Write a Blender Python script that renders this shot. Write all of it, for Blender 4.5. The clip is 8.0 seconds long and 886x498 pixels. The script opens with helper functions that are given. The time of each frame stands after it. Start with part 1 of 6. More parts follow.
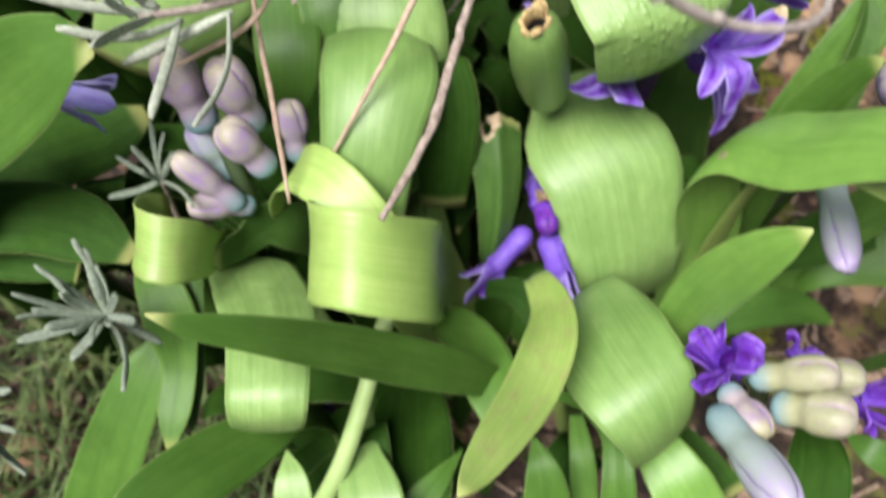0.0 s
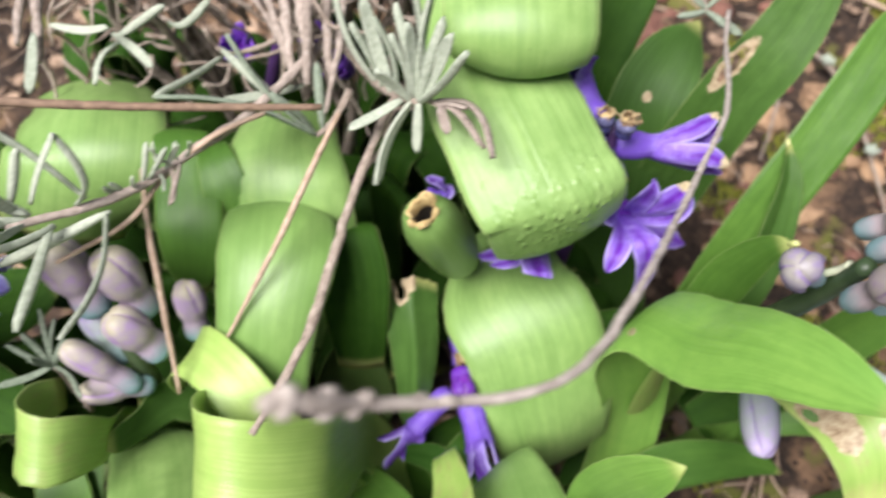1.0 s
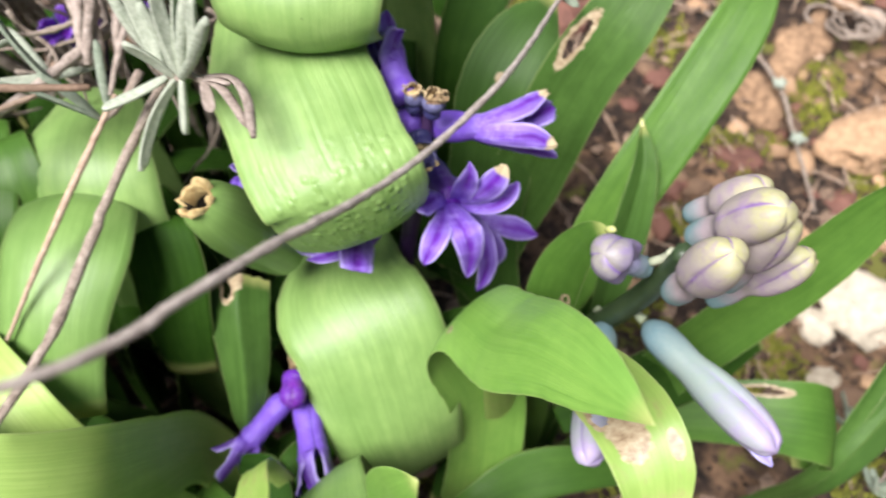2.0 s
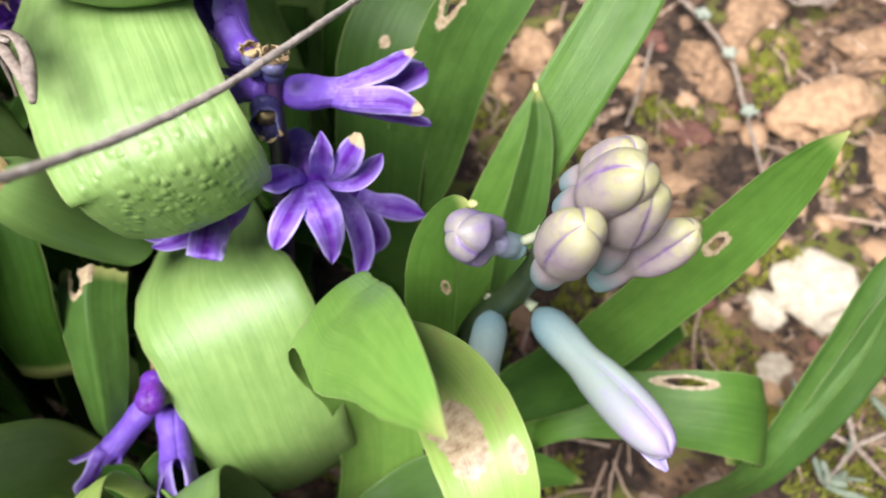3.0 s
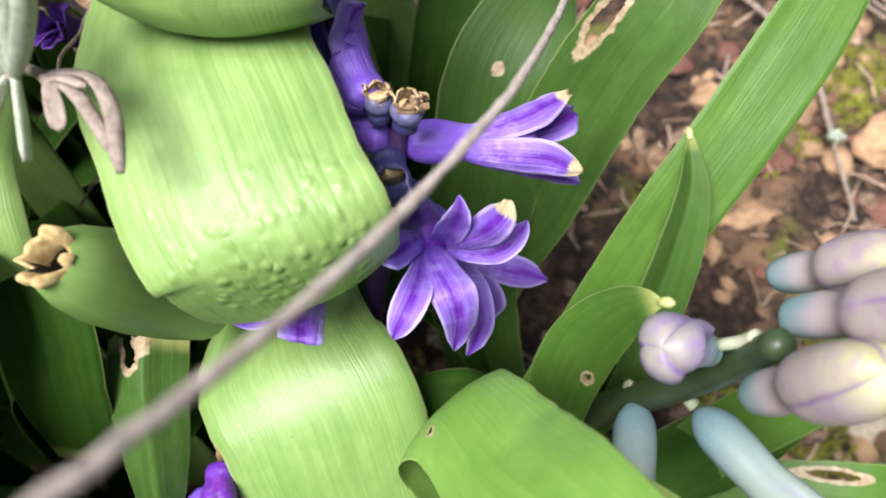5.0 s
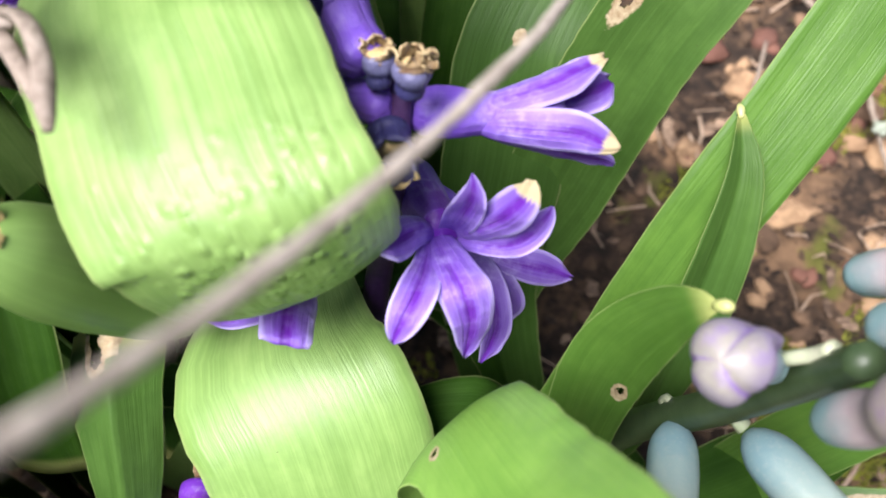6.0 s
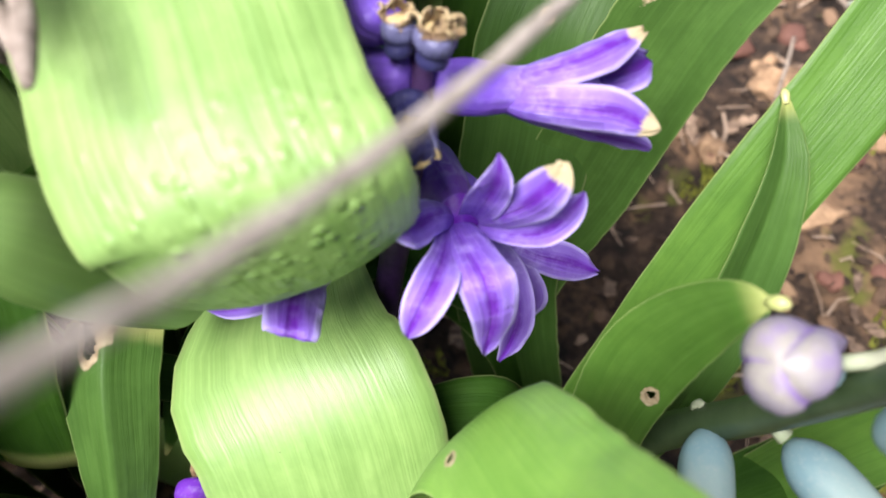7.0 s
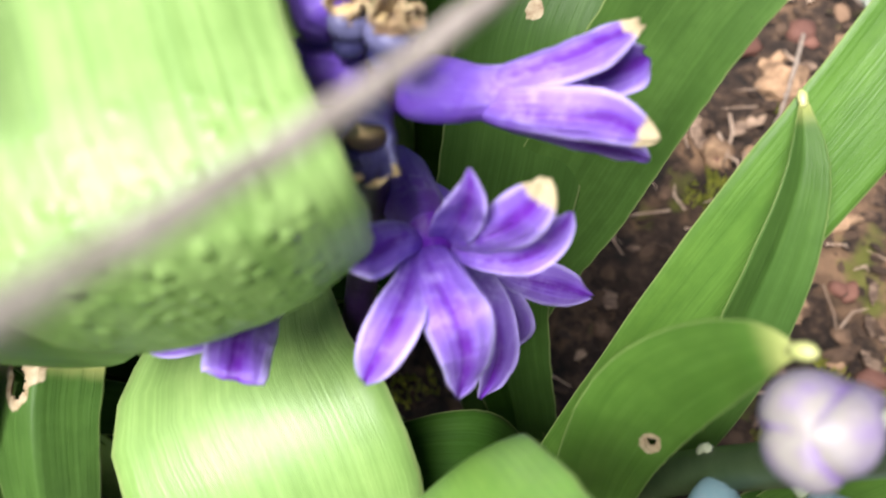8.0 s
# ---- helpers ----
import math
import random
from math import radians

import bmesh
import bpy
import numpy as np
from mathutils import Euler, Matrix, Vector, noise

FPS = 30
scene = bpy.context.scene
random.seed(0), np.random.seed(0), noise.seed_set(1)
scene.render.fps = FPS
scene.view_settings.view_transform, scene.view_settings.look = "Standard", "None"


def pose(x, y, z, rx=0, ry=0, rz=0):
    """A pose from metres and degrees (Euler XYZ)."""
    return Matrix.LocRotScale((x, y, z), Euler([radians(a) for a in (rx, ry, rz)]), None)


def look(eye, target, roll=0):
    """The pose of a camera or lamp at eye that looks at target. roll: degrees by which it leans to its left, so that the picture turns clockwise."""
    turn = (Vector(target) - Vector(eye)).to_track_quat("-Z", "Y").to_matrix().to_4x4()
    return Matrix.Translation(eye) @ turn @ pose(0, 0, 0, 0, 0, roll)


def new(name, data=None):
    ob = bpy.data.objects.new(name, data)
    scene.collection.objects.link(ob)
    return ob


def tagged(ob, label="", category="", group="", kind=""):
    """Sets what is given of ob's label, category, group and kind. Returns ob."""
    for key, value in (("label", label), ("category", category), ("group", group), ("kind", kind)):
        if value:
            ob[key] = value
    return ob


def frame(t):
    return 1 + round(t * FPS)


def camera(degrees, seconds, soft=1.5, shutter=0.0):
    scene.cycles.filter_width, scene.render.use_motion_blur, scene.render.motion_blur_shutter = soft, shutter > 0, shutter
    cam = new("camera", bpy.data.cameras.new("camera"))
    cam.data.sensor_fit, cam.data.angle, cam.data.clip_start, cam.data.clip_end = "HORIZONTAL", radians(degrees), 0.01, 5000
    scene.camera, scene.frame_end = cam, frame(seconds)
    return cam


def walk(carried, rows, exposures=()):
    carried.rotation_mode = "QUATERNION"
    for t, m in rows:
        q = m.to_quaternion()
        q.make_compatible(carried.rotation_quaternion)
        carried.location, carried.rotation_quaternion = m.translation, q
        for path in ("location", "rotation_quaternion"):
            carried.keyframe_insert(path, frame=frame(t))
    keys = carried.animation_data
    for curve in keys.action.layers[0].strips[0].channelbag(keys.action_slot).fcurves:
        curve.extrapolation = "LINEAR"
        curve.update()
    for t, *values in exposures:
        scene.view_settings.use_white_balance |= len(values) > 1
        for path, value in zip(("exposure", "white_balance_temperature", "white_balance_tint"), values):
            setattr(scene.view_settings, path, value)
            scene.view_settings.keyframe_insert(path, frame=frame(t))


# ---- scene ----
# The camera is held by hand, a forearm's length over the flower bed, and sinks towards one floret.
cam = camera(57.6, 8.0, soft=1.8, shutter=0.4)
# a small phone lens close to its subject: little depth of field
cam.data.dof.use_dof, cam.data.dof.focus_distance, cam.data.dof.aperture_fstop = True, 0.163, 17
PATH = [
    # seconds, x, y, z, then the turn about x, y and z
    (0, 0, 0, 0.3676, 30.42, 0.06, 0.34),
    (0.25, 0.0004, 0.0108, 0.3730, 32.55, 0.2, 1.65),
    (0.5, 0.0007, 0.0201, 0.3778, 32.85, 0.29, 0.77),
    (1, 0.0339, 0.0371, 0.3816, 34.03, 1.27, 0.23),
    (1.5, 0.0652, 0.0411, 0.3732, 34.3, 1.67, -0.39),
    (1.7, 0.0747, 0.0427, 0.3685, 34.48, 1.91, -0.15),
    (2.8, 0.1205, 0.0537, 0.3414, 33.91, 2.56, -0.91),
    (3, 0.1232, 0.0577, 0.3367, 33.73, 2.61, -1.26),
    (3.5, 0.1297, 0.0709, 0.3304, 33.16, 2.39, -1.6),
    (4, 0.1249, 0.0769, 0.3201, 32.78, 2.13, -1.85),
    (4.5, 0.101, 0.0801, 0.3171, 32.55, 1.45, -1.96),
    (4.7, 0.0897, 0.0886, 0.3209, 32.6, 1.06, -1.54),
    (5.8, 0.0887, 0.1037, 0.299, 33.06, 1.62, 0.79),
    (6, 0.0898, 0.108, 0.2967, 32.68, 1.45, 0.77),
    (6.5, 0.0896, 0.1086, 0.2892, 32.57, 1.41, 1.29),
    (7, 0.0876, 0.1122, 0.2865, 32.69, 1.33, 2.07),
    (7.5, 0.0864, 0.1174, 0.2744, 32.79, 1.52, 2),
    (8, 0.0922, 0.1251, 0.2737, 32.72, 1.74, 2.03),
]
# the phone brightens its picture as the near leaves fill it
EXPOSURES = [(0, 0.77), (1, 0.84), (1.7, 0.92), (3, 0.98), (4.5, 0.98), (6, 1.15), (8, 1.2)]
walk(cam, [(t, pose(x, y, z, rx, ry, rz)) for t, x, y, z, rx, ry, rz in PATH], EXPOSURES)

# ---- light: a bright, thinly clouded sky with a very wide sun ----
SUN_EL, SUN_ROT = radians(63), radians(-140)
world = bpy.data.worlds.new("sky")
scene.world = world
world.use_nodes = True
wn = world.node_tree
sky = wn.nodes.new("ShaderNodeTexSky")
sky.sky_type, sky.sun_disc, sky.sun_elevation, sky.sun_rotation = "NISHITA", False, SUN_EL, SUN_ROT
sky.air_density, sky.dust_density = 1.0, 4.0
wn.links.new(sky.outputs[0], wn.nodes["Background"].inputs[0])
wn.nodes["Background"].inputs[1].default_value = 0.036
sun = new("sun", bpy.data.lights.new("sun", "SUN"))
sun.data.energy, sun.data.angle, sun.data.color = 4.42, radians(34), (1.0, 0.96, 0.97)
sun.matrix_world = look((0, 0, 0), (-math.sin(SUN_ROT) * math.cos(SUN_EL), -math.cos(SUN_ROT) * math.cos(SUN_EL), -math.sin(SUN_EL)))

MM = 0.001


# ---- materials ----
def material(name):
    m = bpy.data.materials.new(name)
    m.use_nodes = True
    nt = m.node_tree
    return m, nt, nt.nodes["Principled BSDF"]


def node(nt, kind, **values):
    n = nt.nodes.new("ShaderNode" + kind)
    for key, value in values.items():
        if key in n.inputs:
            n.inputs[key].default_value = value
    return n


def ramp(nt, source, stops):
    r = nt.nodes.new("ShaderNodeValToRGB")
    while len(r.color_ramp.elements) < len(stops):
        r.color_ramp.elements.new(0.5)
    for e, (at, colour) in zip(r.color_ramp.elements, stops):
        e.position, e.color = at, (*colour, 1)
    nt.links.new(source, r.inputs[0])
    return r.outputs[0]


def mix(nt, factor, a, b, kind="MIX"):
    n = nt.nodes.new("ShaderNodeMix")
    n.data_type, n.blend_type = "RGBA", kind
    for value, slot in ((factor, 0), (a, 6), (b, 7)):
        if isinstance(value, (int, float)):
            n.inputs[slot].default_value = value
        elif isinstance(value, tuple):
            n.inputs[slot].default_value = (*value, 1)
        else:
            nt.links.new(value, n.inputs[slot])
    return n.outputs[2]


def stretched(nt, coord, scale, noise_scale, detail=3.0, rough=0.5):
    mp = nt.nodes.new("ShaderNodeMapping")
    mp.inputs["Scale"].default_value = scale
    nt.links.new(coord, mp.inputs[0])
    tx = node(nt, "TexNoise", Scale=noise_scale, Detail=detail, Roughness=rough)
    nt.links.new(mp.outputs[0], tx.inputs[0])
    return tx.outputs[0]


def maths(nt, op, a, b):
    n = nt.nodes.new("ShaderNodeMath")
    n.operation = op
    for value, slot in ((a, 0), (b, 1)):
        if isinstance(value, (int, float)):
            n.inputs[slot].default_value = value
        else:
            nt.links.new(value, n.inputs[slot])
    return n.outputs[0]


def bump(nt, bsdf, height, strength, distance):
    b = node(nt, "Bump", Strength=strength, Distance=distance)
    nt.links.new(height, b.inputs["Height"])
    nt.links.new(b.outputs[0], bsdf.inputs["Normal"])
    return b


def glow_through(nt, bsdf, colour, share):
    """Thin living tissue: part of the light passes through it."""
    tr = nt.nodes.new("ShaderNodeBsdfTranslucent")
    if isinstance(colour, tuple):
        tr.inputs[0].default_value = (*colour, 1)
    else:
        nt.links.new(colour, tr.inputs[0])
    mx = nt.nodes.new("ShaderNodeMixShader")
    mx.inputs[0].default_value = share
    nt.links.new(bsdf.outputs[0], mx.inputs[1])
    nt.links.new(tr.outputs[0], mx.inputs[2])
    nt.links.new(mx.outputs[0], nt.nodes["Material Output"].inputs[0])


def leaf_material(name, light, deep, blister=0.0, spots=0.0, lucid=0.12, gloss=0.55, rough=0.42):
    """Hyacinth leaf: UV x runs over the blade in cm, y along it in cm."""
    m, nt, p = material(name)
    uv = nt.nodes.new("ShaderNodeUVMap").outputs[0]
    vein = stretched(nt, uv, (17, 0.2, 1), 1.0, 3, 0.6)
    fine = stretched(nt, uv, (38, 0.8, 1), 1.0, 2)
    cloud = stretched(nt, uv, (0.6, 0.35, 1), 1.0, 3)
    info = nt.nodes.new("ShaderNodeObjectInfo")
    tone = maths(nt, "ADD", maths(nt, "MULTIPLY", cloud, 0.8), maths(nt, "MULTIPLY", info.outputs["Random"], 0.35))
    base = ramp(nt, tone, [(0.3, deep), (0.8, light)])
    base = mix(nt, ramp(nt, vein, [(0.42, (0, 0, 0)), (0.66, (0.2,) * 3)]), base, tuple(min(1, c * 1.4 + 0.02) for c in light))
    mottle = stretched(nt, uv, (2.6, 1.7, 1), 1.0, 4, 0.6)
    base = mix(nt, ramp(nt, mottle, [(0.4, (0.3,) * 3), (0.58, (0, 0, 0))]), base, deep)
    band = stretched(nt, uv, (3.2, 0.12, 1), 1.0, 2, 0.5)
    base = mix(nt, ramp(nt, band, [(0.36, (0.38,) * 3), (0.52, (0, 0, 0))]), base, deep)
    rim_map = nt.nodes.new("ShaderNodeUVMap")
    rim_map.uv_map = "rim"
    split = nt.nodes.new("ShaderNodeSeparateXYZ")
    nt.links.new(rim_map.outputs[0], split.inputs[0])
    edge = maths(nt, "ABSOLUTE", split.outputs[0], 0)
    base = mix(nt, ramp(nt, edge, [(0.965, (0, 0, 0)), (0.99, (0.3,) * 3)]), base, (0.46, 0.52, 0.22))
    base = mix(nt, ramp(nt, split.outputs[1], [(0.975, (0, 0, 0)), (0.995, (0.6,) * 3)]), base, (0.5, 0.5, 0.18))
    scar = stretched(nt, uv, (2.2, 1.1, 1), 2.3, 4, 0.65)
    base = mix(nt, ramp(nt, scar, [(0.735, (0, 0, 0)), (0.78, (0.7,) * 3)]), base, (0.33, 0.27, 0.12))
    # small dark specks of dirt
    fleck = stretched(nt, uv, (1, 1, 1), 7.0, 2, 0.5)
    base = mix(nt, ramp(nt, fleck, [(0.77, (0, 0, 0)), (0.79, (0.75,) * 3)]), base, (0.05, 0.045, 0.02))
    if spots:
        pink = stretched(nt, uv, (1.6, 0.9, 1), 1.6, 5, 0.7)
        base = mix(nt, ramp(nt, pink, [(0.5, (0, 0, 0)), (0.68, (spots,) * 3)]), base, (0.33, 0.2, 0.13))
    # dry tan tissue round gnawed places
    scar_map = nt.nodes.new("ShaderNodeUVMap")
    scar_map.uv_map = "scar"
    near = nt.nodes.new("ShaderNodeSeparateXYZ")
    nt.links.new(scar_map.outputs[0], near.inputs[0])
    crumb = stretched(nt, uv, (1, 1, 1), 5.0, 4, 0.6)
    tan = ramp(nt, crumb, [(0.3, (0.22, 0.15, 0.085)), (0.46, (0.38, 0.29, 0.18)), (0.66, (0.50, 0.42, 0.28))])
    rag = maths(nt, "ADD", near.outputs[0], maths(nt, "MULTIPLY", maths(nt, "SUBTRACT", crumb, 0.5), 0.35))
    base = mix(nt, ramp(nt, maths(nt, "MULTIPLY", rag, ramp(nt, near.outputs[0], [(0.0, (0, 0, 0)), (0.05, (1, 1, 1))])), [(0.14, (0, 0, 0)), (0.24, (1, 1, 1))]), base, tan)
    nt.links.new(base, p.inputs["Base Color"])
    p.inputs["Roughness"].default_value = rough
    p.inputs["Specular IOR Level"].default_value = gloss
    height = maths(nt, "ADD", maths(nt, "MULTIPLY", vein, 0.65 if blister else 1.0), maths(nt, "MULTIPLY", fine, 0.25))
    if blister:
        # rows of small blisters near the fold, ridges along the rest
        mp = nt.nodes.new("ShaderNodeMapping")
        mp.inputs["Scale"].default_value = (4.0, 3.3, 1)
        nt.links.new(uv, mp.inputs[0])
        vo = node(nt, "TexVoronoi", Scale=1.0, Randomness=0.75)
        nt.links.new(mp.outputs[0], vo.inputs[0])
        patch = stretched(nt, uv, (1.1, 1.3, 1), 1.0, 2, 0.5)
        where = maths(nt, "ADD", split.outputs[1], maths(nt, "MULTIPLY", maths(nt, "SUBTRACT", patch, 0.5), 0.09))
        zone = ramp(nt, where, [(blister - 0.055, (0, 0, 0)), (blister - 0.02, (1, 1, 1)), (blister + 0.03, (1, 1, 1)), (blister + 0.05, (0, 0, 0))])
        zone = maths(nt, "MULTIPLY", zone, ramp(nt, edge, [(0.75, (1, 1, 1)), (0.95, (0, 0, 0))]))
        ridge = stretched(nt, uv, (6.5, 0.1, 1), 1.0, 1, 0.4)
        height = maths(nt, "ADD", maths(nt, "MULTIPLY", height, 0.25), maths(nt, "MULTIPLY", ridge, 0.7))
        height = maths(nt, "ADD", height, maths(nt, "MULTIPLY", zone, ramp(nt, vo.outputs[0], [(0.0, (1, 1, 1)), (0.18, (0.85,) * 3), (0.38, (0.28,) * 3), (0.55, (0, 0, 0))])))
    bump(nt, p, height, 1.0 if blister else 0.34, 0.00045 if blister else 0.0005)
    glow_through(nt, p, mix(nt, 1.0, base, (1.0, 1.0, 0.45), "MULTIPLY"), lucid)
    return m


LEAF = leaf_material("leaf_green", (0.27, 0.42, 0.128), (0.135, 0.255, 0.058))
# darker leaf tones, lowered further to put shade contrast into the colour
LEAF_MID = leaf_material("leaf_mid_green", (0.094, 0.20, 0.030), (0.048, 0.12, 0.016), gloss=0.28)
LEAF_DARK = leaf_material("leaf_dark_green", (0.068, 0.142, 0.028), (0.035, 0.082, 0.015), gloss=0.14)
# inner leaves of the clump: the shade they stand in is put into their green
LEAF_SHADED = leaf_material("leaf_shaded_green", (0.034, 0.088, 0.010), (0.016, 0.048, 0.006), gloss=0.06, rough=0.55)
LEAF_SPOTTED = leaf_material("leaf_spotted", (0.36, 0.48, 0.13), (0.22, 0.36, 0.07), spots=0.4)
LEAF_VIVID = leaf_material("leaf_vivid_green", (0.22, 0.41, 0.075), (0.12, 0.27, 0.04), gloss=0.7)
LEAF_BRIGHT = leaf_material("leaf_bright", (0.40, 0.54, 0.15), (0.25, 0.40, 0.085))
LEAF_BLISTER = leaf_material("leaf_blistered", (0.265, 0.41, 0.13), (0.14, 0.26, 0.06), blister=0.892, gloss=0.45)
LEAF_BLUSH = leaf_material("leaf_blushed", (0.38, 0.52, 0.15), (0.24, 0.38, 0.085), spots=0.3)


def soil_material():
    m, nt, p = material("soil")
    co = nt.nodes.new("ShaderNodeTexCoord").outputs["Object"]
    big = stretched(nt, co, (1, 1, 1), 14, 5, 0.65)
    small = stretched(nt, co, (1, 1, 1), 110, 6, 0.7)
    base = ramp(nt, small, [(0.38, (0.008, 0.005, 0.003)), (0.53, (0.036, 0.021, 0.013)), (0.67, (0.11, 0.068, 0.04))])
    base = mix(nt, ramp(nt, big, [(0.53, (0, 0, 0)), (0.64, (0.75,) * 3)]), base, (0.30, 0.18, 0.10))
    moss = stretched(nt, co, (1, 1, 1), 23, 3, 0.6)
    base = mix(nt, ramp(nt, moss, [(0.58, (0, 0, 0)), (0.64, (0.8,) * 3)]), base, (0.12, 0.13, 0.02))
    nt.links.new(base, p.inputs["Base Color"])
    p.inputs["Roughness"].default_value = 0.92
    bump(nt, p, small, 0.9, 0.004)
    return m


SOIL = soil_material()


# ---- building helpers ----
def thing(name, place, label, category, group=""):
    return tagged(pose_empty(name, place), label, category, group)


def pose_empty(name, place):
    ob = new(name)
    ob.empty_display_size = 0.01
    ob.location = Vector(place) * MM
    return ob


def part(name, bm, mat, parent=None, label="", smooth=True):
    """One mesh object out of a bmesh in world millimetres, under its thing or part."""
    me = bpy.data.meshes.new(name)
    bm.to_mesh(me)
    bm.free()
    return part_mesh(name, me, mat, parent, label, smooth)


def part_mesh(name, me, mat, parent=None, label="", smooth=True):
    mats = mat if isinstance(mat, (list, tuple)) else [mat]
    for one in mats:
        me.materials.append(one)
    if smooth:
        me.polygons.foreach_set("use_smooth", [True] * len(me.polygons))
    ob = new(name, me)
    if parent is not None:
        base = Vector((0, 0, 0))
        up = parent
        while up is not None:
            base += up.location
            up = up.parent
        ob.parent = parent
    else:
        base = Vector((0, 0, 0))
    me.transform(Matrix.Translation(-base) @ Matrix.Scale(MM, 4))
    if label:
        tagged(ob, label)
    return ob


def spline(points, count):
    """Points evenly placed along a Catmull-Rom curve through rows of any width."""
    p = np.array(points, float)
    p = np.vstack([2 * p[0] - p[1], p, 2 * p[-1] - p[-2]])
    out = []
    for i in range(1, len(p) - 2):
        a, b, c, d = p[i - 1 : i + 3]
        # centripetal spacing keeps tight bends free of loops
        k = [max(np.linalg.norm((q - r)[:3]), 1e-4) ** 0.5 for q, r in ((b, a), (c, b), (d, c))]
        m1 = (b - a) / k[0] - (c - a) / (k[0] + k[1]) + (c - b) / k[1]
        m2 = (c - b) / k[1] - (d - b) / (k[1] + k[2]) + (d - c) / k[2]
        m1, m2 = m1 * k[1], m2 * k[1]
        for s in np.linspace(0, 1, 40, endpoint=False):
            out.append((2 * s**3 - 3 * s**2 + 1) * b + (s**3 - 2 * s**2 + s) * m1 + (3 * s**2 - 2 * s**3) * c + (s**3 - s**2) * m2)
    out.append(p[-2])
    out = np.array(out)
    far = np.r_[0, np.cumsum(np.linalg.norm(np.diff(out[:, :3], axis=0), axis=1))]
    at = np.linspace(0, far[-1], count)
    return np.stack([np.interp(at, far, column) for column in out.T], 1), at


def unit(v):
    return v / np.maximum(np.linalg.norm(v, axis=-1, keepdims=True), 1e-9)


LEAVES = [0]


def leaf(plant, stations, across, cup=0.05, thick=1.1, mat=None, bump=0, spots=0, holes=(), wave=0.5, label="", fold=0.0, torn=0.0):
    """A strap leaf along stations (x, y, z, width in mm); across: the blade's crosswise direction, from base to tip."""
    LEAVES[0] += 1
    seed = LEAVES[0] * 7.31
    rows, cols = (160, 31) if bump else (320, 61) if holes else (56, 15)
    line, far = spline(stations, rows)
    n = len(stations)
    marks = np.linspace(0, 1, len(across))
    key = np.array(across, float)
    # across is given station by station: carry it over to lengths along the leaf
    st = np.array(stations, float)[:, :3]
    run = np.array([far[np.argmin(np.linalg.norm(line[:, :3] - q, axis=1))] for q in st])
    run = np.maximum.accumulate(run)
    share = np.interp(far, run, np.linspace(0, 1, n))
    side = np.stack([np.interp(share, marks, key[:, k]) for k in range(3)], 1)
    c = line[:, :3]
    ahead = unit(np.gradient(c, axis=0))
    side = unit(side - (side * ahead).sum(1, keepdims=True) * ahead)
    up = np.cross(side, ahead)
    width = np.maximum(line[:, 3], 0.6)
    v = np.linspace(-1, 1, cols)
    top, low = [], []
    for i in range(rows):
        half = width[i] / 2
        for s in v:
            dip = cup * width[i] * (s * s - 0.4) + fold * width[i] * (math.sqrt(s * s + 0.006) - 0.4)
            ripple = wave * (noise.noise((s * 1.2 + seed, far[i] * 0.045, seed)) + 0.5 * s * s * noise.noise((s * 2 + seed, far[i] * 0.11, 3.1)))
            edge = 1 + 0.02 * noise.noise((far[i] * 0.3, s * 5, seed))
            t = thick * (1 - 0.75 * s * s) * 0.5 * min(1, half / 4)
            q = c[i] + side[i] * (half * s * edge) + up[i] * (dip + ripple * min(1, half / 6))
            if bump:
                # shallow furrows along the whole blade
                q = q - up[i] * (0.18 * noise.noise((s * half * 0.4, far[i] * 0.03, 2.2)) * (1 - s * s))
            if torn and i > rows - 14:
                q = q + ahead[i] * (torn * (i - rows + 14) / 13 * noise.noise((s * 5.5, seed, 1.0)) * 2)
            top.append(q + up[i] * t)
            low.append(q - up[i] * t)
    verts = np.array(top + low)
    faces, k = [], rows * cols
    for i in range(rows - 1):
        for j in range(cols - 1):
            a = i * cols + j
            faces.append((a, a + 1, a + cols + 1, a + cols))
            faces.append((k + a, k + a + cols, k + a + cols + 1, k + a + 1))
        a, b = i * cols, i * cols + cols - 1
        faces.append((a, a + cols, k + a + cols, k + a))
        faces.append((b, k + b, k + b + cols, b + cols))
    for j in range(cols - 1):
        a, b = j, (rows - 1) * cols + j
        faces.append((a, k + a, k + a + 1, a + 1))
        faces.append((b, b + 1, k + b + 1, k + b))
    dry = np.zeros(2 * rows * cols)
    for hx, hy, hz, along, wide, open_ in holes:
        # gnawed holes and dry patches: an ellipse on the blade with a tan rim
        mid_at = np.argmin(np.linalg.norm(verts[:k] - (hx, hy, hz), axis=1))
        hi, hj = divmod(int(mid_at), cols)
        ii, jj = np.meshgrid(np.arange(rows), np.arange(cols), indexing="ij")
        da = (far[ii] - far[hi]).ravel()
        db = ((v[jj] * width[ii] - v[hj] * width[hi]) / 2).ravel()
        rag = np.array([1 + 0.22 * noise.noise((math.cos(q) * 2, math.sin(q) * 2, seed)) for q in np.arctan2(db, da)])
        rho = np.hypot(da / along, db / wide) / rag
        rho = np.r_[rho, rho]
        gone = [open_ and max(rho[a] for a in f) < 1.12 for f in faces]
        dry = np.maximum(dry, np.clip(1 - rho / 2.0, 0, 1))
        faces = [f for f, g in zip(faces, gone) if not g]
    me = bpy.data.meshes.new("leaf")
    me.from_pydata(verts.tolist(), [], faces)
    broad = width.max()
    uvs = np.array([(v[j] * broad / 20 + seed, far[i] / 10 + seed) for i in range(rows) for j in range(cols)] * 2)
    index = np.zeros(len(me.loops), dtype=np.int32)
    me.loops.foreach_get("vertex_index", index)
    me.uv_layers.new(name="blade").data.foreach_set("uv", uvs[index].ravel())
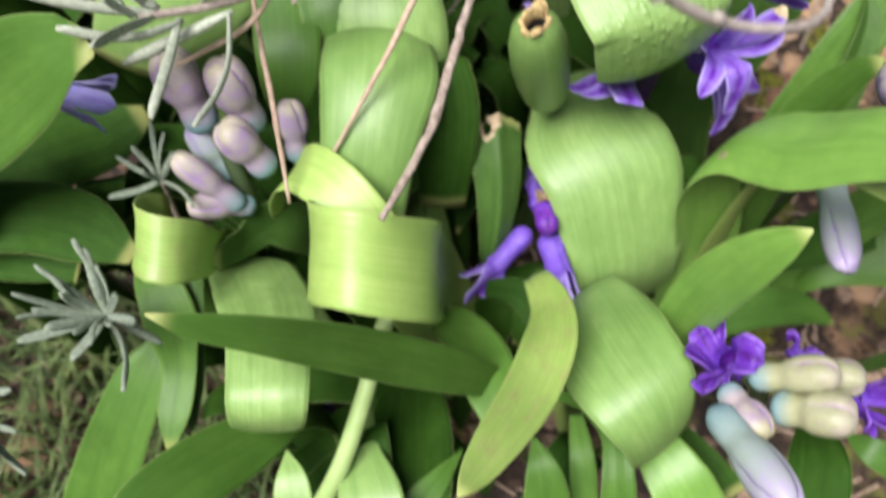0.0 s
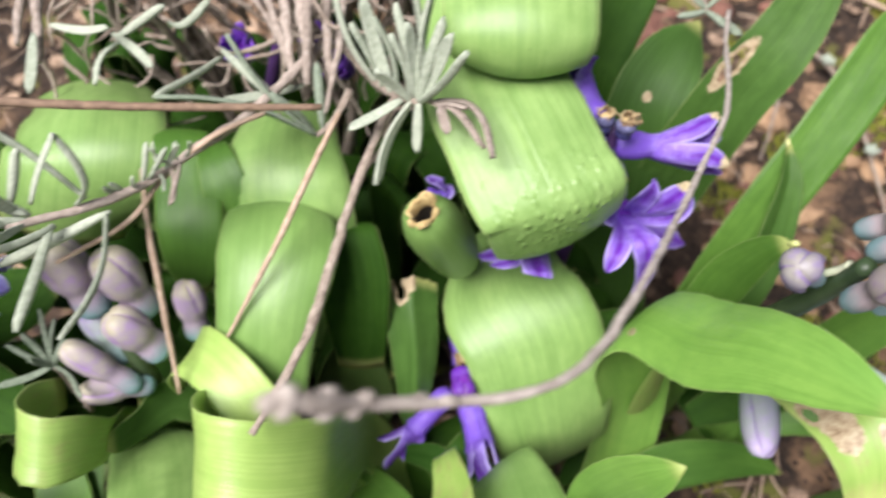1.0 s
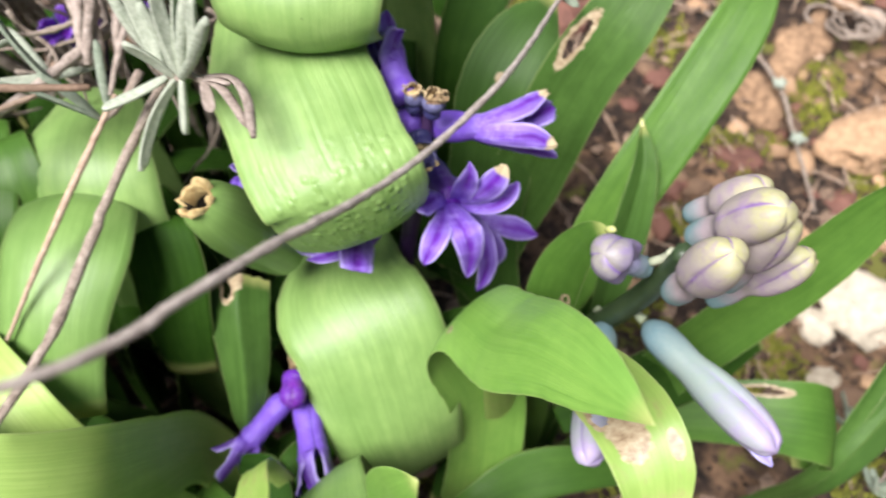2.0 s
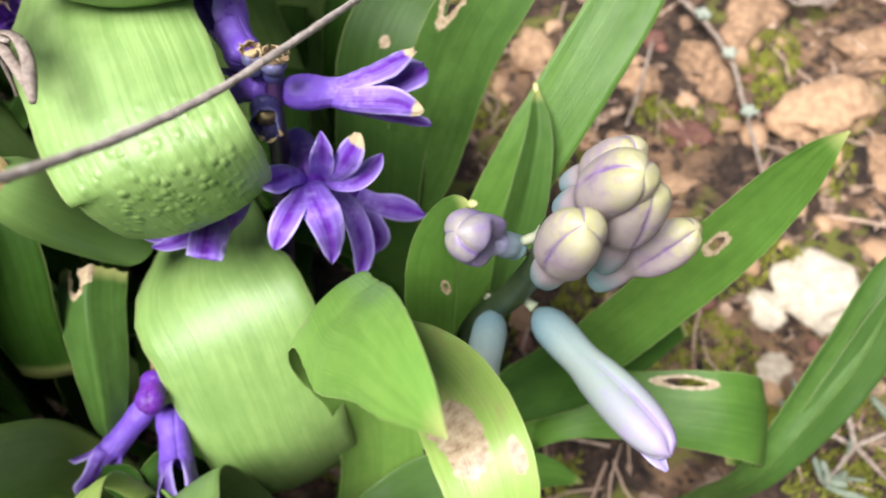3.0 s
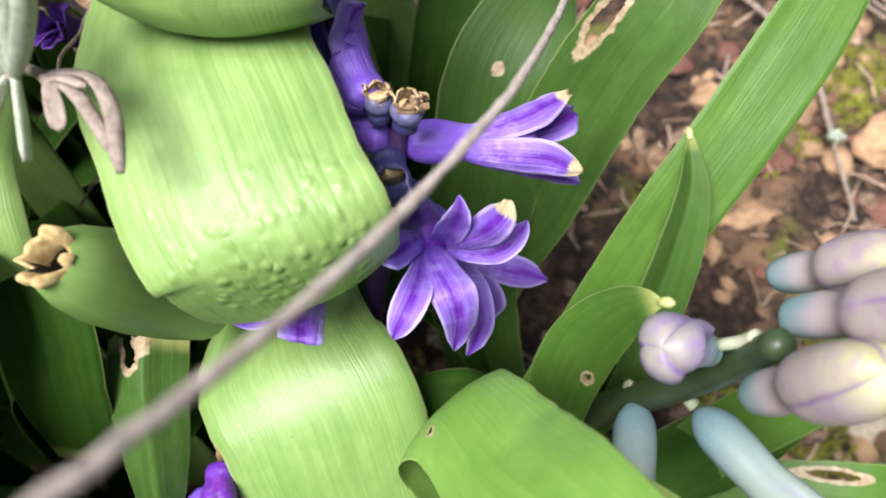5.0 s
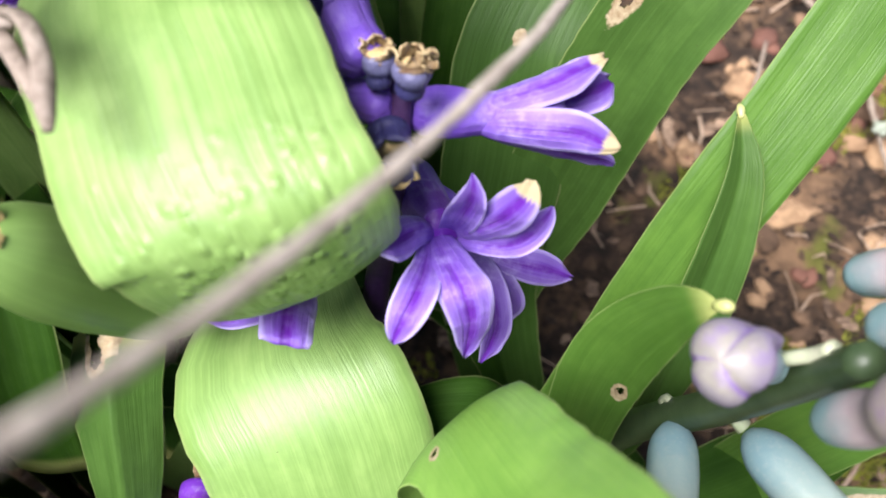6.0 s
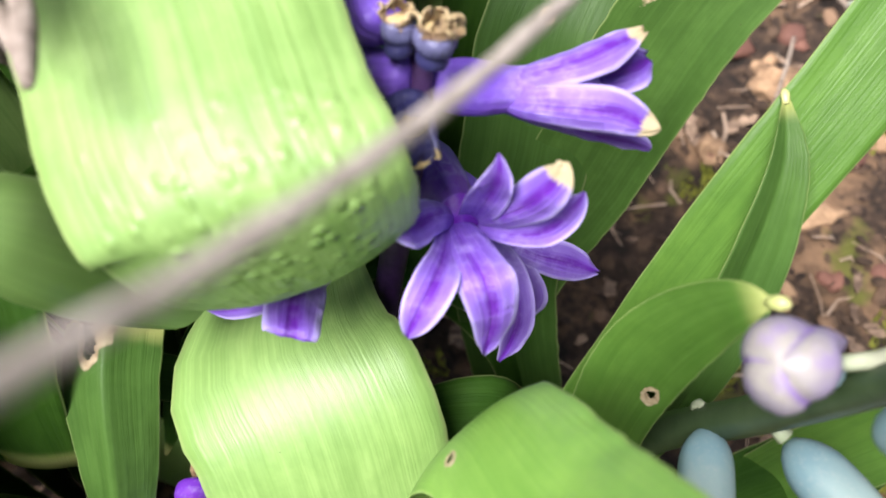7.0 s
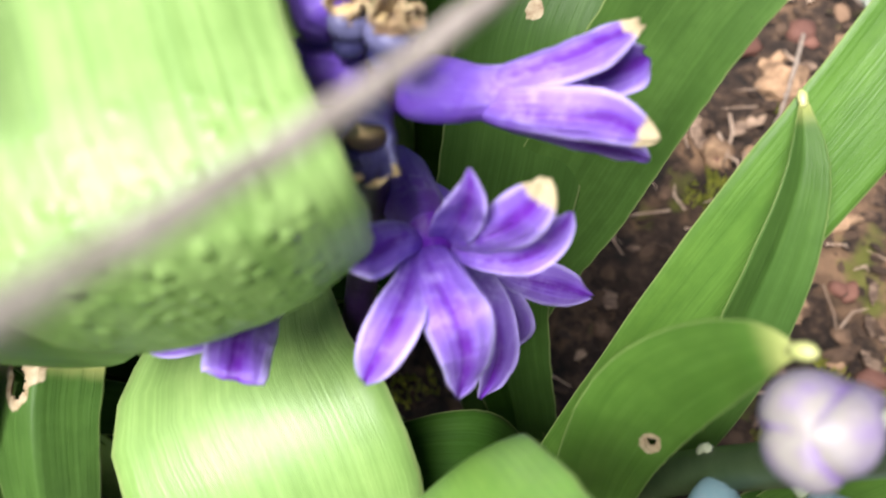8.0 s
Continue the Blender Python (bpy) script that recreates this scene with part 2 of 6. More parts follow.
    skin = mat or (LEAF_SPOTTED if spots else LEAF)
    rim = np.array([(v[j], i / (rows - 1)) for i in range(rows) for j in range(cols)] * 2)
    me.uv_layers.new(name="rim").data.foreach_set("uv", rim[index].ravel())
    if holes:
        me.uv_layers.new(name="scar").data.foreach_set("uv", np.stack([dry, dry], 1)[index].ravel())
    return part_mesh("leaf", me, skin, plant, label)


# ---- ground ----
def ground_height(x, y):
    """The bed climbs a little away from the camera; millimetres."""
    z = 0.17 * (y - 300) - 0.05 * (x - 150)
    z = 90 * math.tanh(z / 90)
    return z + 7 * noise.noise((x / 60, y / 60, 0.3)) + 4 * noise.noise((x / 17, y / 17, 5.0)) + 2.4 * noise.noise((x / 6, y / 6, 9.0))


def build_ground():
    edges = [-60000, -9000, -2500, -1000] + list(np.linspace(-420, 620, 260)) + [1300, 3000, 9000, 60000]
    verts = [(x, y, ground_height(x, y)) for y in edges for x in edges]
    n = len(edges)
    faces = [(j * n + i, j * n + i + 1, (j + 1) * n + i + 1, (j + 1) * n + i) for j in range(n - 1) for i in range(n - 1)]
    me = bpy.data.meshes.new("ground")
    me.from_pydata(verts, [], faces)
    ob = part_mesh("ground", me, SOIL)
    tagged(ob, "bare brown garden soil with moss and litter", "soil", kind="structure")


build_ground()

# ---- hyacinth plants ----
left = thing("hyacinth", (-60, 165, -25), "hyacinth with arching strap leaves and lilac buds", "plant", "hyacinths in the bed")
mid = thing("hyacinth", (35, 225, -15), "hyacinth with broad arched leaves and purple florets", "plant", "hyacinths in the bed")
right = thing("hyacinth", (115, 180, -20), "hyacinth with upright leaves and closed pale buds", "plant", "hyacinths in the bed")
front = thing("hyacinth", (20, 95, -40), "hyacinth with curled leaves and hanging purple florets", "plant", "hyacinths in the bed")
leaf(mid, [(75, 275, -5, 12), (59.9, 268.3, 94.3, 31.2), (41.5, 260, 215.8, 36.7), (42.4, 223, 219.9, 41), (45.4, 198.4, 221, 41.5), (50.7, 185.7, 217.7, 41.8), (55.8, 173.5, 213.6, 42), (60.1, 167.2, 209.1, 41), (62, 167.5, 198.3, 40), (62.8, 172.5, 183.2, 34), (62, 188.2, 171, 20)], [(1.00, 0.08, 0.03), (0.97, 0.22, 0.08), (0.925, 0.365, 0.15)], cup=0.09, bump=1, mat=LEAF_BLISTER)
leaf(mid, [(75, 275, -5, 12), (64.2, 281.3, 103, 37.5), (51, 289, 235.1, 44.1), (50.7, 235.6, 244.9, 43.2), (50.8, 207.7, 244.1, 41.8), (50.7, 197.2, 238.3, 40.1), (50.6, 197.1, 231, 37.5), (51.6, 208.3, 219.2, 35.5), (52.2, 226.6, 207.4, 29.8)], [(1.00, 0.00, -0.02), (1.00, 0.00, -0.02), (1.00, -0.07, -0.07)], cup=0.12)
leaf(mid, [(35, 225, -15, 12), (50, 230, 50, 20), (45, 209.2, 138.4, 27), (47.8, 194.7, 143.2, 36), (50, 177.9, 144.7, 47), (57.5, 165, 141.4, 48), (62.8, 152, 126.8, 46), (66.8, 142, 110.6, 42), (69, 142.5, 80, 36), (64, 150.7, 66, 28)], [(0.92, 0.33, 0.19), (0.92, 0.33, 0.19), (0.93, 0.30, 0.14)], cup=0.05)
leaf(left, [(-10, 195, -15, 12), (-14.1, 194.8, 31.3, 34.6), (-23.8, 197.3, 139.2, 30), (-23, 195.1, 166.6, 29), (-21.5, 187.9, 182, 33), (-20.6, 169.1, 184.6, 36.5), (-23.1, 152.6, 176.2, 30.6), (-25, 142, 164.3, 27.8), (-26.6, 134.6, 152.1, 25.9)], [(1.00, -0.07, -0.07), (1.00, -0.07, -0.07), (0.99, 0.12, 0.06)], cup=0.12)
leaf(left, [(5, 200, -15, 11), (1.9, 196.9, 40.3, 18.7), (-5.2, 189.8, 169.5, 22), (-0.8, 177.6, 161.2, 23), (-0.4, 168.4, 147.7, 21.6), (-1.1, 161.8, 122.7, 16)], [(1.00, 0.00, -0.02), (1.00, 0.00, -0.02), (1.00, 0.00, -0.02)], mat=LEAF_SHADED)
leaf(front, [(40, 120, -30, 11), (22.7, 129.3, 32.3, 18.7), (1.6, 140.7, 108.4, 22), (-2, 124.4, 139.7, 28), (-4, 110, 167.5, 28.9), (-16.7, 102.9, 183.5, 26.9), (-26.7, 103.3, 186.5, 26.6), (-34.8, 108.4, 179.2, 27.6), (-39, 117.4, 167.3, 28.3), (-36.2, 125.9, 153.7, 26.9)], [(0.01, 0.83, 0.56), (0.01, 0.83, 0.56), (0.01, 0.83, 0.56)], mat=LEAF_BRIGHT)
leaf(left, [(10, 140, -25, 9), (-0.6, 130.4, 50.2, 15.3), (-13.7, 118.6, 142.1, 18), (-21.9, 124.3, 164.3, 17.4), (-33.1, 135.6, 172.2, 16.9), (-44.5, 144.9, 169.1, 16.7), (-51.9, 147.1, 156.2, 15), (-55.3, 147.2, 141.2, 9)], [(0.71, 0.59, 0.38), (0.71, 0.59, 0.38), (0.65, 0.64, 0.41), (0.45, 0.74, 0.48)], mat=LEAF_BRIGHT)
# the bent leaf's underside as a separate leaf, its shade put into dark green
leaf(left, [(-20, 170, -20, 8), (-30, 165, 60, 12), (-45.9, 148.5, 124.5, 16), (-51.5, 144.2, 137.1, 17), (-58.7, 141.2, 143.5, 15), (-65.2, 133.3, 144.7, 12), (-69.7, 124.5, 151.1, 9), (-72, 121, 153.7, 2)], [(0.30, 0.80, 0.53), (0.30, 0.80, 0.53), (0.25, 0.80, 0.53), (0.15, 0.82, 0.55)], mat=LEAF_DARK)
leaf(left, [(-75, 150, -20, 8), (-68, 150, 60, 12), (-73, 132.4, 141.8, 14), (-71, 123.1, 154.9, 14), (-73.1, 116.1, 168.2, 18), (-78.9, 111.9, 175.1, 19), (-87, 116.8, 173.3, 18), (-89.8, 128.7, 165.2, 15), (-86.6, 137.6, 156.6, 10)], [(0.3, 0.8, 0.5), (0.2, 0.82, 0.53), (0.05, 0.83, 0.55), (0.01, 0.83, 0.56)], mat=LEAF_BLUSH)
leaf(left, [(-80, 235, -20, 12), (-86.9, 241, 36.3, 27), (-102.8, 254.9, 167.6, 31.8), (-93.5, 237.1, 181.9, 44.2), (-87.2, 218.1, 190.6, 49.2), (-85.7, 203.2, 189, 49.2), (-92.9, 196.2, 174.7, 45.2), (-103.7, 196.7, 154.8, 39.3)], [(1.00, 0.08, 0.03), (1.00, 0.08, 0.03), (1.00, 0.08, 0.03)], cup=0.14)
leaf(left, [(-50, 220, -20, 8.3), (-52.9, 218, 73.6, 14.1), (-56.4, 215.5, 188.1, 16.5), (-52.3, 197.4, 184.2, 20.6), (-50.6, 182.3, 177.6, 20.9), (-51.8, 175.3, 165.7, 16.3), (-53.6, 173.4, 154.8, 7.5)], [(1.00, 0.00, -0.02), (1.00, 0.00, -0.02), (1.00, 0.00, -0.02)], mat=LEAF_MID)
leaf(left, [(-20, 235, -15, 11), (-22.4, 235.7, 42.2, 18.6), (-28, 237.2, 175.5, 21.9), (-23.2, 220.7, 185.9, 31.7), (-21.6, 202.8, 188.3, 37.4), (-20, 189.5, 179.3, 41), (-20.8, 184.4, 161.4, 42.9)], [(1.00, 0.00, -0.02), (1.00, 0.00, -0.02), (1.00, 0.00, -0.02)], cup=0.12)
leaf(left, [(-40, 220, -20, 4.5), (-42.3, 214.7, 73.5, 7.7), (-45.1, 208.3, 187.8, 9), (-40.1, 196.2, 185.5, 14.2), (-38, 188.4, 176.6, 13.5), (-38.3, 185.1, 167.1, 7.3)], [(-0.95, -0.27, -0.16), (-0.95, -0.27, -0.16), (-0.98, -0.19, -0.10), (-0.99, -0.15, -0.08)], mat=LEAF_MID)
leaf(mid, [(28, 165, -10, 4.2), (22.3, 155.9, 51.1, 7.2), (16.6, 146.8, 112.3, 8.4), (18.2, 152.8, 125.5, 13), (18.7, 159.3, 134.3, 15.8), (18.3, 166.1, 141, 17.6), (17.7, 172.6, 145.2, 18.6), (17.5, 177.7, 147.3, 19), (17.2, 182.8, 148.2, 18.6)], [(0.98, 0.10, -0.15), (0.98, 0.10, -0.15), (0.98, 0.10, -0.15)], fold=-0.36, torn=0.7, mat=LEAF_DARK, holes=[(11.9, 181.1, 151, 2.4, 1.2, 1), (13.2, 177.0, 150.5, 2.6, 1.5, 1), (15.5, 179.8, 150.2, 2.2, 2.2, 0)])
leaf(front, [(65, 130, -20, 11.6), (57.6, 128.6, 37.1, 19.7), (46.4, 126.4, 122.7, 23.1), (47, 109, 139.1, 33.6), (50.9, 90.2, 150.2, 35.1), (57.3, 78, 151.1, 31.7), (62.7, 72, 139.4, 24.5), (66.6, 73.3, 118.1, 19.4)], [(0.81, 0.55, 0.20), (0.81, 0.55, 0.20), (0.81, 0.55, 0.20)])
leaf(front, [(60, 110, -20, 3.7), (45.9, 116.8, 50.7, 6.2), (28.6, 125.1, 137.1, 7.3), (31.3, 107.3, 152.2, 12.6), (29.2, 92.1, 161.8, 14.9), (22.1, 74.1, 169.8, 14.3), (12.3, 57.3, 180.9, 11.3), (5.5, 46.1, 188.2, 6.2), (2.7, 41.4, 192.5, 0.5)], [(-0.86, -0.45, -0.26), (-0.86, -0.45, -0.26), (-0.89, 0.40, 0.24), (-0.81, 0.51, 0.30)], spots=1)
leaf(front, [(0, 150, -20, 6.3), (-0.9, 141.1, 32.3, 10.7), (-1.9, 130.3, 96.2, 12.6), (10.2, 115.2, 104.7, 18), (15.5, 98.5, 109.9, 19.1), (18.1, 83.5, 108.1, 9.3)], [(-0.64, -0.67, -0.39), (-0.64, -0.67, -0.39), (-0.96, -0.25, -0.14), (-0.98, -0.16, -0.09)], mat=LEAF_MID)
leaf(front, [(14.5, 135.8, 108.6, 6.1), (26, 130.4, 114.7, 10), (32.4, 118.4, 114.6, 7.8)], [(-0.16, -0.85, -0.50), (-0.56, -0.72, -0.42), (-0.84, -0.47, -0.27)], mat=LEAF_SHADED)
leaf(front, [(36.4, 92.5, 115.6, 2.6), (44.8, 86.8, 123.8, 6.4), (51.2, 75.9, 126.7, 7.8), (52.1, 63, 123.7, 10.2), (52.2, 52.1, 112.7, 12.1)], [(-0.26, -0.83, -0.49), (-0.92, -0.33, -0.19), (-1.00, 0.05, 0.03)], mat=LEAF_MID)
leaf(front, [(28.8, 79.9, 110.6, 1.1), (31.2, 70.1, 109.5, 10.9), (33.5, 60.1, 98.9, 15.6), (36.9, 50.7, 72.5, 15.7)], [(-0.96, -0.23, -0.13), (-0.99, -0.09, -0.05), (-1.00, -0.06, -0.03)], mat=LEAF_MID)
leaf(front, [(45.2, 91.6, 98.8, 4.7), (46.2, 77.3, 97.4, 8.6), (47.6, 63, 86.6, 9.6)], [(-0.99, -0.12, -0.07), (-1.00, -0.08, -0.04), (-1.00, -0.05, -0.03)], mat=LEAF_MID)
leaf(front, [(65, 110, -20, 6.7), (66.3, 98.7, 33.2, 11.5), (67.9, 84.9, 98.3, 13.5), (76.3, 68.8, 101.5, 20.4), (85.1, 57, 89.9, 22.6)], [(-0.80, -0.52, -0.30), (-0.80, -0.52, -0.30), (-0.85, -0.46, -0.27), (-0.89, -0.39, -0.23)], mat=LEAF_VIVID)
leaf(front, [(70, 130, -20, 4), (74.6, 111.9, 29.3, 6.8), (80.3, 89.8, 89.5, 8), (88.8, 78.1, 88.4, 13.7), (97.9, 66.7, 83.9, 15.6)], [(-0.77, -0.56, -0.32), (-0.77, -0.56, -0.32), (-0.78, -0.54, -0.32), (-0.79, -0.53, -0.31)], mat=LEAF_SHADED)
leaf(front, [(130.3, 93.6, 91.4, 8), (124.4, 75, 100.3, 20.7), (120.8, 61.1, 96.8, 22.2), (119.9, 48.7, 87.2, 16.8)], [(-0.99, -0.11, -0.06), (-0.99, 0.10, 0.06), (-0.99, 0.10, 0.06)], mat=LEAF_SHADED)
leaf(front, [(130.8, 81.3, 110.9, 1.8), (135.9, 74.9, 114.1, 9), (149.4, 68.7, 110.4, 10.8)], [(-0.55, -0.72, -0.42), (-0.50, -0.75, -0.44), (-0.47, -0.76, -0.45)], mat=LEAF_MID)
leaf(front, [(75, 140, -20, 5.7), (73.7, 124.1, 41, 9.7), (72.2, 104.7, 115.6, 11.4), (70.6, 103.9, 144.2, 15.5), (71, 100.3, 176.9, 16.6), (74.1, 96, 201, 12.8), (77.5, 93.9, 212.5, 7), (79.8, 92.7, 218.7, 0.4)], [(0.90, -0.38, -0.23), (0.90, -0.38, -0.23), (0.52, -0.73, -0.43), (0.41, -0.78, -0.46)], mat=LEAF_VIVID)
leaf(right, [(90, 150, -20, 12), (89.9, 143.7, 14.1, 22.2), (89.7, 135.9, 55.8, 26.1), (94.3, 148.3, 88.5, 26.4), (94.3, 155.1, 117.4, 26.5), (86.8, 156.9, 146.8, 24.6), (88.8, 155, 168.5, 23.7), (97.4, 134.9, 193.2, 25.6), (105.2, 122.6, 211.3, 20.5), (111.5, 110.9, 223.6, 15.1), (116, 103.4, 229.2, 8.3), (119.9, 96.2, 233.9, 0.3)], [(0.99, 0.14, 0.07), (0.99, 0.14, 0.07), (0.88, 0.41, 0.25), (0.60, 0.67, 0.44), (0.39, 0.76, 0.51), (0.28, 0.80, 0.54)], holes=[(92.6, 146.6, 164.2, 1.4, 0.8, 1)], mat=LEAF_VIVID, cup=0.12)
leaf(right, [(112, 172, -20, 6), (104, 160, 60, 14), (99.4, 141.3, 179.9, 7), (109.7, 132.4, 189.4, 13), (116.2, 123.9, 195.6, 16.5), (121.2, 114.9, 200.4, 17.5), (124.3, 106.4, 203.1, 17.5), (126.3, 99.2, 200.8, 16), (127.3, 91.9, 193.6, 12)], [(0.93, 0.3, 0.2), (0.85, 0.45, 0.3), (0.85, 0.44, 0.3), (0.93, 0.3, 0.2)], mat=LEAF_SPOTTED, cup=-0.1, holes=[(117, 112.4, 201.3, 3.0, 1.6, 1), (121.2, 108.6, 202.3, 5.5, 2.6, 0), (130.6, 103.6, 203.5, 1.8, 0.9, 0)])
leaf(right, [(80, 160, -20, 4.4), (82.5, 145.8, 25.4, 7.4), (85.6, 128.5, 80.8, 8.8), (108, 137.5, 85.5, 17.6), (128, 141, 84, 15.6), (146, 143, 76, 10.5), (160, 142, 66, 0.9)], [(0.39, -0.79, -0.47), (0.39, -0.79, -0.47), (0.04, -0.86, -0.51), (-0.31, -0.82, -0.48)], mat=LEAF_MID)
leaf(right, [(120.5, 156.2, 90, 8.9), (141.9, 162.9, 96.2, 19.9), (167.3, 171.8, 99, 22.3), (194.2, 181.9, 100.1, 6.8)], [(0.38, -0.80, -0.47), (0.35, -0.81, -0.48), (0.35, -0.81, -0.48)], mat=LEAF_SHADED)
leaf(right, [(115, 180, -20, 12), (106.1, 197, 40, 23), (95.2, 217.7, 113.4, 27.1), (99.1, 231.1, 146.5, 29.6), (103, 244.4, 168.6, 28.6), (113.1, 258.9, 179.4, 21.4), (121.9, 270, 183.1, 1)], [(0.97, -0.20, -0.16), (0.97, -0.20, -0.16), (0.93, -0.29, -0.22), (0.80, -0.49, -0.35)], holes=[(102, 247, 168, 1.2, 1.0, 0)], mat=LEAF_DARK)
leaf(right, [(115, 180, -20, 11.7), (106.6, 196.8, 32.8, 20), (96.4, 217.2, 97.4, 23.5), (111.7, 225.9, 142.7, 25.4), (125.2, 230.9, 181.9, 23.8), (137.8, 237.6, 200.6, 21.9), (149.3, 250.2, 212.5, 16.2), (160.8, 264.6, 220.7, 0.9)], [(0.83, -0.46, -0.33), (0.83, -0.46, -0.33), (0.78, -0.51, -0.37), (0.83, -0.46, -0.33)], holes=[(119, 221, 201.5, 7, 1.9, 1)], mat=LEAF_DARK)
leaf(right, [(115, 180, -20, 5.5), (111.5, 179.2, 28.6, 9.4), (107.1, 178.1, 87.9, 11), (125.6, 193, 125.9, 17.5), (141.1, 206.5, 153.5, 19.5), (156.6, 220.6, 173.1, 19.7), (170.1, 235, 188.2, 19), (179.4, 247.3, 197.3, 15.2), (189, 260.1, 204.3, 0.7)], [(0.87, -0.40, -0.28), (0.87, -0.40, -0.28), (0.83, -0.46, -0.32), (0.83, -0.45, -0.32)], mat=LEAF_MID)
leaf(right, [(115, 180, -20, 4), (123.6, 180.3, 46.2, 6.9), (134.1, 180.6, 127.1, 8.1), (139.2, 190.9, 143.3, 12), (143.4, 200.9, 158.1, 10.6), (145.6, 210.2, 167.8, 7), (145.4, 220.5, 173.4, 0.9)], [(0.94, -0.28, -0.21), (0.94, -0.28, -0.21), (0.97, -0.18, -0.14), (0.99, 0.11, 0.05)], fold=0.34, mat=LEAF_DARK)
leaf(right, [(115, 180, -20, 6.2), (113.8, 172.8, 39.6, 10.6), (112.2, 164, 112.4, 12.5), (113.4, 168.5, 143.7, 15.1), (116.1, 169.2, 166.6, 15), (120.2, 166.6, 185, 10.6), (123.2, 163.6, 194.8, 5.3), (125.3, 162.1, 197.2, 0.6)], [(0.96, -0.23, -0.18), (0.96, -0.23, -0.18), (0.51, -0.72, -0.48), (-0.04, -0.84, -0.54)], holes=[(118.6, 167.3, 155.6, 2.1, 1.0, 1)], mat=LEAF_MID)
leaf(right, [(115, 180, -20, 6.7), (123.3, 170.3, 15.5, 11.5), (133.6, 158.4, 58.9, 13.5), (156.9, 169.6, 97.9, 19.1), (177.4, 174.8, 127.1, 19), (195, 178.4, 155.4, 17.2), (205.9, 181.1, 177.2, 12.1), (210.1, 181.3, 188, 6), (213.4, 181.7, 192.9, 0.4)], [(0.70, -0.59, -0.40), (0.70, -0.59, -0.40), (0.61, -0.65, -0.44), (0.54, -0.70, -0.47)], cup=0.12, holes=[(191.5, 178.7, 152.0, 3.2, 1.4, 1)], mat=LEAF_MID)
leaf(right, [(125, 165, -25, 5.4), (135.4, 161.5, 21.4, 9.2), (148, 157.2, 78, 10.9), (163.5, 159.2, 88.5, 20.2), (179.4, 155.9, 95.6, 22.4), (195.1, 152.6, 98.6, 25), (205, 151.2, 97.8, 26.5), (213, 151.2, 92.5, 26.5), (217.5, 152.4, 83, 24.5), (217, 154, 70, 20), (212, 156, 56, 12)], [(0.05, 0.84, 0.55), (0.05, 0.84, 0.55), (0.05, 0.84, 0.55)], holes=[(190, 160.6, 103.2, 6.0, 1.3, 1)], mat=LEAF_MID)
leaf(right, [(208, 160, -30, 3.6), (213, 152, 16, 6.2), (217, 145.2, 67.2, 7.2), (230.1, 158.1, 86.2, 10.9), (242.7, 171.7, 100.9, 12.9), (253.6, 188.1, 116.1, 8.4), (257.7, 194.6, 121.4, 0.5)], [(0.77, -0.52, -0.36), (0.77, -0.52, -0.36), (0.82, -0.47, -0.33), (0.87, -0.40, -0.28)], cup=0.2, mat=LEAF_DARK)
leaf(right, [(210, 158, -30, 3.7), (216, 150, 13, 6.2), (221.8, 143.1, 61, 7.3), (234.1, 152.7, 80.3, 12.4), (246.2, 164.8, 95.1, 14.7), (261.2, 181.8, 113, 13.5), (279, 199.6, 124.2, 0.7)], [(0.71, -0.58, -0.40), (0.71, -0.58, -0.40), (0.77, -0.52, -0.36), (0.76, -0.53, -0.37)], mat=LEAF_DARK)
leaf(right, [(75, 275, -5, 9.1), (80, 270.4, 61, 15.5), (86, 264.7, 141.8, 18.2), (92.4, 279.7, 163.8, 21), (103.7, 297.5, 181.6, 19.6), (116.9, 315.6, 193.5, 1.3)], [(0.96, -0.23, -0.18), (0.96, -0.23, -0.18), (0.88, -0.38, -0.28), (0.85, -0.42, -0.31)], mat=LEAF_SHADED)
leaf(right, [(90, 200, -15, 5.3), (76, 207.2, 22.6, 8.9), (58.8, 216.1, 68.5, 10.5), (59.8, 235.7, 99.2, 19), (60.4, 250.6, 124.5, 21.4), (61.2, 271.5, 140.5, 21.8), (60.8, 292.1, 151.7, 21.4), (60, 316.4, 162.8, 13.5)], [(1.00, 0.08, 0.03), (1.00, 0.08, 0.03), (1.00, 0.00, -0.02), (1.00, 0.00, -0.02)], mat=LEAF_SHADED)
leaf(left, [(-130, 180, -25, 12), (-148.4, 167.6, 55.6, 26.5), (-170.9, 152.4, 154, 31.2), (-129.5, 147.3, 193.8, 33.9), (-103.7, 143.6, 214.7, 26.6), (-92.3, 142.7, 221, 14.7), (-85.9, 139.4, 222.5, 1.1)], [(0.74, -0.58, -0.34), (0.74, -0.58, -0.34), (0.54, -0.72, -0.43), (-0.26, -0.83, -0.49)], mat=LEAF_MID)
leaf(left, [(-110, 200, -25, 12), (-142.3, 188.2, 38.8, 21.8), (-181.8, 173.8, 116.8, 25.7), (-148.4, 179.9, 128.3, 28.2), (-120.9, 183.5, 137.3, 22.5), (-108.7, 189.8, 140.9, 6.1)], [(0.37, -0.80, -0.47), (0.37, -0.80, -0.47), (0.39, -0.79, -0.47), (0.51, -0.74, -0.44)], mat=LEAF_SHADED)
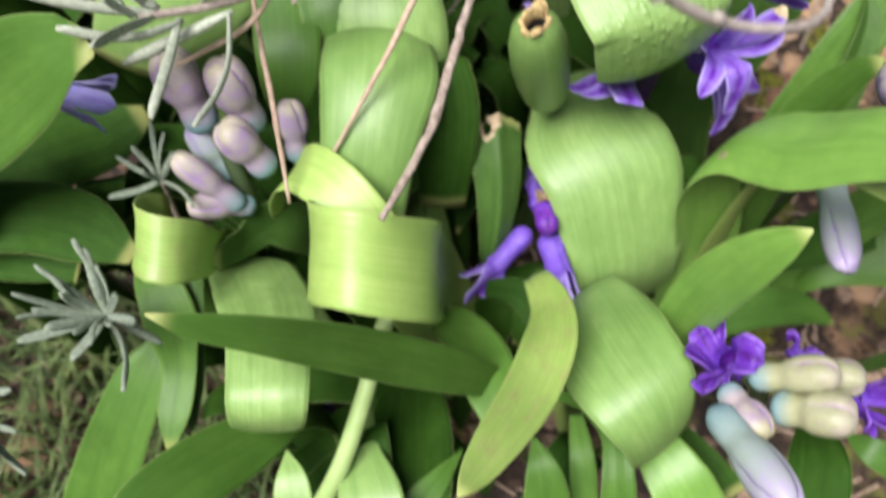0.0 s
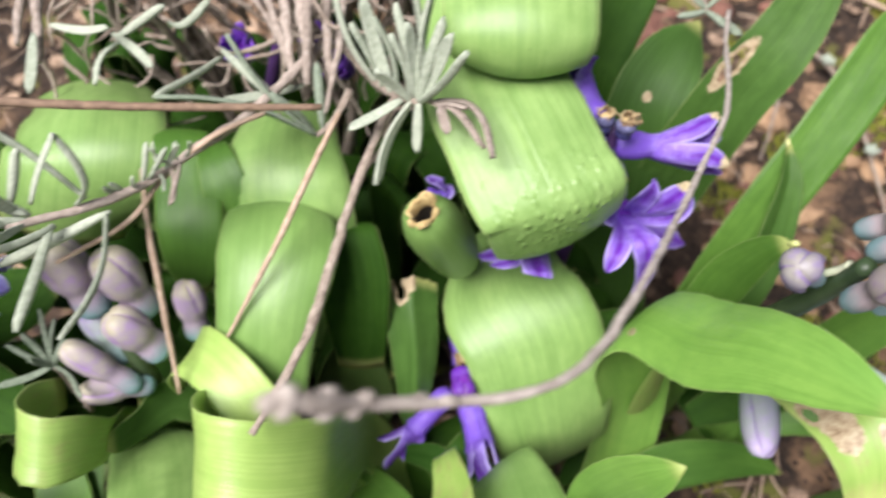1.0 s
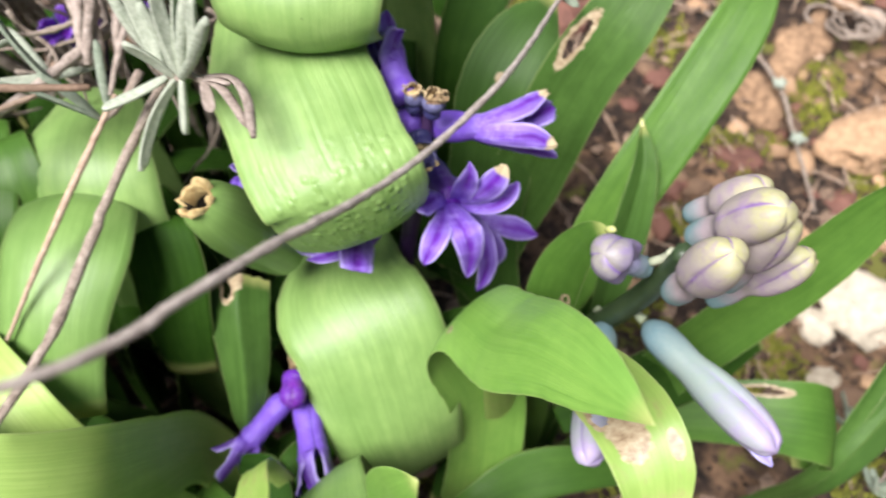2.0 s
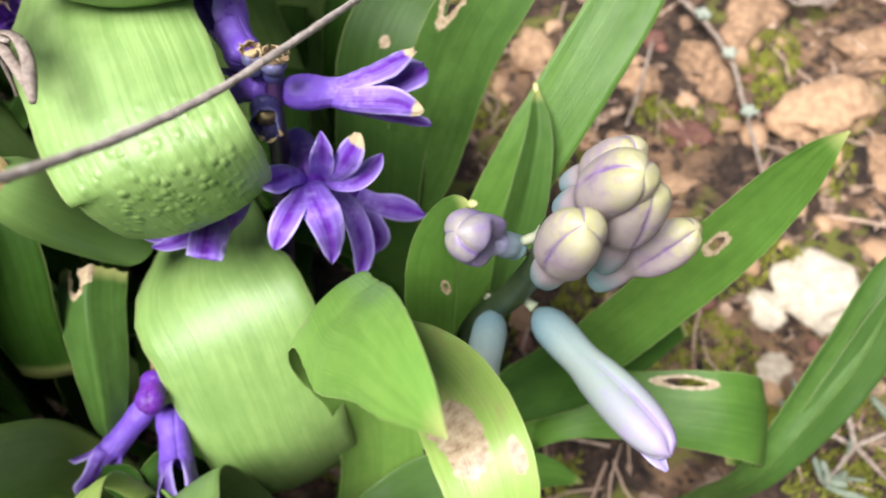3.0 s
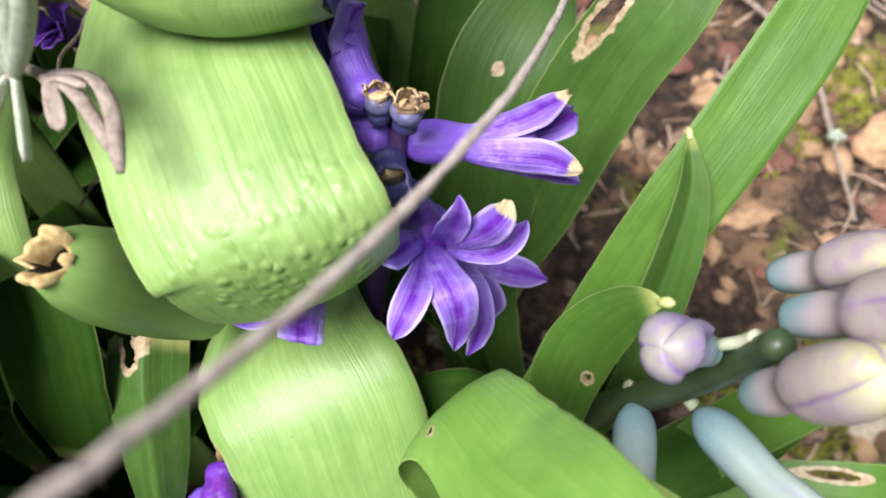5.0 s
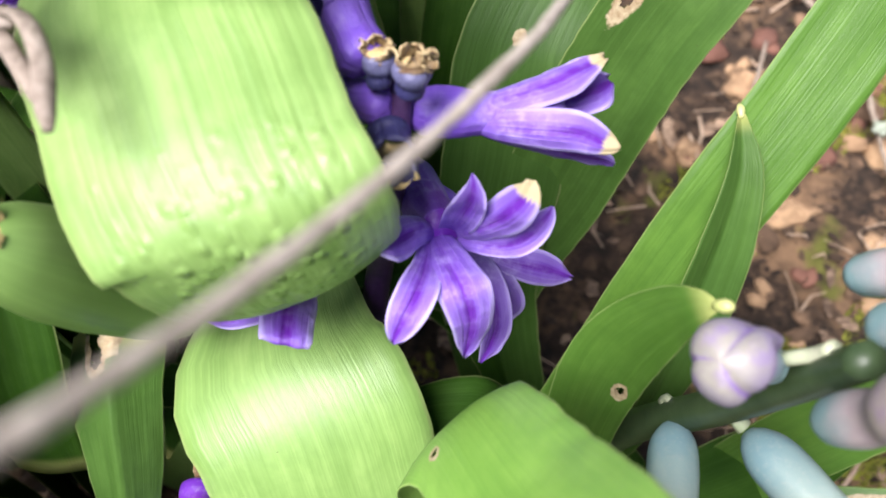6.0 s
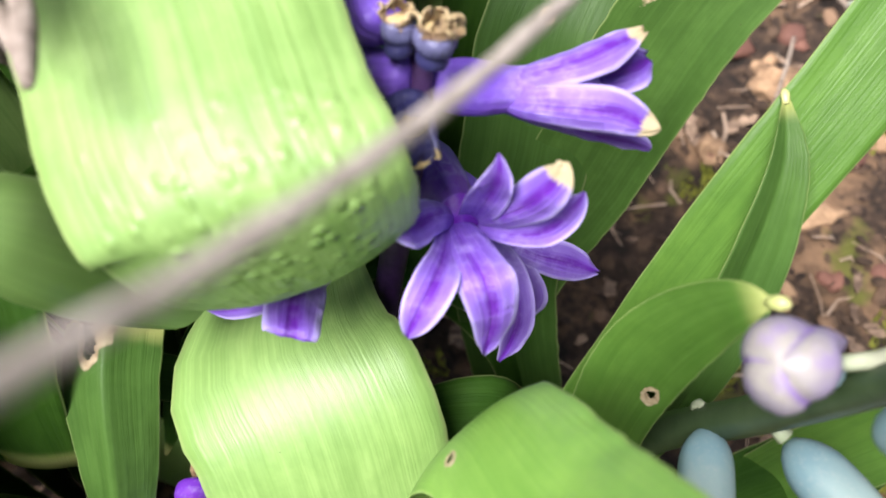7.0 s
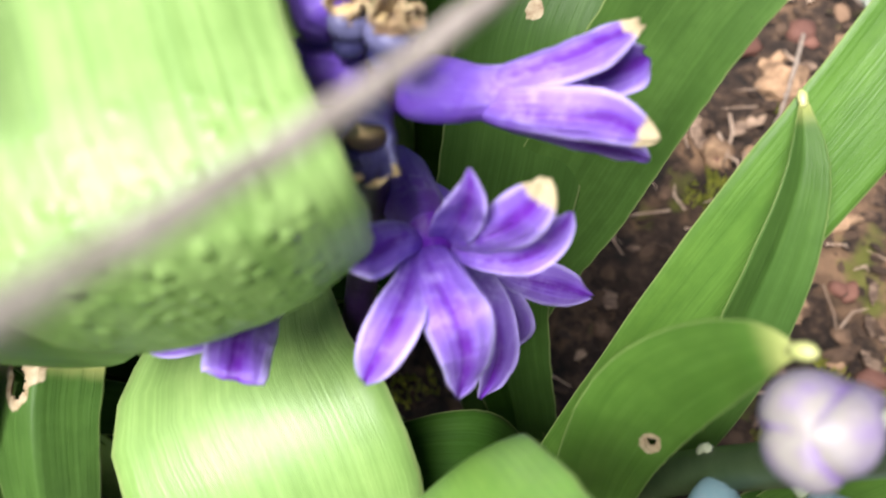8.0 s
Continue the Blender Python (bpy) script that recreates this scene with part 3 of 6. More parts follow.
leaf(left, [(-150, 150, -20, 12), (-160.8, 151.8, 43.1, 20.9), (-174, 154.1, 120.2, 24.6), (-146.4, 153.6, 126.8, 26.1), (-124.5, 147.3, 127.7, 23.7), (-108.3, 138.8, 124.9, 5.9)], [(0.13, -0.85, -0.50), (0.13, -0.85, -0.50), (-0.36, -0.80, -0.47), (-0.50, -0.75, -0.44)], mat=LEAF_SHADED)
leaf(left, [(-181.7, 153.5, 104.9, 19.2), (-157.7, 148.4, 107.6, 18.9), (-135.7, 143.1, 106.6, 8.4)], [(-0.14, -0.85, -0.50), (-0.19, -0.85, -0.50), (-0.24, -0.84, -0.49)], mat=LEAF_SHADED)
leaf(left, [(-110, 230, -25, 11.3), (-130.8, 226.1, 71.5, 19.2), (-156.3, 221.3, 189.5, 22.6), (-128.6, 211.1, 189.4, 20.2), (-110.2, 201.6, 178.1, 7.5)], [(-0.29, -0.80, -0.52), (-0.29, -0.80, -0.52), (-0.45, -0.75, -0.49), (-0.59, -0.68, -0.44)], mat=LEAF_SHADED)
leaf(front, [(-30, 130, -25, 12), (-47.6, 134.1, 41.4, 21.9), (-69.1, 139.1, 122.6, 25.7), (-58.5, 118.1, 141.5, 29.5), (-51, 99.9, 155.1, 27.1), (-48.3, 84.2, 163.3, 23), (-47.5, 71.6, 162.9, 22.1), (-48.8, 69.7, 153.6, 20.8), (-52.8, 74.3, 135.5, 18.4), (-56.9, 83.4, 121.1, 12.5)], [(1.00, 0.01, -0.00), (1.00, 0.01, -0.00), (1.00, 0.01, -0.00)], mat=LEAF)
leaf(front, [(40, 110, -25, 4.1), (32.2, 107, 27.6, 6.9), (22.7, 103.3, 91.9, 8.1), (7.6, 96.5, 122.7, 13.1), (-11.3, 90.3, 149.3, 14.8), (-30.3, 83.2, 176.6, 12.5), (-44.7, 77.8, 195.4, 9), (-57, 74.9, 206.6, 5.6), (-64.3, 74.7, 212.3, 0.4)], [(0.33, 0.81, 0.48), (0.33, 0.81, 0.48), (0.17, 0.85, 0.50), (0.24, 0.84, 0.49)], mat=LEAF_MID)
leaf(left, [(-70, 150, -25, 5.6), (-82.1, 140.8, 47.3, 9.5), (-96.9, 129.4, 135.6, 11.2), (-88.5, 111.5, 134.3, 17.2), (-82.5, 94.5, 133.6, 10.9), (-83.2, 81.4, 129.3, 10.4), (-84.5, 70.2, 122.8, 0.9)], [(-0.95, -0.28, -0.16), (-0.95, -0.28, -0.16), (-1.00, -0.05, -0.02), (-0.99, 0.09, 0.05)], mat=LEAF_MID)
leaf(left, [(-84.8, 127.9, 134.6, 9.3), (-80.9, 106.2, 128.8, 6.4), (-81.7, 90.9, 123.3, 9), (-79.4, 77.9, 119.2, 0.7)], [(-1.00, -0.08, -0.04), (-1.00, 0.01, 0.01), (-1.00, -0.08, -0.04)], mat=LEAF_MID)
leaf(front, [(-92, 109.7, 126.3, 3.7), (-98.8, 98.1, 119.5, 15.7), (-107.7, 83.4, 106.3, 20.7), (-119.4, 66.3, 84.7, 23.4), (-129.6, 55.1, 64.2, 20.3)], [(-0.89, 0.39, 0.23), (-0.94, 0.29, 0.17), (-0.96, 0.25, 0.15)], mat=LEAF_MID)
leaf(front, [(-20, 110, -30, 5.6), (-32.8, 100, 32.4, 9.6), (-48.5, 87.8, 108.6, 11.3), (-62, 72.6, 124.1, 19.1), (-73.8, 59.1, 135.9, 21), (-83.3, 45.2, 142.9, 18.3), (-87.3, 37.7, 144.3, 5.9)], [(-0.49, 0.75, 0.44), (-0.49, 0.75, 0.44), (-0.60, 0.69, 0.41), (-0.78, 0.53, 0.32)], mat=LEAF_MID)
leaf(front, [(-61.5, 82.1, 85.6, 6), (-46.4, 89.7, 84.2, 9.2), (-31.4, 100, 76.2, 8.5)], [(0.41, -0.79, -0.46), (0.41, -0.79, -0.46), (0.41, -0.79, -0.46)], mat=LEAF_SHADED)
leaf(front, [(-12.3, 113.9, 86.6, 18.9), (-12.2, 86.1, 99.3, 28.9), (-12.2, 65.2, 106.7, 28.9), (-12.9, 49, 100.7, 23.2)], [(-1.00, 0.03, 0.02), (-1.00, 0.04, 0.03), (-1.00, 0.04, 0.03)], mat=LEAF_SHADED)
leaf(front, [(-25.8, 88.9, 111.4, 3.7), (-26.1, 72.7, 118.2, 12.4), (-22.5, 58.2, 121.2, 19.5), (-19.7, 46.1, 116.4, 18.5)], [(-0.99, 0.11, 0.07), (-0.98, -0.16, -0.09), (-0.98, -0.16, -0.09)])
leaf(front, [(-50.3, 74.1, 114.4, 0.7), (-48, 64.7, 114.8, 10.2), (-46.5, 53.9, 109.5, 12.3)], [(-0.99, -0.12, -0.07), (-0.99, -0.10, -0.06), (-0.99, -0.09, -0.05)])
leaf(front, [(5.6, 77, 106.7, 0.6), (-1.4, 67.3, 109.1, 6.8), (-9.3, 57.8, 108.2, 11.5)], [(-0.79, 0.52, 0.31), (-0.78, 0.53, 0.32), (-0.78, 0.54, 0.32)], mat=LEAF_MID)


# ---- flower materials ----
def petal_material(name, body, edge, stripe, tip=None, lucid=0.2):
    """UV x: 0..1 over the petal, y: 0..1 from root to tip."""
    m, nt, p = material(name)
    uv = nt.nodes.new("ShaderNodeUVMap").outputs[0]
    sep = nt.nodes.new("ShaderNodeSeparateXYZ")
    nt.links.new(uv, sep.inputs[0])
    off = maths(nt, "ABSOLUTE", maths(nt, "SUBTRACT", sep.outputs[0], 0.5), 0)
    streak = stretched(nt, uv, (11, 0.9, 1), 1.0, 4, 0.6)
    soft = stretched(nt, uv, (2.2, 1.6, 1), 1.0, 3, 0.55)
    wob = maths(nt, "ADD", off, maths(nt, "MULTIPLY", maths(nt, "SUBTRACT", maths(nt, "ADD", streak, maths(nt, "MULTIPLY", soft, 2.0)), 1.5), 0.42))
    blade = ramp(nt, wob, [(0.0, stripe), (0.12, body), (0.4, tuple(0.7 * a + 0.3 * b for a, b in zip(body, edge))), (0.52, edge)])
    foot = mix(nt, ramp(nt, soft, [(0.4, (0, 0, 0)), (0.65, (0.6,) * 3)]), tuple(0.75 * c + 0.25 * d * body[2] for c, d in zip(body, (0.2, 0.16, 1.1))), body)
    base = mix(nt, ramp(nt, sep.outputs[1], [(0.3, (0, 0, 0)), (0.62, (1, 1, 1))]), foot, blade)
    co = nt.nodes.new("ShaderNodeTexCoord").outputs["Object"]
    blot = stretched(nt, co, (1, 1, 1), 380, 4, 0.65)
    hair = stretched(nt, uv, (34, 1.6, 1), 1.0, 3, 0.7)
    base = mix(nt, ramp(nt, hair, [(0.3, (0.4,) * 3), (0.44, (0, 0, 0))]), base, stripe)
    base = mix(nt, ramp(nt, blot, [(0.5, (0, 0, 0)), (0.72, (0.18,) * 3)]), base, edge)
    pale = maths(nt, "MULTIPLY", ramp(nt, sep.outputs[1], [(0.4, (0, 0, 0)), (0.52, (0.4,) * 3), (0.78, (0, 0, 0))]), ramp(nt, maths(nt, "ADD", maths(nt, "MULTIPLY", streak, 0.4), maths(nt, "MULTIPLY", blot, 0.6)), [(0.46, (0, 0, 0)), (0.64, (1, 1, 1))]))
    base = mix(nt, pale, base, tuple(min(1, c * 1.2 + 0.05) for c in edge))
    rim = maths(nt, "MULTIPLY", ramp(nt, maths(nt, "ADD", off, maths(nt, "MULTIPLY", soft, 0.05)), [(0.44, (0, 0, 0)), (0.5, (0.7,) * 3)]), ramp(nt, sep.outputs[1], [(0.5, (0, 0, 0)), (0.66, (1, 1, 1))]))
    base = mix(nt, rim, base, tuple(min(1, c * 1.2 + 0.05) for c in edge))
    if tip:
        rag = maths(nt, "ADD", sep.outputs[1], maths(nt, "MULTIPLY", streak, 0.08))
        base = mix(nt, ramp(nt, rag, [(0.955, (0, 0, 0)), (0.975, (1, 1, 1))]), base, tip)
    nt.links.new(base, p.inputs["Base Color"])
    p.inputs["Roughness"].default_value = 0.42
    bump(nt, p, maths(nt, "ADD", streak, maths(nt, "MULTIPLY", blot, 0.8)), 0.9, 0.0006)
    glow_through(nt, p, base, lucid)
    return m


VIOLET, LILAC, DARK = (0.205, 0.088, 0.55), (0.47, 0.38, 0.83), (0.14, 0.022, 0.40)
PETAL = petal_material("petal_violet", VIOLET, LILAC, DARK)
PETAL_DRY = petal_material("petal_violet_dry_tip", VIOLET, LILAC, DARK, tip=(0.66, 0.55, 0.34))
PETAL_PALE = petal_material("petal_pale_blue", (0.42, 0.38, 0.88), (0.55, 0.52, 0.9), (0.36, 0.28, 0.78))
PETAL_PURPLE = petal_material("petal_purple", (0.13, 0.028, 0.40), (0.22, 0.085, 0.52), (0.08, 0.008, 0.22))
DRIED = petal_material("dried_petal", (0.24, 0.15, 0.07), (0.5, 0.38, 0.2), (0.08, 0.05, 0.03), lucid=0.1)
DEAD_BLUE = petal_material("withered_floret", (0.03, 0.03, 0.10), (0.07, 0.07, 0.17), (0.02, 0.015, 0.05), tip=(0.6, 0.45, 0.22), lucid=0.1)


def bud_material(name, foot, middle, top, flush, cream=(0.47, 0.42, 0.35), lilac=(0.33, 0.22, 0.38), run_out=0.32, rise=0.8):
    m, nt, p = material(name)
    uv = nt.nodes.new("ShaderNodeUVMap").outputs[0]
    sep = nt.nodes.new("ShaderNodeSeparateXYZ")
    nt.links.new(uv, sep.inputs[0])
    co = nt.nodes.new("ShaderNodeTexCoord").outputs["Object"]
    soft = stretched(nt, co, (1, 1, 1), 170, 4, 0.6)
    speck = stretched(nt, co, (1, 1, 1), 900, 3, 0.7)
    along = maths(nt, "ADD", sep.outputs[1], maths(nt, "MULTIPLY", maths(nt, "SUBTRACT", soft, 0.5), 0.3))
    base = ramp(nt, along, [(0.1, foot), (run_out, middle), (rise, middle), (0.96, top)])
    patch = stretched(nt, co, (1, 1, 1), 260, 3, 0.55)
    upper = ramp(nt, sep.outputs[1], [(0.3, (0, 0, 0)), (0.55, (1, 1, 1))])
    base = mix(nt, maths(nt, "MULTIPLY", upper, ramp(nt, patch, [(0.42, (0, 0, 0)), (0.62, (0.55,) * 3)])), base, cream)
    base = mix(nt, maths(nt, "MULTIPLY", upper, ramp(nt, patch, [(0.32, (0.5,) * 3), (0.48, (0, 0, 0))])), base, lilac)
    crease = maths(nt, "ABSOLUTE", maths(nt, "SUBTRACT", maths(nt, "FRACT", maths(nt, "MULTIPLY", sep.outputs[0], 3.0), 0), 0.5), 0)
    crease = maths(nt, "ADD", crease, maths(nt, "MULTIPLY", maths(nt, "SUBTRACT", soft, 0.5), 0.09))
    line = maths(nt, "MULTIPLY", ramp(nt, crease, [(0.42, (0, 0, 0)), (0.47, (0.25,) * 3), (0.497, (0.8,) * 3)]), ramp(nt, sep.outputs[1], [(0.4, (0, 0, 0)), (0.7, (1, 1, 1))]))
    base = mix(nt, line, base, flush)
    base = mix(nt, ramp(nt, speck, [(0.5, (0, 0, 0)), (0.75, (0.2,) * 3)]), base, (0.55, 0.53, 0.5))
    nt.links.new(base, p.inputs["Base Color"])
    p.inputs["Roughness"].default_value = 0.5
    bump(nt, p, speck, 0.25, 0.0003)
    glow_through(nt, p, base, 0.2)
    return m


TEAL = (0.22, 0.36, 0.38)
BUD = bud_material("bud_lilac", TEAL, (0.41, 0.34, 0.36), (0.50, 0.50, 0.22), (0.20, 0.085, 0.38))
BUD_LONG = bud_material("bud_long", (0.20, 0.33, 0.37), (0.36, 0.46, 0.42), (0.46, 0.37, 0.58), (0.33, 0.24, 0.56), (0.38, 0.45, 0.40), (0.40, 0.36, 0.54), 0.4, 0.55)
BUD_SOFT = bud_material("bud_soft_lilac", (0.20, 0.36, 0.38), (0.40, 0.32, 0.41), (0.48, 0.44, 0.30), (0.36, 0.2, 0.55), (0.48, 0.44, 0.35), (0.42, 0.27, 0.56))
BUD_GAPING = bud_material("bud_gaping", TEAL, (0.27, 0.22, 0.38), (0.33, 0.31, 0.26), (0.22, 0.12, 0.44), (0.33, 0.30, 0.37), (0.27, 0.19, 0.44), 0.55)
BUD_YELLOW = bud_material("bud_yellowish", TEAL, (0.36, 0.37, 0.20), (0.46, 0.41, 0.32), (0.3, 0.18, 0.32), (0.42, 0.43, 0.28), (0.36, 0.28, 0.30))
BUD_PURPLE = bud_material("bud_purple", (0.12, 0.02, 0.36), (0.14, 0.025, 0.40), (0.10, 0.01, 0.28), (0.06, 0.0, 0.12), (0.24, 0.03, 0.42), (0.13, 0.01, 0.3))


def plain(name, a, b, scale, rough=0.7, relief=0.4, depth=0.0006, lucid=0.0, squeeze=(1, 1, 1)):
    m, nt, p = material(name)
    co = nt.nodes.new("ShaderNodeTexCoord").outputs["Object"]
    n1 = stretched(nt, co, squeeze, scale, 5, 0.65)
    info = nt.nodes.new("ShaderNodeObjectInfo").outputs["Random"]
    geo = nt.nodes.new("ShaderNodeNewGeometry").outputs["Random Per Island"]
    tone = maths(nt, "ADD", n1, maths(nt, "MULTIPLY", maths(nt, "SUBTRACT", maths(nt, "ADD", info, geo), 1.0), 0.22))
    base = ramp(nt, tone, [(0.3, a), (0.72, b)])
    nt.links.new(base, p.inputs["Base Color"])
    p.inputs["Roughness"].default_value = rough
    bump(nt, p, n1, relief, depth)
    if lucid:
        glow_through(nt, p, base, lucid)
    return m


STAMEN = plain("stamen", (0.42, 0.36, 0.66), (0.64, 0.60, 0.80), 500, 0.4)
STEM = plain("flower_stem", (0.028, 0.05, 0.02), (0.06, 0.09, 0.04), 90, 0.45)
STEM_PURPLE = plain("purple_stem", (0.035, 0.012, 0.06), (0.09, 0.04, 0.15), 140, 0.45)
STEM_LIGHT = plain("light_stem", (0.26, 0.38, 0.12), (0.36, 0.48, 0.2), 90, 0.4)
PEDICEL = plain("pedicel", (0.30, 0.36, 0.22), (0.45, 0.46, 0.34), 150, 0.45)
FELT = plain("lavender_felt", (0.14, 0.18, 0.125), (0.30, 0.35, 0.265), 700, 0.95, 0.5, 0.0003, 0.12)
BARK = plain("dry_bark", (0.16, 0.12, 0.09), (0.42, 0.35, 0.29), 420, 0.9, 0.8, 0.0008)
BARK_PALE = plain("pale_bark", (0.16, 0.125, 0.10), (0.42, 0.35, 0.30), 420, 0.9, 0.8, 0.0008)
BARK_TWIG = plain("weathered_twig", (0.24, 0.20, 0.17), (0.52, 0.46, 0.41), 420, 0.9, 0.8, 0.0008)
# the same lavender felt for lit needles: daylight put into a brighter grey-green
FELT_LIT = plain("lavender_felt_lit", (0.27, 0.31, 0.23), (0.50, 0.54, 0.43), 700, 0.95, 0.5, 0.0003, 0.12)
CRUMB = plain("soil_crumb", (0.010, 0.006, 0.004), (0.09, 0.055, 0.034), 160, 0.95, 0.8, 0.0015)
BARK_BROWN = plain("brown_bark", (0.12, 0.075, 0.05), (0.27, 0.18, 0.12), 300, 0.8, 0.7, 0.0006)
LICHEN = plain("lichen", (0.24, 0.28, 0.22), (0.42, 0.46, 0.38), 500, 0.95, 0.8, 0.001)
STRAW = plain("straw", (0.27, 0.18, 0.12), (0.52, 0.39, 0.29), 350, 0.7, 0.5, 0.0004)
CUT = plain("cut_rim", (0.30, 0.19, 0.07), (0.62, 0.50, 0.24), 420, 0.85, 0.8, 0.0006)
STUB_INSIDE = plain("dark_stub_inside", (0.012, 0.01, 0.008), (0.05, 0.04, 0.025), 300, 0.9)


# ---- flower shapes ----
def sheet_mesh(top, low, uvs, rows, cols):
    """A closed thin sheet from its upper and lower points."""
    k, faces = rows * cols, []
    for i in range(rows - 1):
        for j in range(cols - 1):
            a = i * cols + j
            faces += [(a, a + 1, a + cols + 1, a + cols), (k + a, k + a + cols, k + a + cols + 1, k + a + 1)]
        a, b = i * cols, i * cols + cols - 1
        faces += [(a, a + cols, k + a + cols, k + a), (b, k + b, k + b + cols, b + cols)]
    for j in range(cols - 1):
        a, b = j, (rows - 1) * cols + j
        faces += [(a, k + a, k + a + 1, a + 1), (b, b + 1, k + b + 1, k + b)]
    me = bpy.data.meshes.new("sheet")
    me.from_pydata(np.array(top + low).tolist(), [], faces)
    uvs = np.array(list(uvs) * 2)
    index = np.zeros(len(me.loops), dtype=np.int32)
    me.loops.foreach_get("vertex_index", index)
    me.uv_layers.new(name="petal").data.foreach_set("uv", uvs[index].ravel())
    return me


def ribbon(stations, across, rows, cols, cup, thick, ruffle=0.0, foot=0.0):
    line, far = spline(stations, rows)
    c = line[:, :3]
    ahead = unit(np.gradient(c, axis=0))
    side = np.array(across, float)
    if side.ndim == 1:
        side = np.repeat(side[None], rows, 0)
    side = unit(side - (side * ahead).sum(1, keepdims=True) * ahead)
    up = np.cross(side, ahead)
    v = np.linspace(-1, 1, cols)
    top, low = [], []
    for i in range(rows):
        w = max(line[i, 3], 0.15)
        for s in v:
            fade = i / (rows - 1)
            wave = ruffle * fade * (noise.noise((s * 1.3 + c[0][0], fade * 4, c[0][1])) + s * s * noise.noise((s * 2.2, fade * 9, c[-1][0])))
            keel = -0.09 * ruffle * w * fade * math.exp(-((s / 0.22) ** 2))
            q = c[i] + side[i] * (w / 2 * s) + up[i] * (cup * w * s * s * (1 - 0.5 * fade * (ruffle > 0)) + wave + keel)
            t = thick * (1 - 0.7 * s * s) / 2
            top.append(q + up[i] * t)
            low.append(q - up[i] * t)
    return sheet_mesh(top, low, [((s + 1) / 2, foot + (1 - foot) * i / (rows - 1)) for i in range(rows) for s in v], rows, cols)


def frame_of(axis):
    axis = Vector(axis).normalized()
    a = axis.orthogonal().normalized()
    return axis, a, axis.cross(a)


def tube_mesh(points, sides=10, lobes=0.0, caps=True):
    """A round mesh along rows of (x, y, z, radius); UV x round it, y along it."""
    p = [Vector(q[:3]) for q in points]
    n = len(p)
    verts, axis0 = [], None
    for i in range(n):
        ahead = (p[min(i + 1, n - 1)] - p[max(i - 1, 0)]).normalized()
        if axis0 is None:
            axis0 = ahead.orthogonal().normalized()
        axis0 = (axis0 - ahead * axis0.dot(ahead)).normalized()
        b = ahead.cross(axis0)
        for j in range(sides):
            a = 2 * math.pi * j / sides
            r = points[i][3] * (1 + lobes * (abs(math.cos(1.5 * a)) ** 0.6 - 0.75))
            verts.append(p[i] + (axis0 * math.cos(a) + b * math.sin(a)) * r)
    faces = [(i * sides + j, i * sides + (j + 1) % sides, (i + 1) * sides + (j + 1) % sides, (i + 1) * sides + j) for i in range(n - 1) for j in range(sides)]
    uvs = [[(j / sides, i / (n - 1)), ((j + 1) / sides, i / (n - 1)), ((j + 1) / sides, (i + 1) / (n - 1)), (j / sides, (i + 1) / (n - 1))] for i in range(n - 1) for j in range(sides)]
    if caps:
        faces += [tuple(range(sides))[::-1], tuple(range((n - 1) * sides, n * sides))]
        uvs += [[(0.5, 0)] * sides, [(0.5, 1)] * sides]
    me = bpy.data.meshes.new("tube")
    me.from_pydata([tuple(v) for v in verts], [], faces)
    me.uv_layers.new(name="round").data.foreach_set("uv", [c for f in uvs for q in f for c in q])
    return me


def cane(name, points, mat, parent=None, label="", rough=0.0, sides=9, step=3.0):
    """A stem, twig or straw along rows of (x, y, z, radius) with slight knots."""
    length = sum((Vector(a[:3]) - Vector(b[:3])).length for a, b in zip(points, points[1:]))
    line, far = spline(points, max(6, int(length / step)))
    rows = []
    for k, (x, y, z, r) in enumerate(line):
        d = 1 + rough * noise.noise((far[k] * 0.35, x * 0.1, r))
        w = rough * r * 1.2
        rows.append((x + w * noise.noise((far[k] * 0.12, 1.7, y)), y + w * noise.noise((far[k] * 0.12, 4.4, x)), z, max(0.12, r * d)))
    return part_mesh(name, tube_mesh(rows, sides), mat, parent, label)


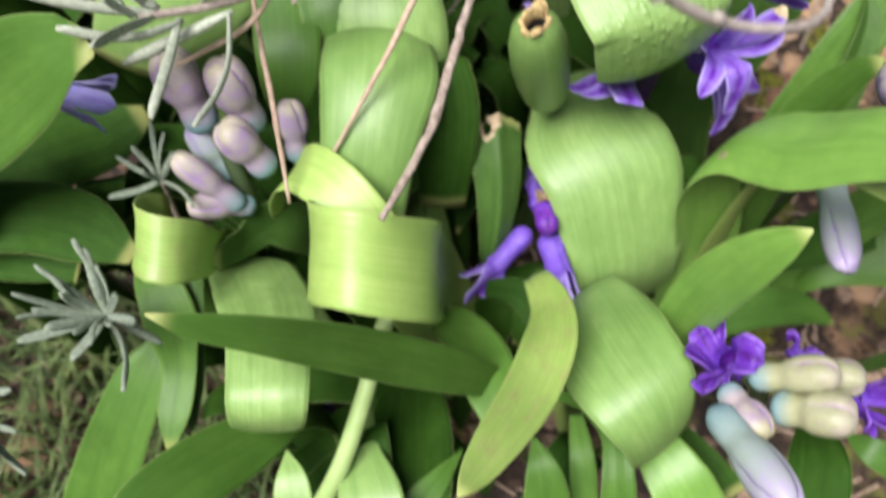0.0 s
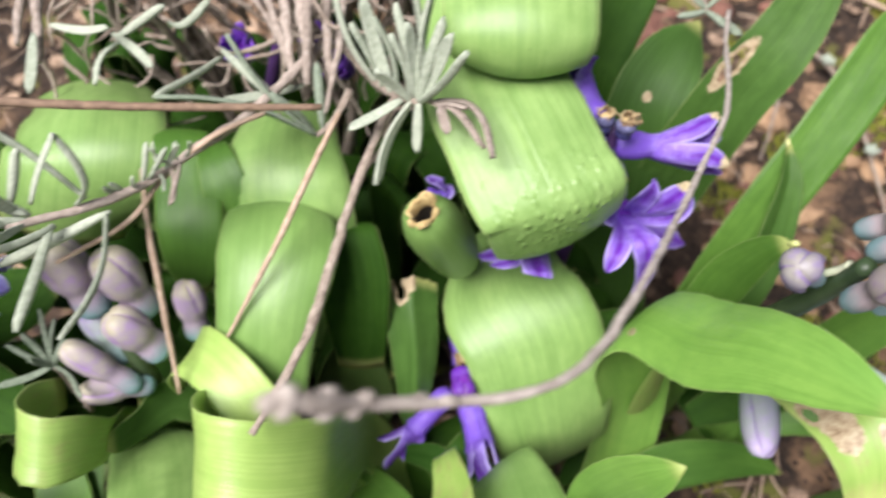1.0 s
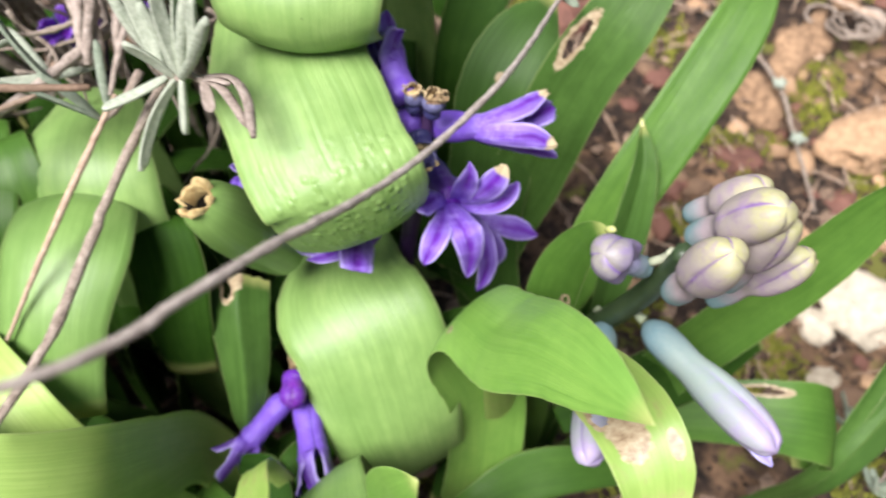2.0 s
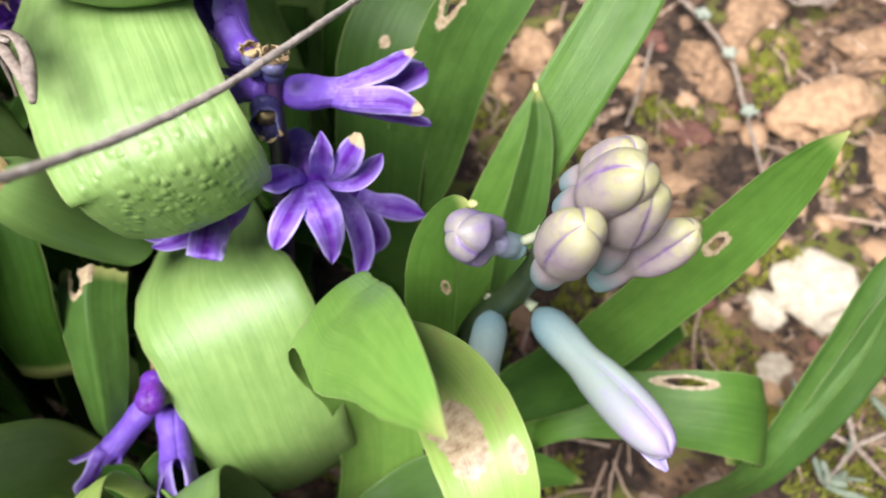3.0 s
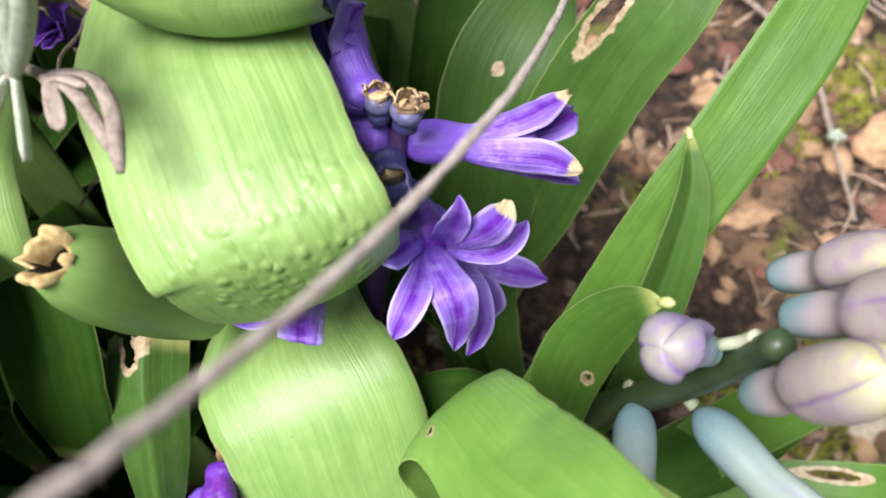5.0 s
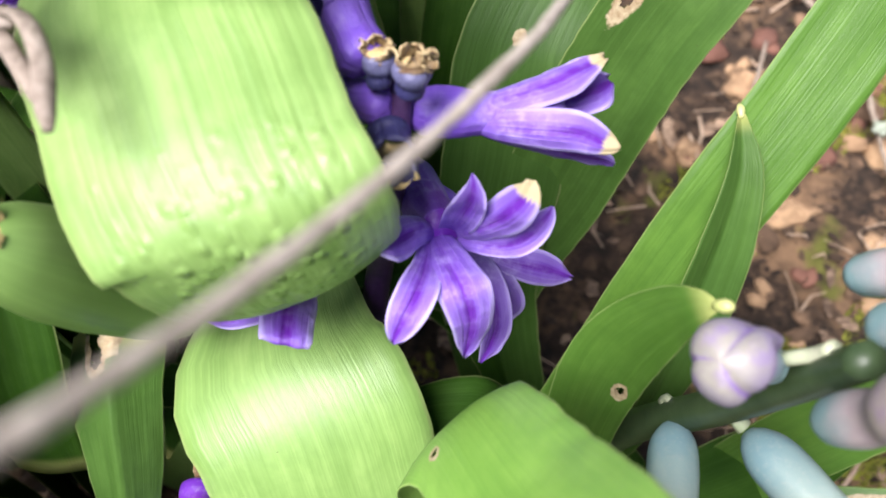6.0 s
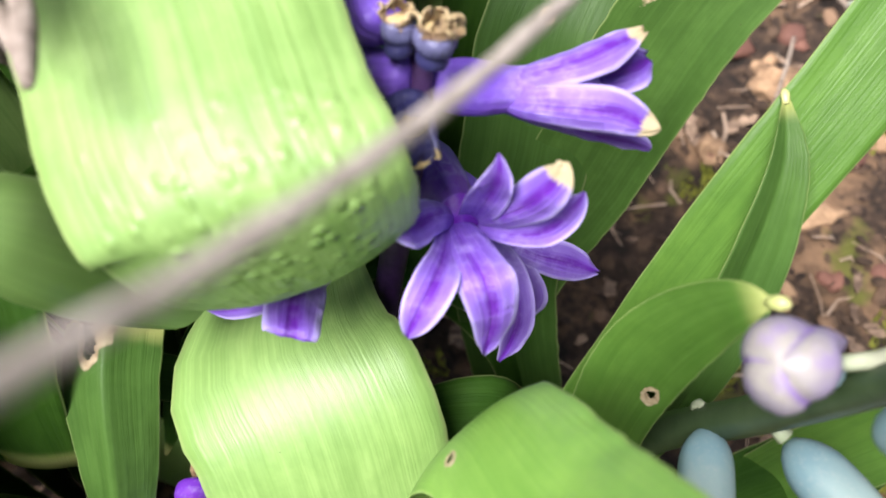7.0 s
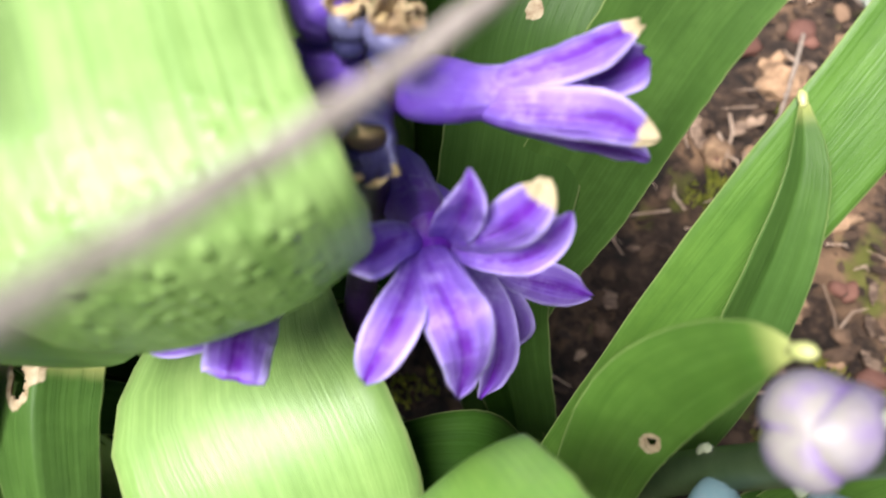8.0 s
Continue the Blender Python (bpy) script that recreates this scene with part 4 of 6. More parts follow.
def floret(plant, base, mouth, tips, radius, mat=None, tube=None, belly=0.12, label="", face=None):
    """A hyacinth floret: petals grown together into a fleshy tube from base to mouth, free and spreading from there to their
    tips (x, y, z, width[, dry])."""
    mat = mat or PETAL
    base, mouth = Vector(base), Vector(mouth)
    axis, e1, e2 = frame_of(mouth - base)
    run = (mouth - base).length
    prof = [(0.0, 0.34), (0.04, 0.66), (0.14, 0.95), (0.3, 0.98), (0.5, 0.86), (0.75, 0.92), (1.0, 1.05)]
    at, big = [p[0] for p in prof], [p[1] for p in prof]
    body = part_mesh("floret", tube_mesh([(*(base + axis * run * s), radius * 0.85 * k) for s, k in prof[:6]], 16), tube or mat, plant, label)
    n = len(tips)
    # the petals keep their order round the tube; each one owns the sector up to half way to its neighbours
    turns = []
    for tip in tips:
        out = Vector(tip[:3]) - mouth
        turns.append(math.atan2(out.dot(e2), out.dot(e1)))
    order = sorted(range(n), key=lambda k: turns[k])
    shift = sum(math.atan2(math.sin(turns[k] - 2 * math.pi * i / n), math.cos(turns[k] - 2 * math.pi * i / n)) for i, k in enumerate(order)) / n
    spread = []
    for i, k in enumerate(order):
        even = 2 * math.pi * i / n + shift
        spread.append(even + 0.65 * math.atan2(math.sin(turns[k] - even), math.cos(turns[k] - even)))
    rows, cols, fused = 40, 13, 0.36
    for i, k in enumerate(order):
        tip = tips[k]
        turn, before, after = spread[i], spread[i - 1] - 2 * math.pi * (i == 0), spread[(i + 1) % n] + 2 * math.pi * (i == n - 1)
        radial = e1 * math.cos(turn) + e2 * math.sin(turn)
        end = Vector(tip[:3])
        out = end - mouth
        length, w = out.length, tip[3]
        flat = max(0.0, out.normalized().dot(axis))
        a = base + axis * run * 0.72 + radial * radius * 0.92
        m = mouth + radial * radius * 1.05
        b = m.lerp(end, 0.38) + axis * (belly * length * (1 - flat * 0.4))
        c = m.lerp(end, 0.74) + axis * (belly * 0.85 * length * (1 - flat * 0.4))
        arc = min(2 * math.pi * radius / n * 1.05, w)
        stations = [(*a, arc), (*m, arc * 1.1 * flat + max(arc, w * 0.66) * (1 - flat)), (*b, w * (1.03 - 0.14 * flat)), (*c, w * 0.92), (*m.lerp(end, 0.92).lerp(c, 0.12), w * 0.56), (*end, w * 0.1)]
        blade, _ = spline(stations, rows)
        front_side = Vector(face).normalized() if face else axis
        aim = out - front_side * out.dot(front_side)
        aim = aim.normalized() if aim.length > 0.1 * length else radial
        foot, head = np.array(axis.cross(radial)), np.array(front_side.cross(aim))
        ahead = unit(np.gradient(blade[:, :3], axis=0))
        lay = (0.3 if i % 2 else -0.3) * (1 - 0.8 * flat)
        top, low, uvs = [], [], []
        for r in range(rows):
            u = r / (rows - 1)
            s = min(1.0, u / fused)
            wide = float(np.interp(s, at, big)) * radius
            q = max(0.0, (u - fused * 0.72) / (1 - fused * 0.72)) * (rows - 1)
            q0, f = min(int(q), rows - 2), q - min(int(q), rows - 2)
            mid_line = blade[q0] * (1 - f) + blade[q0 + 1] * f
            go = ahead[q0] * (1 - f) + ahead[q0 + 1] * f
            bend = min(1.0, max(0.0, (q / (rows - 1) - 0.05) / 0.35))
            side = foot * (1 - bend) + head * bend
            side = unit(side - (side @ go) * go)
            up = np.cross(side, go)
            join = min(1.0, max(0.0, (u - fused * 0.75) / 0.16))
            join = join * join * (3 - 2 * join)
            for j in range(cols):
                v = 2 * j / (cols - 1) - 1
                ang = turn + 0.51 * (v * (after - turn) if v > 0 else v * (turn - before))
                ray = np.array(e1 * math.cos(ang) + e2 * math.sin(ang))
                tube_at = np.array(base + axis * run * s) + ray * (wide * (1 + 0.05 * (1 - v * v) * s))
                ww = mid_line[3]
                wave = (0.8 - 0.45 * flat) * bend * (noise.noise((v * 1.4 + end.x, u * 4, end.y)) + v * v * noise.noise((v * 2 + end.y, u * 7, end.x)))
                crest = -0.07 * ww * bend * math.exp(-((v / 0.2) ** 2))
                free = mid_line[:3] + side * (ww / 2 * v) + up * (lay * bend - (0.15 + 0.07 * (1 - flat) * bend) * ww * v * v + wave + crest)
                p = tube_at * (1 - join) + free * join
                normal = ray * (1 - join) + up * join
                t = 0.3 * (1 - 0.6 * v * v * join)
                top.append(p + normal * t)
                low.append(p - normal * t)
                uvs.append(((v + 1) / 2, u))
        me = sheet_mesh(top, low, uvs, rows, cols)
        dry = len(tip) > 4
        part_mesh("petal", me, PETAL_DRY if dry else mat, body, "violet petal with a dried tip" if dry else "")
        if face and n > 4:
            root = mouth - axis * 4 + radial * radius * 0.6
            head_at = mouth - axis * 0.6 + radial * radius * 0.8
            cane("stamen", [(*root, 0.5), (*root.lerp(head_at, 0.6), 0.55), (*head_at, 0.7), (*(head_at + axis * 1.2), 0.25)], STAMEN, body, "pale stamen in the throat", step=0.6)
    return body


def open_floret(plant, tube, petals, mat=None, label=""):
    """A floret whose petals each bend their own way: the fleshy tube along rows of (x, y, z, radius), then every petal as
    (stations, crosswise direction, cup[, dry])."""
    rows, _ = spline(tube, 24)
    body = part_mesh("floret", tube_mesh([tuple(r) for r in rows], 18, 0.06), mat or PETAL, plant, label)
    for stations, side, cup, *dry in petals:
        me = ribbon(stations, side, 34, 15, cup, 0.55, 0.75, 0.34)
        part_mesh("petal", me, PETAL_DRY if dry else mat or PETAL, body, "violet petal with a dried tip" if dry else "")
    return body


def bud(plant, base, tip, radius, mat=None, stalk=None, bend=0.0, label="", slim=0.8, dent=None):
    """A closed bud: three tepals, each lapping over the next, round a waxy foot; dent: the direction of a gaping side."""
    base, tip = Vector(base), Vector(tip)
    axis, a, b = frame_of(tip - base)
    run = (tip - base).length
    prof = [(0, 0.25), (0.03, 0.5), (0.1, slim * 0.93), (0.22, slim), (0.38, slim * 0.93), (0.52, 0.94), (0.68, 1.0), (0.82, 0.93), (0.91, 0.76), (0.965, 0.54), (0.99, 0.3), (1, 0.05)]
    line, _ = spline([(s * run, 0, 0, radius * k) for s, k in prof], 34)
    sides, verts, uvs = 54, [], []
    seed = base.x * 0.37 + base.y * 0.11
    for x, _, _, r in line:
        s = x / run
        grown = min(1, max(0, (s - 0.3) / 0.35))
        for j in range(sides):
            q = 2 * math.pi * j / sides
            u = (j / sides * 3 + seed + 0.25 * s) % 1.0
            k = 1 + grown * (0.19 * math.sin(math.pi * u) ** 0.65 - 0.13 + 0.08 * (u - 0.5)) + 0.08 * noise.noise((math.cos(q) * 1.2 + seed, math.sin(q) * 1.2, s * 2.5))
            d = a * math.cos(q) + b * math.sin(q)
            if dent is not None:
                gap = max(0, d.dot(Vector(dent).normalized()) - 0.35) / 0.65
                k *= 1 - 0.88 * min(1, gap * 2.4) * min(1, max(0, (s - 0.36) / 0.1), max(0, (0.8 - s) / 0.08))
            verts.append(base + axis * (x + 0.1 * run * grown * (k - 1)) + a * bend * math.sin(math.pi * s) + d * r * k)
            uvs.append((j / sides + (seed + 0.25 * s) / 3, s))
    n = len(line)
    faces = [(i * sides + j, i * sides + (j + 1) % sides, (i + 1) * sides + (j + 1) % sides, (i + 1) * sides + j) for i in range(n - 1) for j in range(sides)]
    me = bpy.data.meshes.new("bud")
    me.from_pydata([tuple(v) for v in verts], [], faces + [tuple(range(sides))[::-1], tuple(range((n - 1) * sides, n * sides))])
    flat = []
    for f in me.polygons:
        first = uvs[f.vertices[0]]
        for v in f.vertices:
            u = uvs[v][0]
            flat += [u + (1 if first[0] - u > 0.5 else -1 if u - first[0] > 0.5 else 0), uvs[v][1]]
    me.uv_layers.new(name="round").data.foreach_set("uv", flat)
    body = part_mesh("bud", me, mat or BUD, plant, label)
    if stalk:
        cane("pedicel", [(*Vector(stalk), 1.0), (*Vector(stalk).lerp(base, 0.6), 0.9), (*(base + axis), 1.3)], PEDICEL, body)
    return body


# violet flower of the middle plant, its upper florets withered
cane("stem", [(48, 177.1, 25.9, 3.2), (65.6, 192.5, 118.2, 3), (74.7, 198.9, 169.4, 2.8), (78.4, 197, 194.1, 2.4), (79.5, 201.5, 204.1, 1.8)], STEM_PURPLE, mid)
open_floret(mid, [(79.9, 199.6, 196.1, 1.6), (81.3, 200, 195.7, 3.4), (84.2, 200.4, 195.2, 4.4), (88.3, 200.7, 194.6, 4.4), (92.1, 201, 194, 3.75), (95.9, 201.4, 193.4, 4.05), (99.7, 201.8, 192.8, 4.5), (103.6, 202.4, 192.4, 4.5), (106, 203.1, 192.2, 3.2)], [
    ([(91.3, 200.9, 196.3, 3), (93.5, 200.9, 197.0, 4.6), (96.5, 201.7, 197.5, 5.6), (100.1, 202.5, 198.1, 6.6), (103.8, 203.6, 198.6, 7), (107.5, 205.3, 199.1, 6.6), (110.6, 207.3, 199.0, 4.6), (113.4, 209.4, 198.8, 1.8)], (0.17, -1.04, -0.04), -0.24, 1),
    ([(91.4, 198.2, 194.6, 3), (93.6, 197.6, 195.0, 4.8), (96.5, 197.0, 195.2, 5.6), (100.1, 196.2, 195.7, 6.4), (104.3, 195.2, 196.3, 7), (108.2, 194.7, 196.2, 6.8), (111.9, 193.9, 195.0, 4.8), (114.2, 193.6, 194.0, 2.6), (115.1, 193.5, 193.9, 0.8)], (-0.08, -0.56, -0.75), -0.22, 1),
    ([(97.6, 204.4, 191.1, 5.5), (103.9, 205.7, 191, 7.1), (110.2, 207.7, 191.4, 7.8), (113.9, 209.3, 191.6, 7), (115.5, 210.9, 191.3, 2.4)], (0.27, -0.8, -0.53), 0.14),
    ([(91.4, 199.9, 191.5, 3.6), (95.2, 199.3, 190.6, 5), (101.5, 199.0, 188.6, 5.4), (107.9, 198.8, 186.3, 5), (113.0, 198.9, 184.4, 4), (115.5, 198.7, 183.4, 2.4), (116.2, 198.7, 183.1, 1)], (-0.02, -0.02, -0.9), -0.2),
])
open_floret(mid, [(77.2, 210.6, 167.6, 2), (78.3, 207.6, 169.2, 4.4), (80.8, 201.2, 170.9, 4.9), (83.7, 193.5, 174.1, 4.2), (85.2, 189, 177.1, 3.6)], [
    ([(84.3, 189.3, 175, 5.1), (86.8, 180.7, 180, 7.9), (89.6, 173.2, 182.2, 9.2), (90.8, 170.6, 176.9, 7.7), (90.1, 169.8, 169.3, 4.1), (89.3, 169.4, 165.5, 0.5)], (-0.98, -0.2, -0.08), -0.1),
    ([(83.5, 189, 174.8, 4.3), (83.1, 179.9, 179.7, 5), (81.8, 172.9, 182.4, 6.9), (79.8, 168.9, 181.2, 6.2), (78.3, 167, 178.8, 3.5), (77.7, 166.4, 177.3, 0.6)], (-0.93, 0.28, 0.23), 0.16),
    ([(84, 189.7, 176.4, 4.1), (81.4, 184.2, 183.7, 6.1), (79.1, 180.8, 186.5, 7.3), (77.5, 178.6, 188.7, 6.5), (76.3, 177, 190.1, 2.8)], (-0.32, 0.79, 0.52), -0.2),
    ([(87, 189.9, 175.2, 4.5), (89.4, 186.8, 185, 6.5), (90.9, 185, 192.1, 5), (91, 185.4, 195.3, 2.2), (90.8, 186.3, 196.5, 0.3)], (0.95, -0.24, -0.21), 0.2),
    ([(87.8, 189.5, 174.9, 5), (93.5, 184.7, 184.6, 6.3), (96.7, 182.4, 191.3, 7.2), (98.8, 182.3, 195.3, 5.7), (99.7, 183.1, 197.5, 2.9), (99.8, 183.9, 198, 1.5)], (0.58, -0.67, -0.46), -0.16, 1),
    ([(88.2, 189, 174.6, 3.8), (95.9, 184, 179.3, 4), (99.6, 182.9, 183.1, 5.3), (102.4, 184.6, 185.3, 4.6), (103.7, 185.9, 186.3, 2.4), (104.2, 186.9, 186.9, 0.4)], (0.3, -0.79, -0.53), 0.22),
])
open_floret(mid, [(82, 205, 168, 2.2), (85, 203, 165, 3.6), (88.9, 202.3, 154.5, 3.6), (92.2, 198.2, 156.5, 3.2)], [
    ([(91, 200.4, 155.6, 4.9), (98.8, 196.1, 154.8, 6), (104.7, 195.6, 152.9, 7.6), (109.4, 196.2, 149.5, 5.6), (112.6, 197.1, 146.4, 1)], (-0.33, -0.8, -0.5), -0.14),
    ([(91, 199.6, 155.1, 4.9), (95.9, 193.1, 151.8, 7.4), (98.4, 190.5, 146.4, 7.6), (97.7, 189.4, 142.2, 4.5), (96.8, 188.6, 140.6, 0.8)], (-0.94, -0.3, -0.14), 0.14),
    ([(85.9, 194.6, 166.2, 4.9), (93.5, 187.8, 161.5, 6.6), (95.7, 182.1, 155.4, 6.4), (94.6, 179.8, 147.9, 4.5), (92.7, 178.3, 143.4, 0.8)], (-0.95, -0.27, -0.16), 0.15),
])
open_floret(mid, [(63.5, 195, 162, 2.2), (61, 190, 163, 3.8), (58, 184, 164, 3.6)], [
    ([(58.4, 187.1, 167.8, 4.3), (57.6, 180.6, 168.4, 9.9), (58, 174.3, 170.4, 9.8), (58.4, 170, 171.2, 9.2), (58.2, 169, 170.5, 8.6)], (-0.98, 0.14, 0.13), -0.22),
    ([(56.6, 185.7, 165.9, 3.2), (53, 179.2, 167.7, 6.2), (49.1, 175.6, 169.1, 4.7), (45.8, 174.8, 168.7, 2.4), (43.3, 174.7, 168.7, 0.4)], (-0.47, 0.74, 0.49), 0.2),
    ([(55.6, 186.6, 165.2, 4.3), (47.4, 181.6, 165.7, 5.9), (41.9, 179.3, 166.7, 3.1), (38.9, 179.1, 167.9, 0.6)], (-0.23, 0.81, 0.54), 0.15),
])
floret(mid, (74.7, 199.9, 205.7), (69.6, 209.6, 209.8), [(59.4, 223.4, 211.9, 8), (69.4, 220.7, 219.5, 9), (59.7, 234.1, 211.7, 8), (74.2, 213.1, 219.2, 7)], 4.4)
floret(mid, (78.2, 197.8, 199.5), (69.8, 201.7, 197.5), [(59.8, 207.9, 197, 8), (61.3, 200.5, 194.5, 8), (65, 196.7, 194.3, 7)], 3.8)
floret(mid, (77, 195, 197.6), (78.5, 188.3, 198.1), [(77.9, 183.5, 197.4, 3.5), (82.5, 183.6, 198.5, 4), (80, 182.5, 197.9, 4)], 3.4, mat=DEAD_BLUE, tube=DEAD_BLUE, label="withered floret with a dry cream mouth")
bud(mid, (81, 194.6, 205.6), (82.3, 195.2, 211.8), 3.0, mat=DEAD_BLUE, label="withered dark blue floret")
bud(mid, (76.1, 197.5, 204), (76.5, 199.6, 210.1), 2.6, mat=DEAD_BLUE, label="withered dark blue floret")
floret(mid, (82.1, 194.6, 210.3), (82.1, 195.3, 211.3), [(79.5, 196.4, 212.7, 3), (81.1, 197.6, 213.4, 3), (83.1, 197.4, 213.2, 3.2), (84.8, 195.7, 212, 3), (84.5, 193.3, 211.7, 3), (82, 194.4, 213.7, 3)], 2.2, mat=DRIED, label="shrivelled brown floret")
floret(mid, (76.4, 199, 208.6), (76.5, 199.3, 209.9), [(74.7, 200.6, 210.8, 3), (76, 200.9, 212.1, 3), (77.9, 201, 211, 3), (78.9, 198.9, 210.8, 3)], 1.9, mat=DRIED, label="shrivelled brown floret")
floret(mid, (22.8, 189.4, 184.7), (28.1, 188, 183.6), [(23.9, 192.5, 190.6, 6), (29.8, 193, 185.7, 7), (35.9, 184.1, 176.9, 8), (37.6, 180.9, 172.2, 7)], 3.5)
# two hanging florets below the broad leaf
cane("stem", [(48.2, 176.8, 63.7, 2.6), (40.2, 170.3, 109.5, 2.4), (34.7, 159.4, 127.3, 2)], STEM_PURPLE, front)
bud(front, (34.2, 157.5, 129.7), (35.1, 145, 132.4), 4.0, mat=BUD_PURPLE, slim=0.95)
floret(front, (30.2, 154.3, 119.7), (16.2, 142, 110.5), [(4.1, 140.5, 109.8, 7), (7.1, 131.6, 103.6, 8.5), (12.1, 136.5, 101.7, 7)], 3.7, belly=0.05)
floret(front, (36.5, 151.8, 120.4), (40.7, 132.7, 118.6), [(35.9, 122, 117.8, 9), (42.2, 119, 118.1, 10.5), (48.3, 123.3, 118.4, 9)], 4.6, belly=0.05)
floret(front, (34.7, 164.6, 116.2), (33.6, 174, 118.2), [(32.1, 184.2, 120.7, 6.5), (35.7, 183.4, 122.6, 6)], 3.4)
floret(front, (34.2, 158.5, 127.8), (33.7, 160, 128.9), [(32.2, 162.8, 132.1, 3), (35.7, 162.1, 132.7, 3), (37.3, 158.9, 130.4, 3)], 1.6, mat=DRIED)
# purple and yellowish flower at the front
cane("stem", [(125.4, 100.2, 43.2, 3), (101.4, 89.1, 115.6, 3), (88.1, 85.9, 148.6, 2.6), (83, 90.9, 146.9, 2)], STEM, front)
floret(front, (87.6, 89.5, 146.1), (79.2, 89.9, 153.3), [(66.6, 88.9, 159.7, 10), (70.4, 77.8, 157.8, 10), (76.2, 79.8, 156.7, 7), (86.9, 85.2, 162.1, 11), (79.3, 101.3, 155.3, 8), (73.2, 99.5, 154.4, 7)], 4, mat=PETAL_PURPLE)
floret(front, (112.2, 79.7, 149.5), (116.2, 77.4, 152.8), [(122, 82.7, 158.1, 10), (126, 77.7, 157.5, 9), (122.6, 67.5, 153.9, 10), (113.4, 68.3, 154.4, 8)], 4, mat=PETAL_PURPLE)
floret(front, (102.9, 93.3, 143.6), (106.2, 95.4, 144.8), [(102.9, 100.7, 143.3, 7), (110.4, 96.9, 145.7, 7), (110.3, 91.8, 147.3, 6)], 3.2, mat=PETAL_PURPLE)
bud(front, (85, 83.9, 154.4), (103.5, 79.3, 169), 5.2, mat=BUD_YELLOW)
bud(front, (100.9, 86.5, 153.6), (115.5, 81.2, 158.5), 5.0, mat=BUD_YELLOW)
bud(front, (89.8, 75.5, 154.1), (105.9, 67.8, 166.9), 6.2, mat=BUD_YELLOW)
bud(front, (76.5, 80.1, 156.8), (83.8, 64.1, 162.5), 4.6)
bud(front, (73.5, 74.1, 155.6), (80.6, 42.5, 176.5), 5.8, mat=BUD_LONG, slim=0.84, label="long pale green bud just opening")
LEAF_KNOB = plain("pale_leaf_tip", (0.30, 0.36, 0.10), (0.50, 0.50, 0.22), 300, 0.4, 0.2)
cane("leaf_tip", [(124.4, 162.6, 196.6, 0.5), (125.1, 162.2, 197.4, 1.0), (126, 161.6, 198.2, 0.95), (126.5, 161.2, 198.6, 0.3)], LEAF_KNOB, right, "thick pale leaf tip", step=0.5)
cane("leaf_tip", [(145.4, 218.8, 172.6, 0.6), (145.4, 220.6, 173.3, 0.9), (145.3, 222, 173.3, 0.3)], LEAF_KNOB, right, "thick pale leaf tip", step=0.5)
# closed buds of the right plant
cane("stem", [(117.2, 176.1, 58.2, 4), (124.7, 171.1, 123.6, 3.8), (135.4, 164.4, 154.4, 3.6), (140.8, 158, 181.1, 3.2), (141.4, 152.4, 201.2, 2.6)], STEM, right)
bud(right, (147.5, 170.3, 191.8), (157.5, 158.7, 216.3), 5.4, slim=0.66)
bud(right, (144.4, 157.9, 199.3), (154.1, 143.2, 230.1), 5.8, slim=0.66)
bud(right, (140.5, 149.5, 186.8), (144.2, 137.6, 223.1), 6.0, slim=0.66)
bud(right, (152.6, 149.6, 190.1), (157, 145, 224), 5.1, slim=0.66)
bud(right, (152.4, 153.3, 177), (170.1, 149.5, 202.8), 5.0, slim=0.66)
bud(right, (135.6, 159.7, 183.6), (121.5, 151.2, 203.2), 5.9, slim=0.52, stalk=(141, 162.3, 174.8), mat=BUD_GAPING, label="lilac bud with one side gaping", dent=(0.15, -0.77, 0.63))
bud(right, (130.8, 165.4, 143.2), (119.6, 116.4, 157.5), 5.6, mat=BUD_LONG, slim=0.86, label="long pale blue bud just opening lilac")
cane("pedicel", [(128.9, 169.8, 143.2, 0.9), (129.5, 170.2, 144.8, 0.9), (130.4, 168.6, 145.2, 1.0), (130.8, 165.8, 143.8, 1.6)], PEDICEL, right, step=0.8)
opening = bud(right, (141.5, 160.3, 152.3), (167, 118, 160.5), 6.0, mat=BUD_LONG, slim=0.84, label="long pale blue bud just opening lilac")
part_mesh("petal", ribbon([(157, 131.5, 156.8, 4), (162, 123.5, 156, 4.4), (165.5, 118.4, 155.4, 3.4), (167, 116.2, 155, 0.8)], (0.75, 0.62, 0.2), 18, 9, -0.2, 0.7, 0.4, 0.5), PETAL_PALE, opening, "free lilac petal tip")
cane("pedicel", [(136.6, 166.2, 150.5, 1.1), (138.4, 163.6, 153.2, 1.0), (141, 161.2, 152.6, 1.7)], PEDICEL, right)
cane("pedicel", [(136.3, 159.1, 186.7, 1.2), (139.6, 158, 190.6, 1.2), (140.6, 156.9, 194.6, 1.4)], PEDICEL, right)
# lilac buds of the left plant
cane("stem", [(-78.6, 160.2, 69.2, 3.2), (-64.5, 145.4, 141, 3.2), (-65.3, 147.9, 164.4, 3), (-68.6, 153.4, 175.5, 2.4)], STEM, left)
bud(left, (-72.8, 155.1, 174.3), (-79.9, 162.3, 201), 6.6, mat=BUD_SOFT)
bud(left, (-58.5, 155.1, 174), (-64.6, 159.5, 200), 6.6, mat=BUD_SOFT)
bud(left, (-53.6, 145, 167), (-65, 147.8, 186.1), 5.8, mat=BUD_SOFT)
bud(left, (-63.6, 139.1, 156), (-79.8, 142.5, 178), 4.4, mat=BUD_SOFT)
bud(left, (-60.8, 141.9, 153), (-78.8, 134.7, 163.1), 4.2, mat=BUD_SOFT)
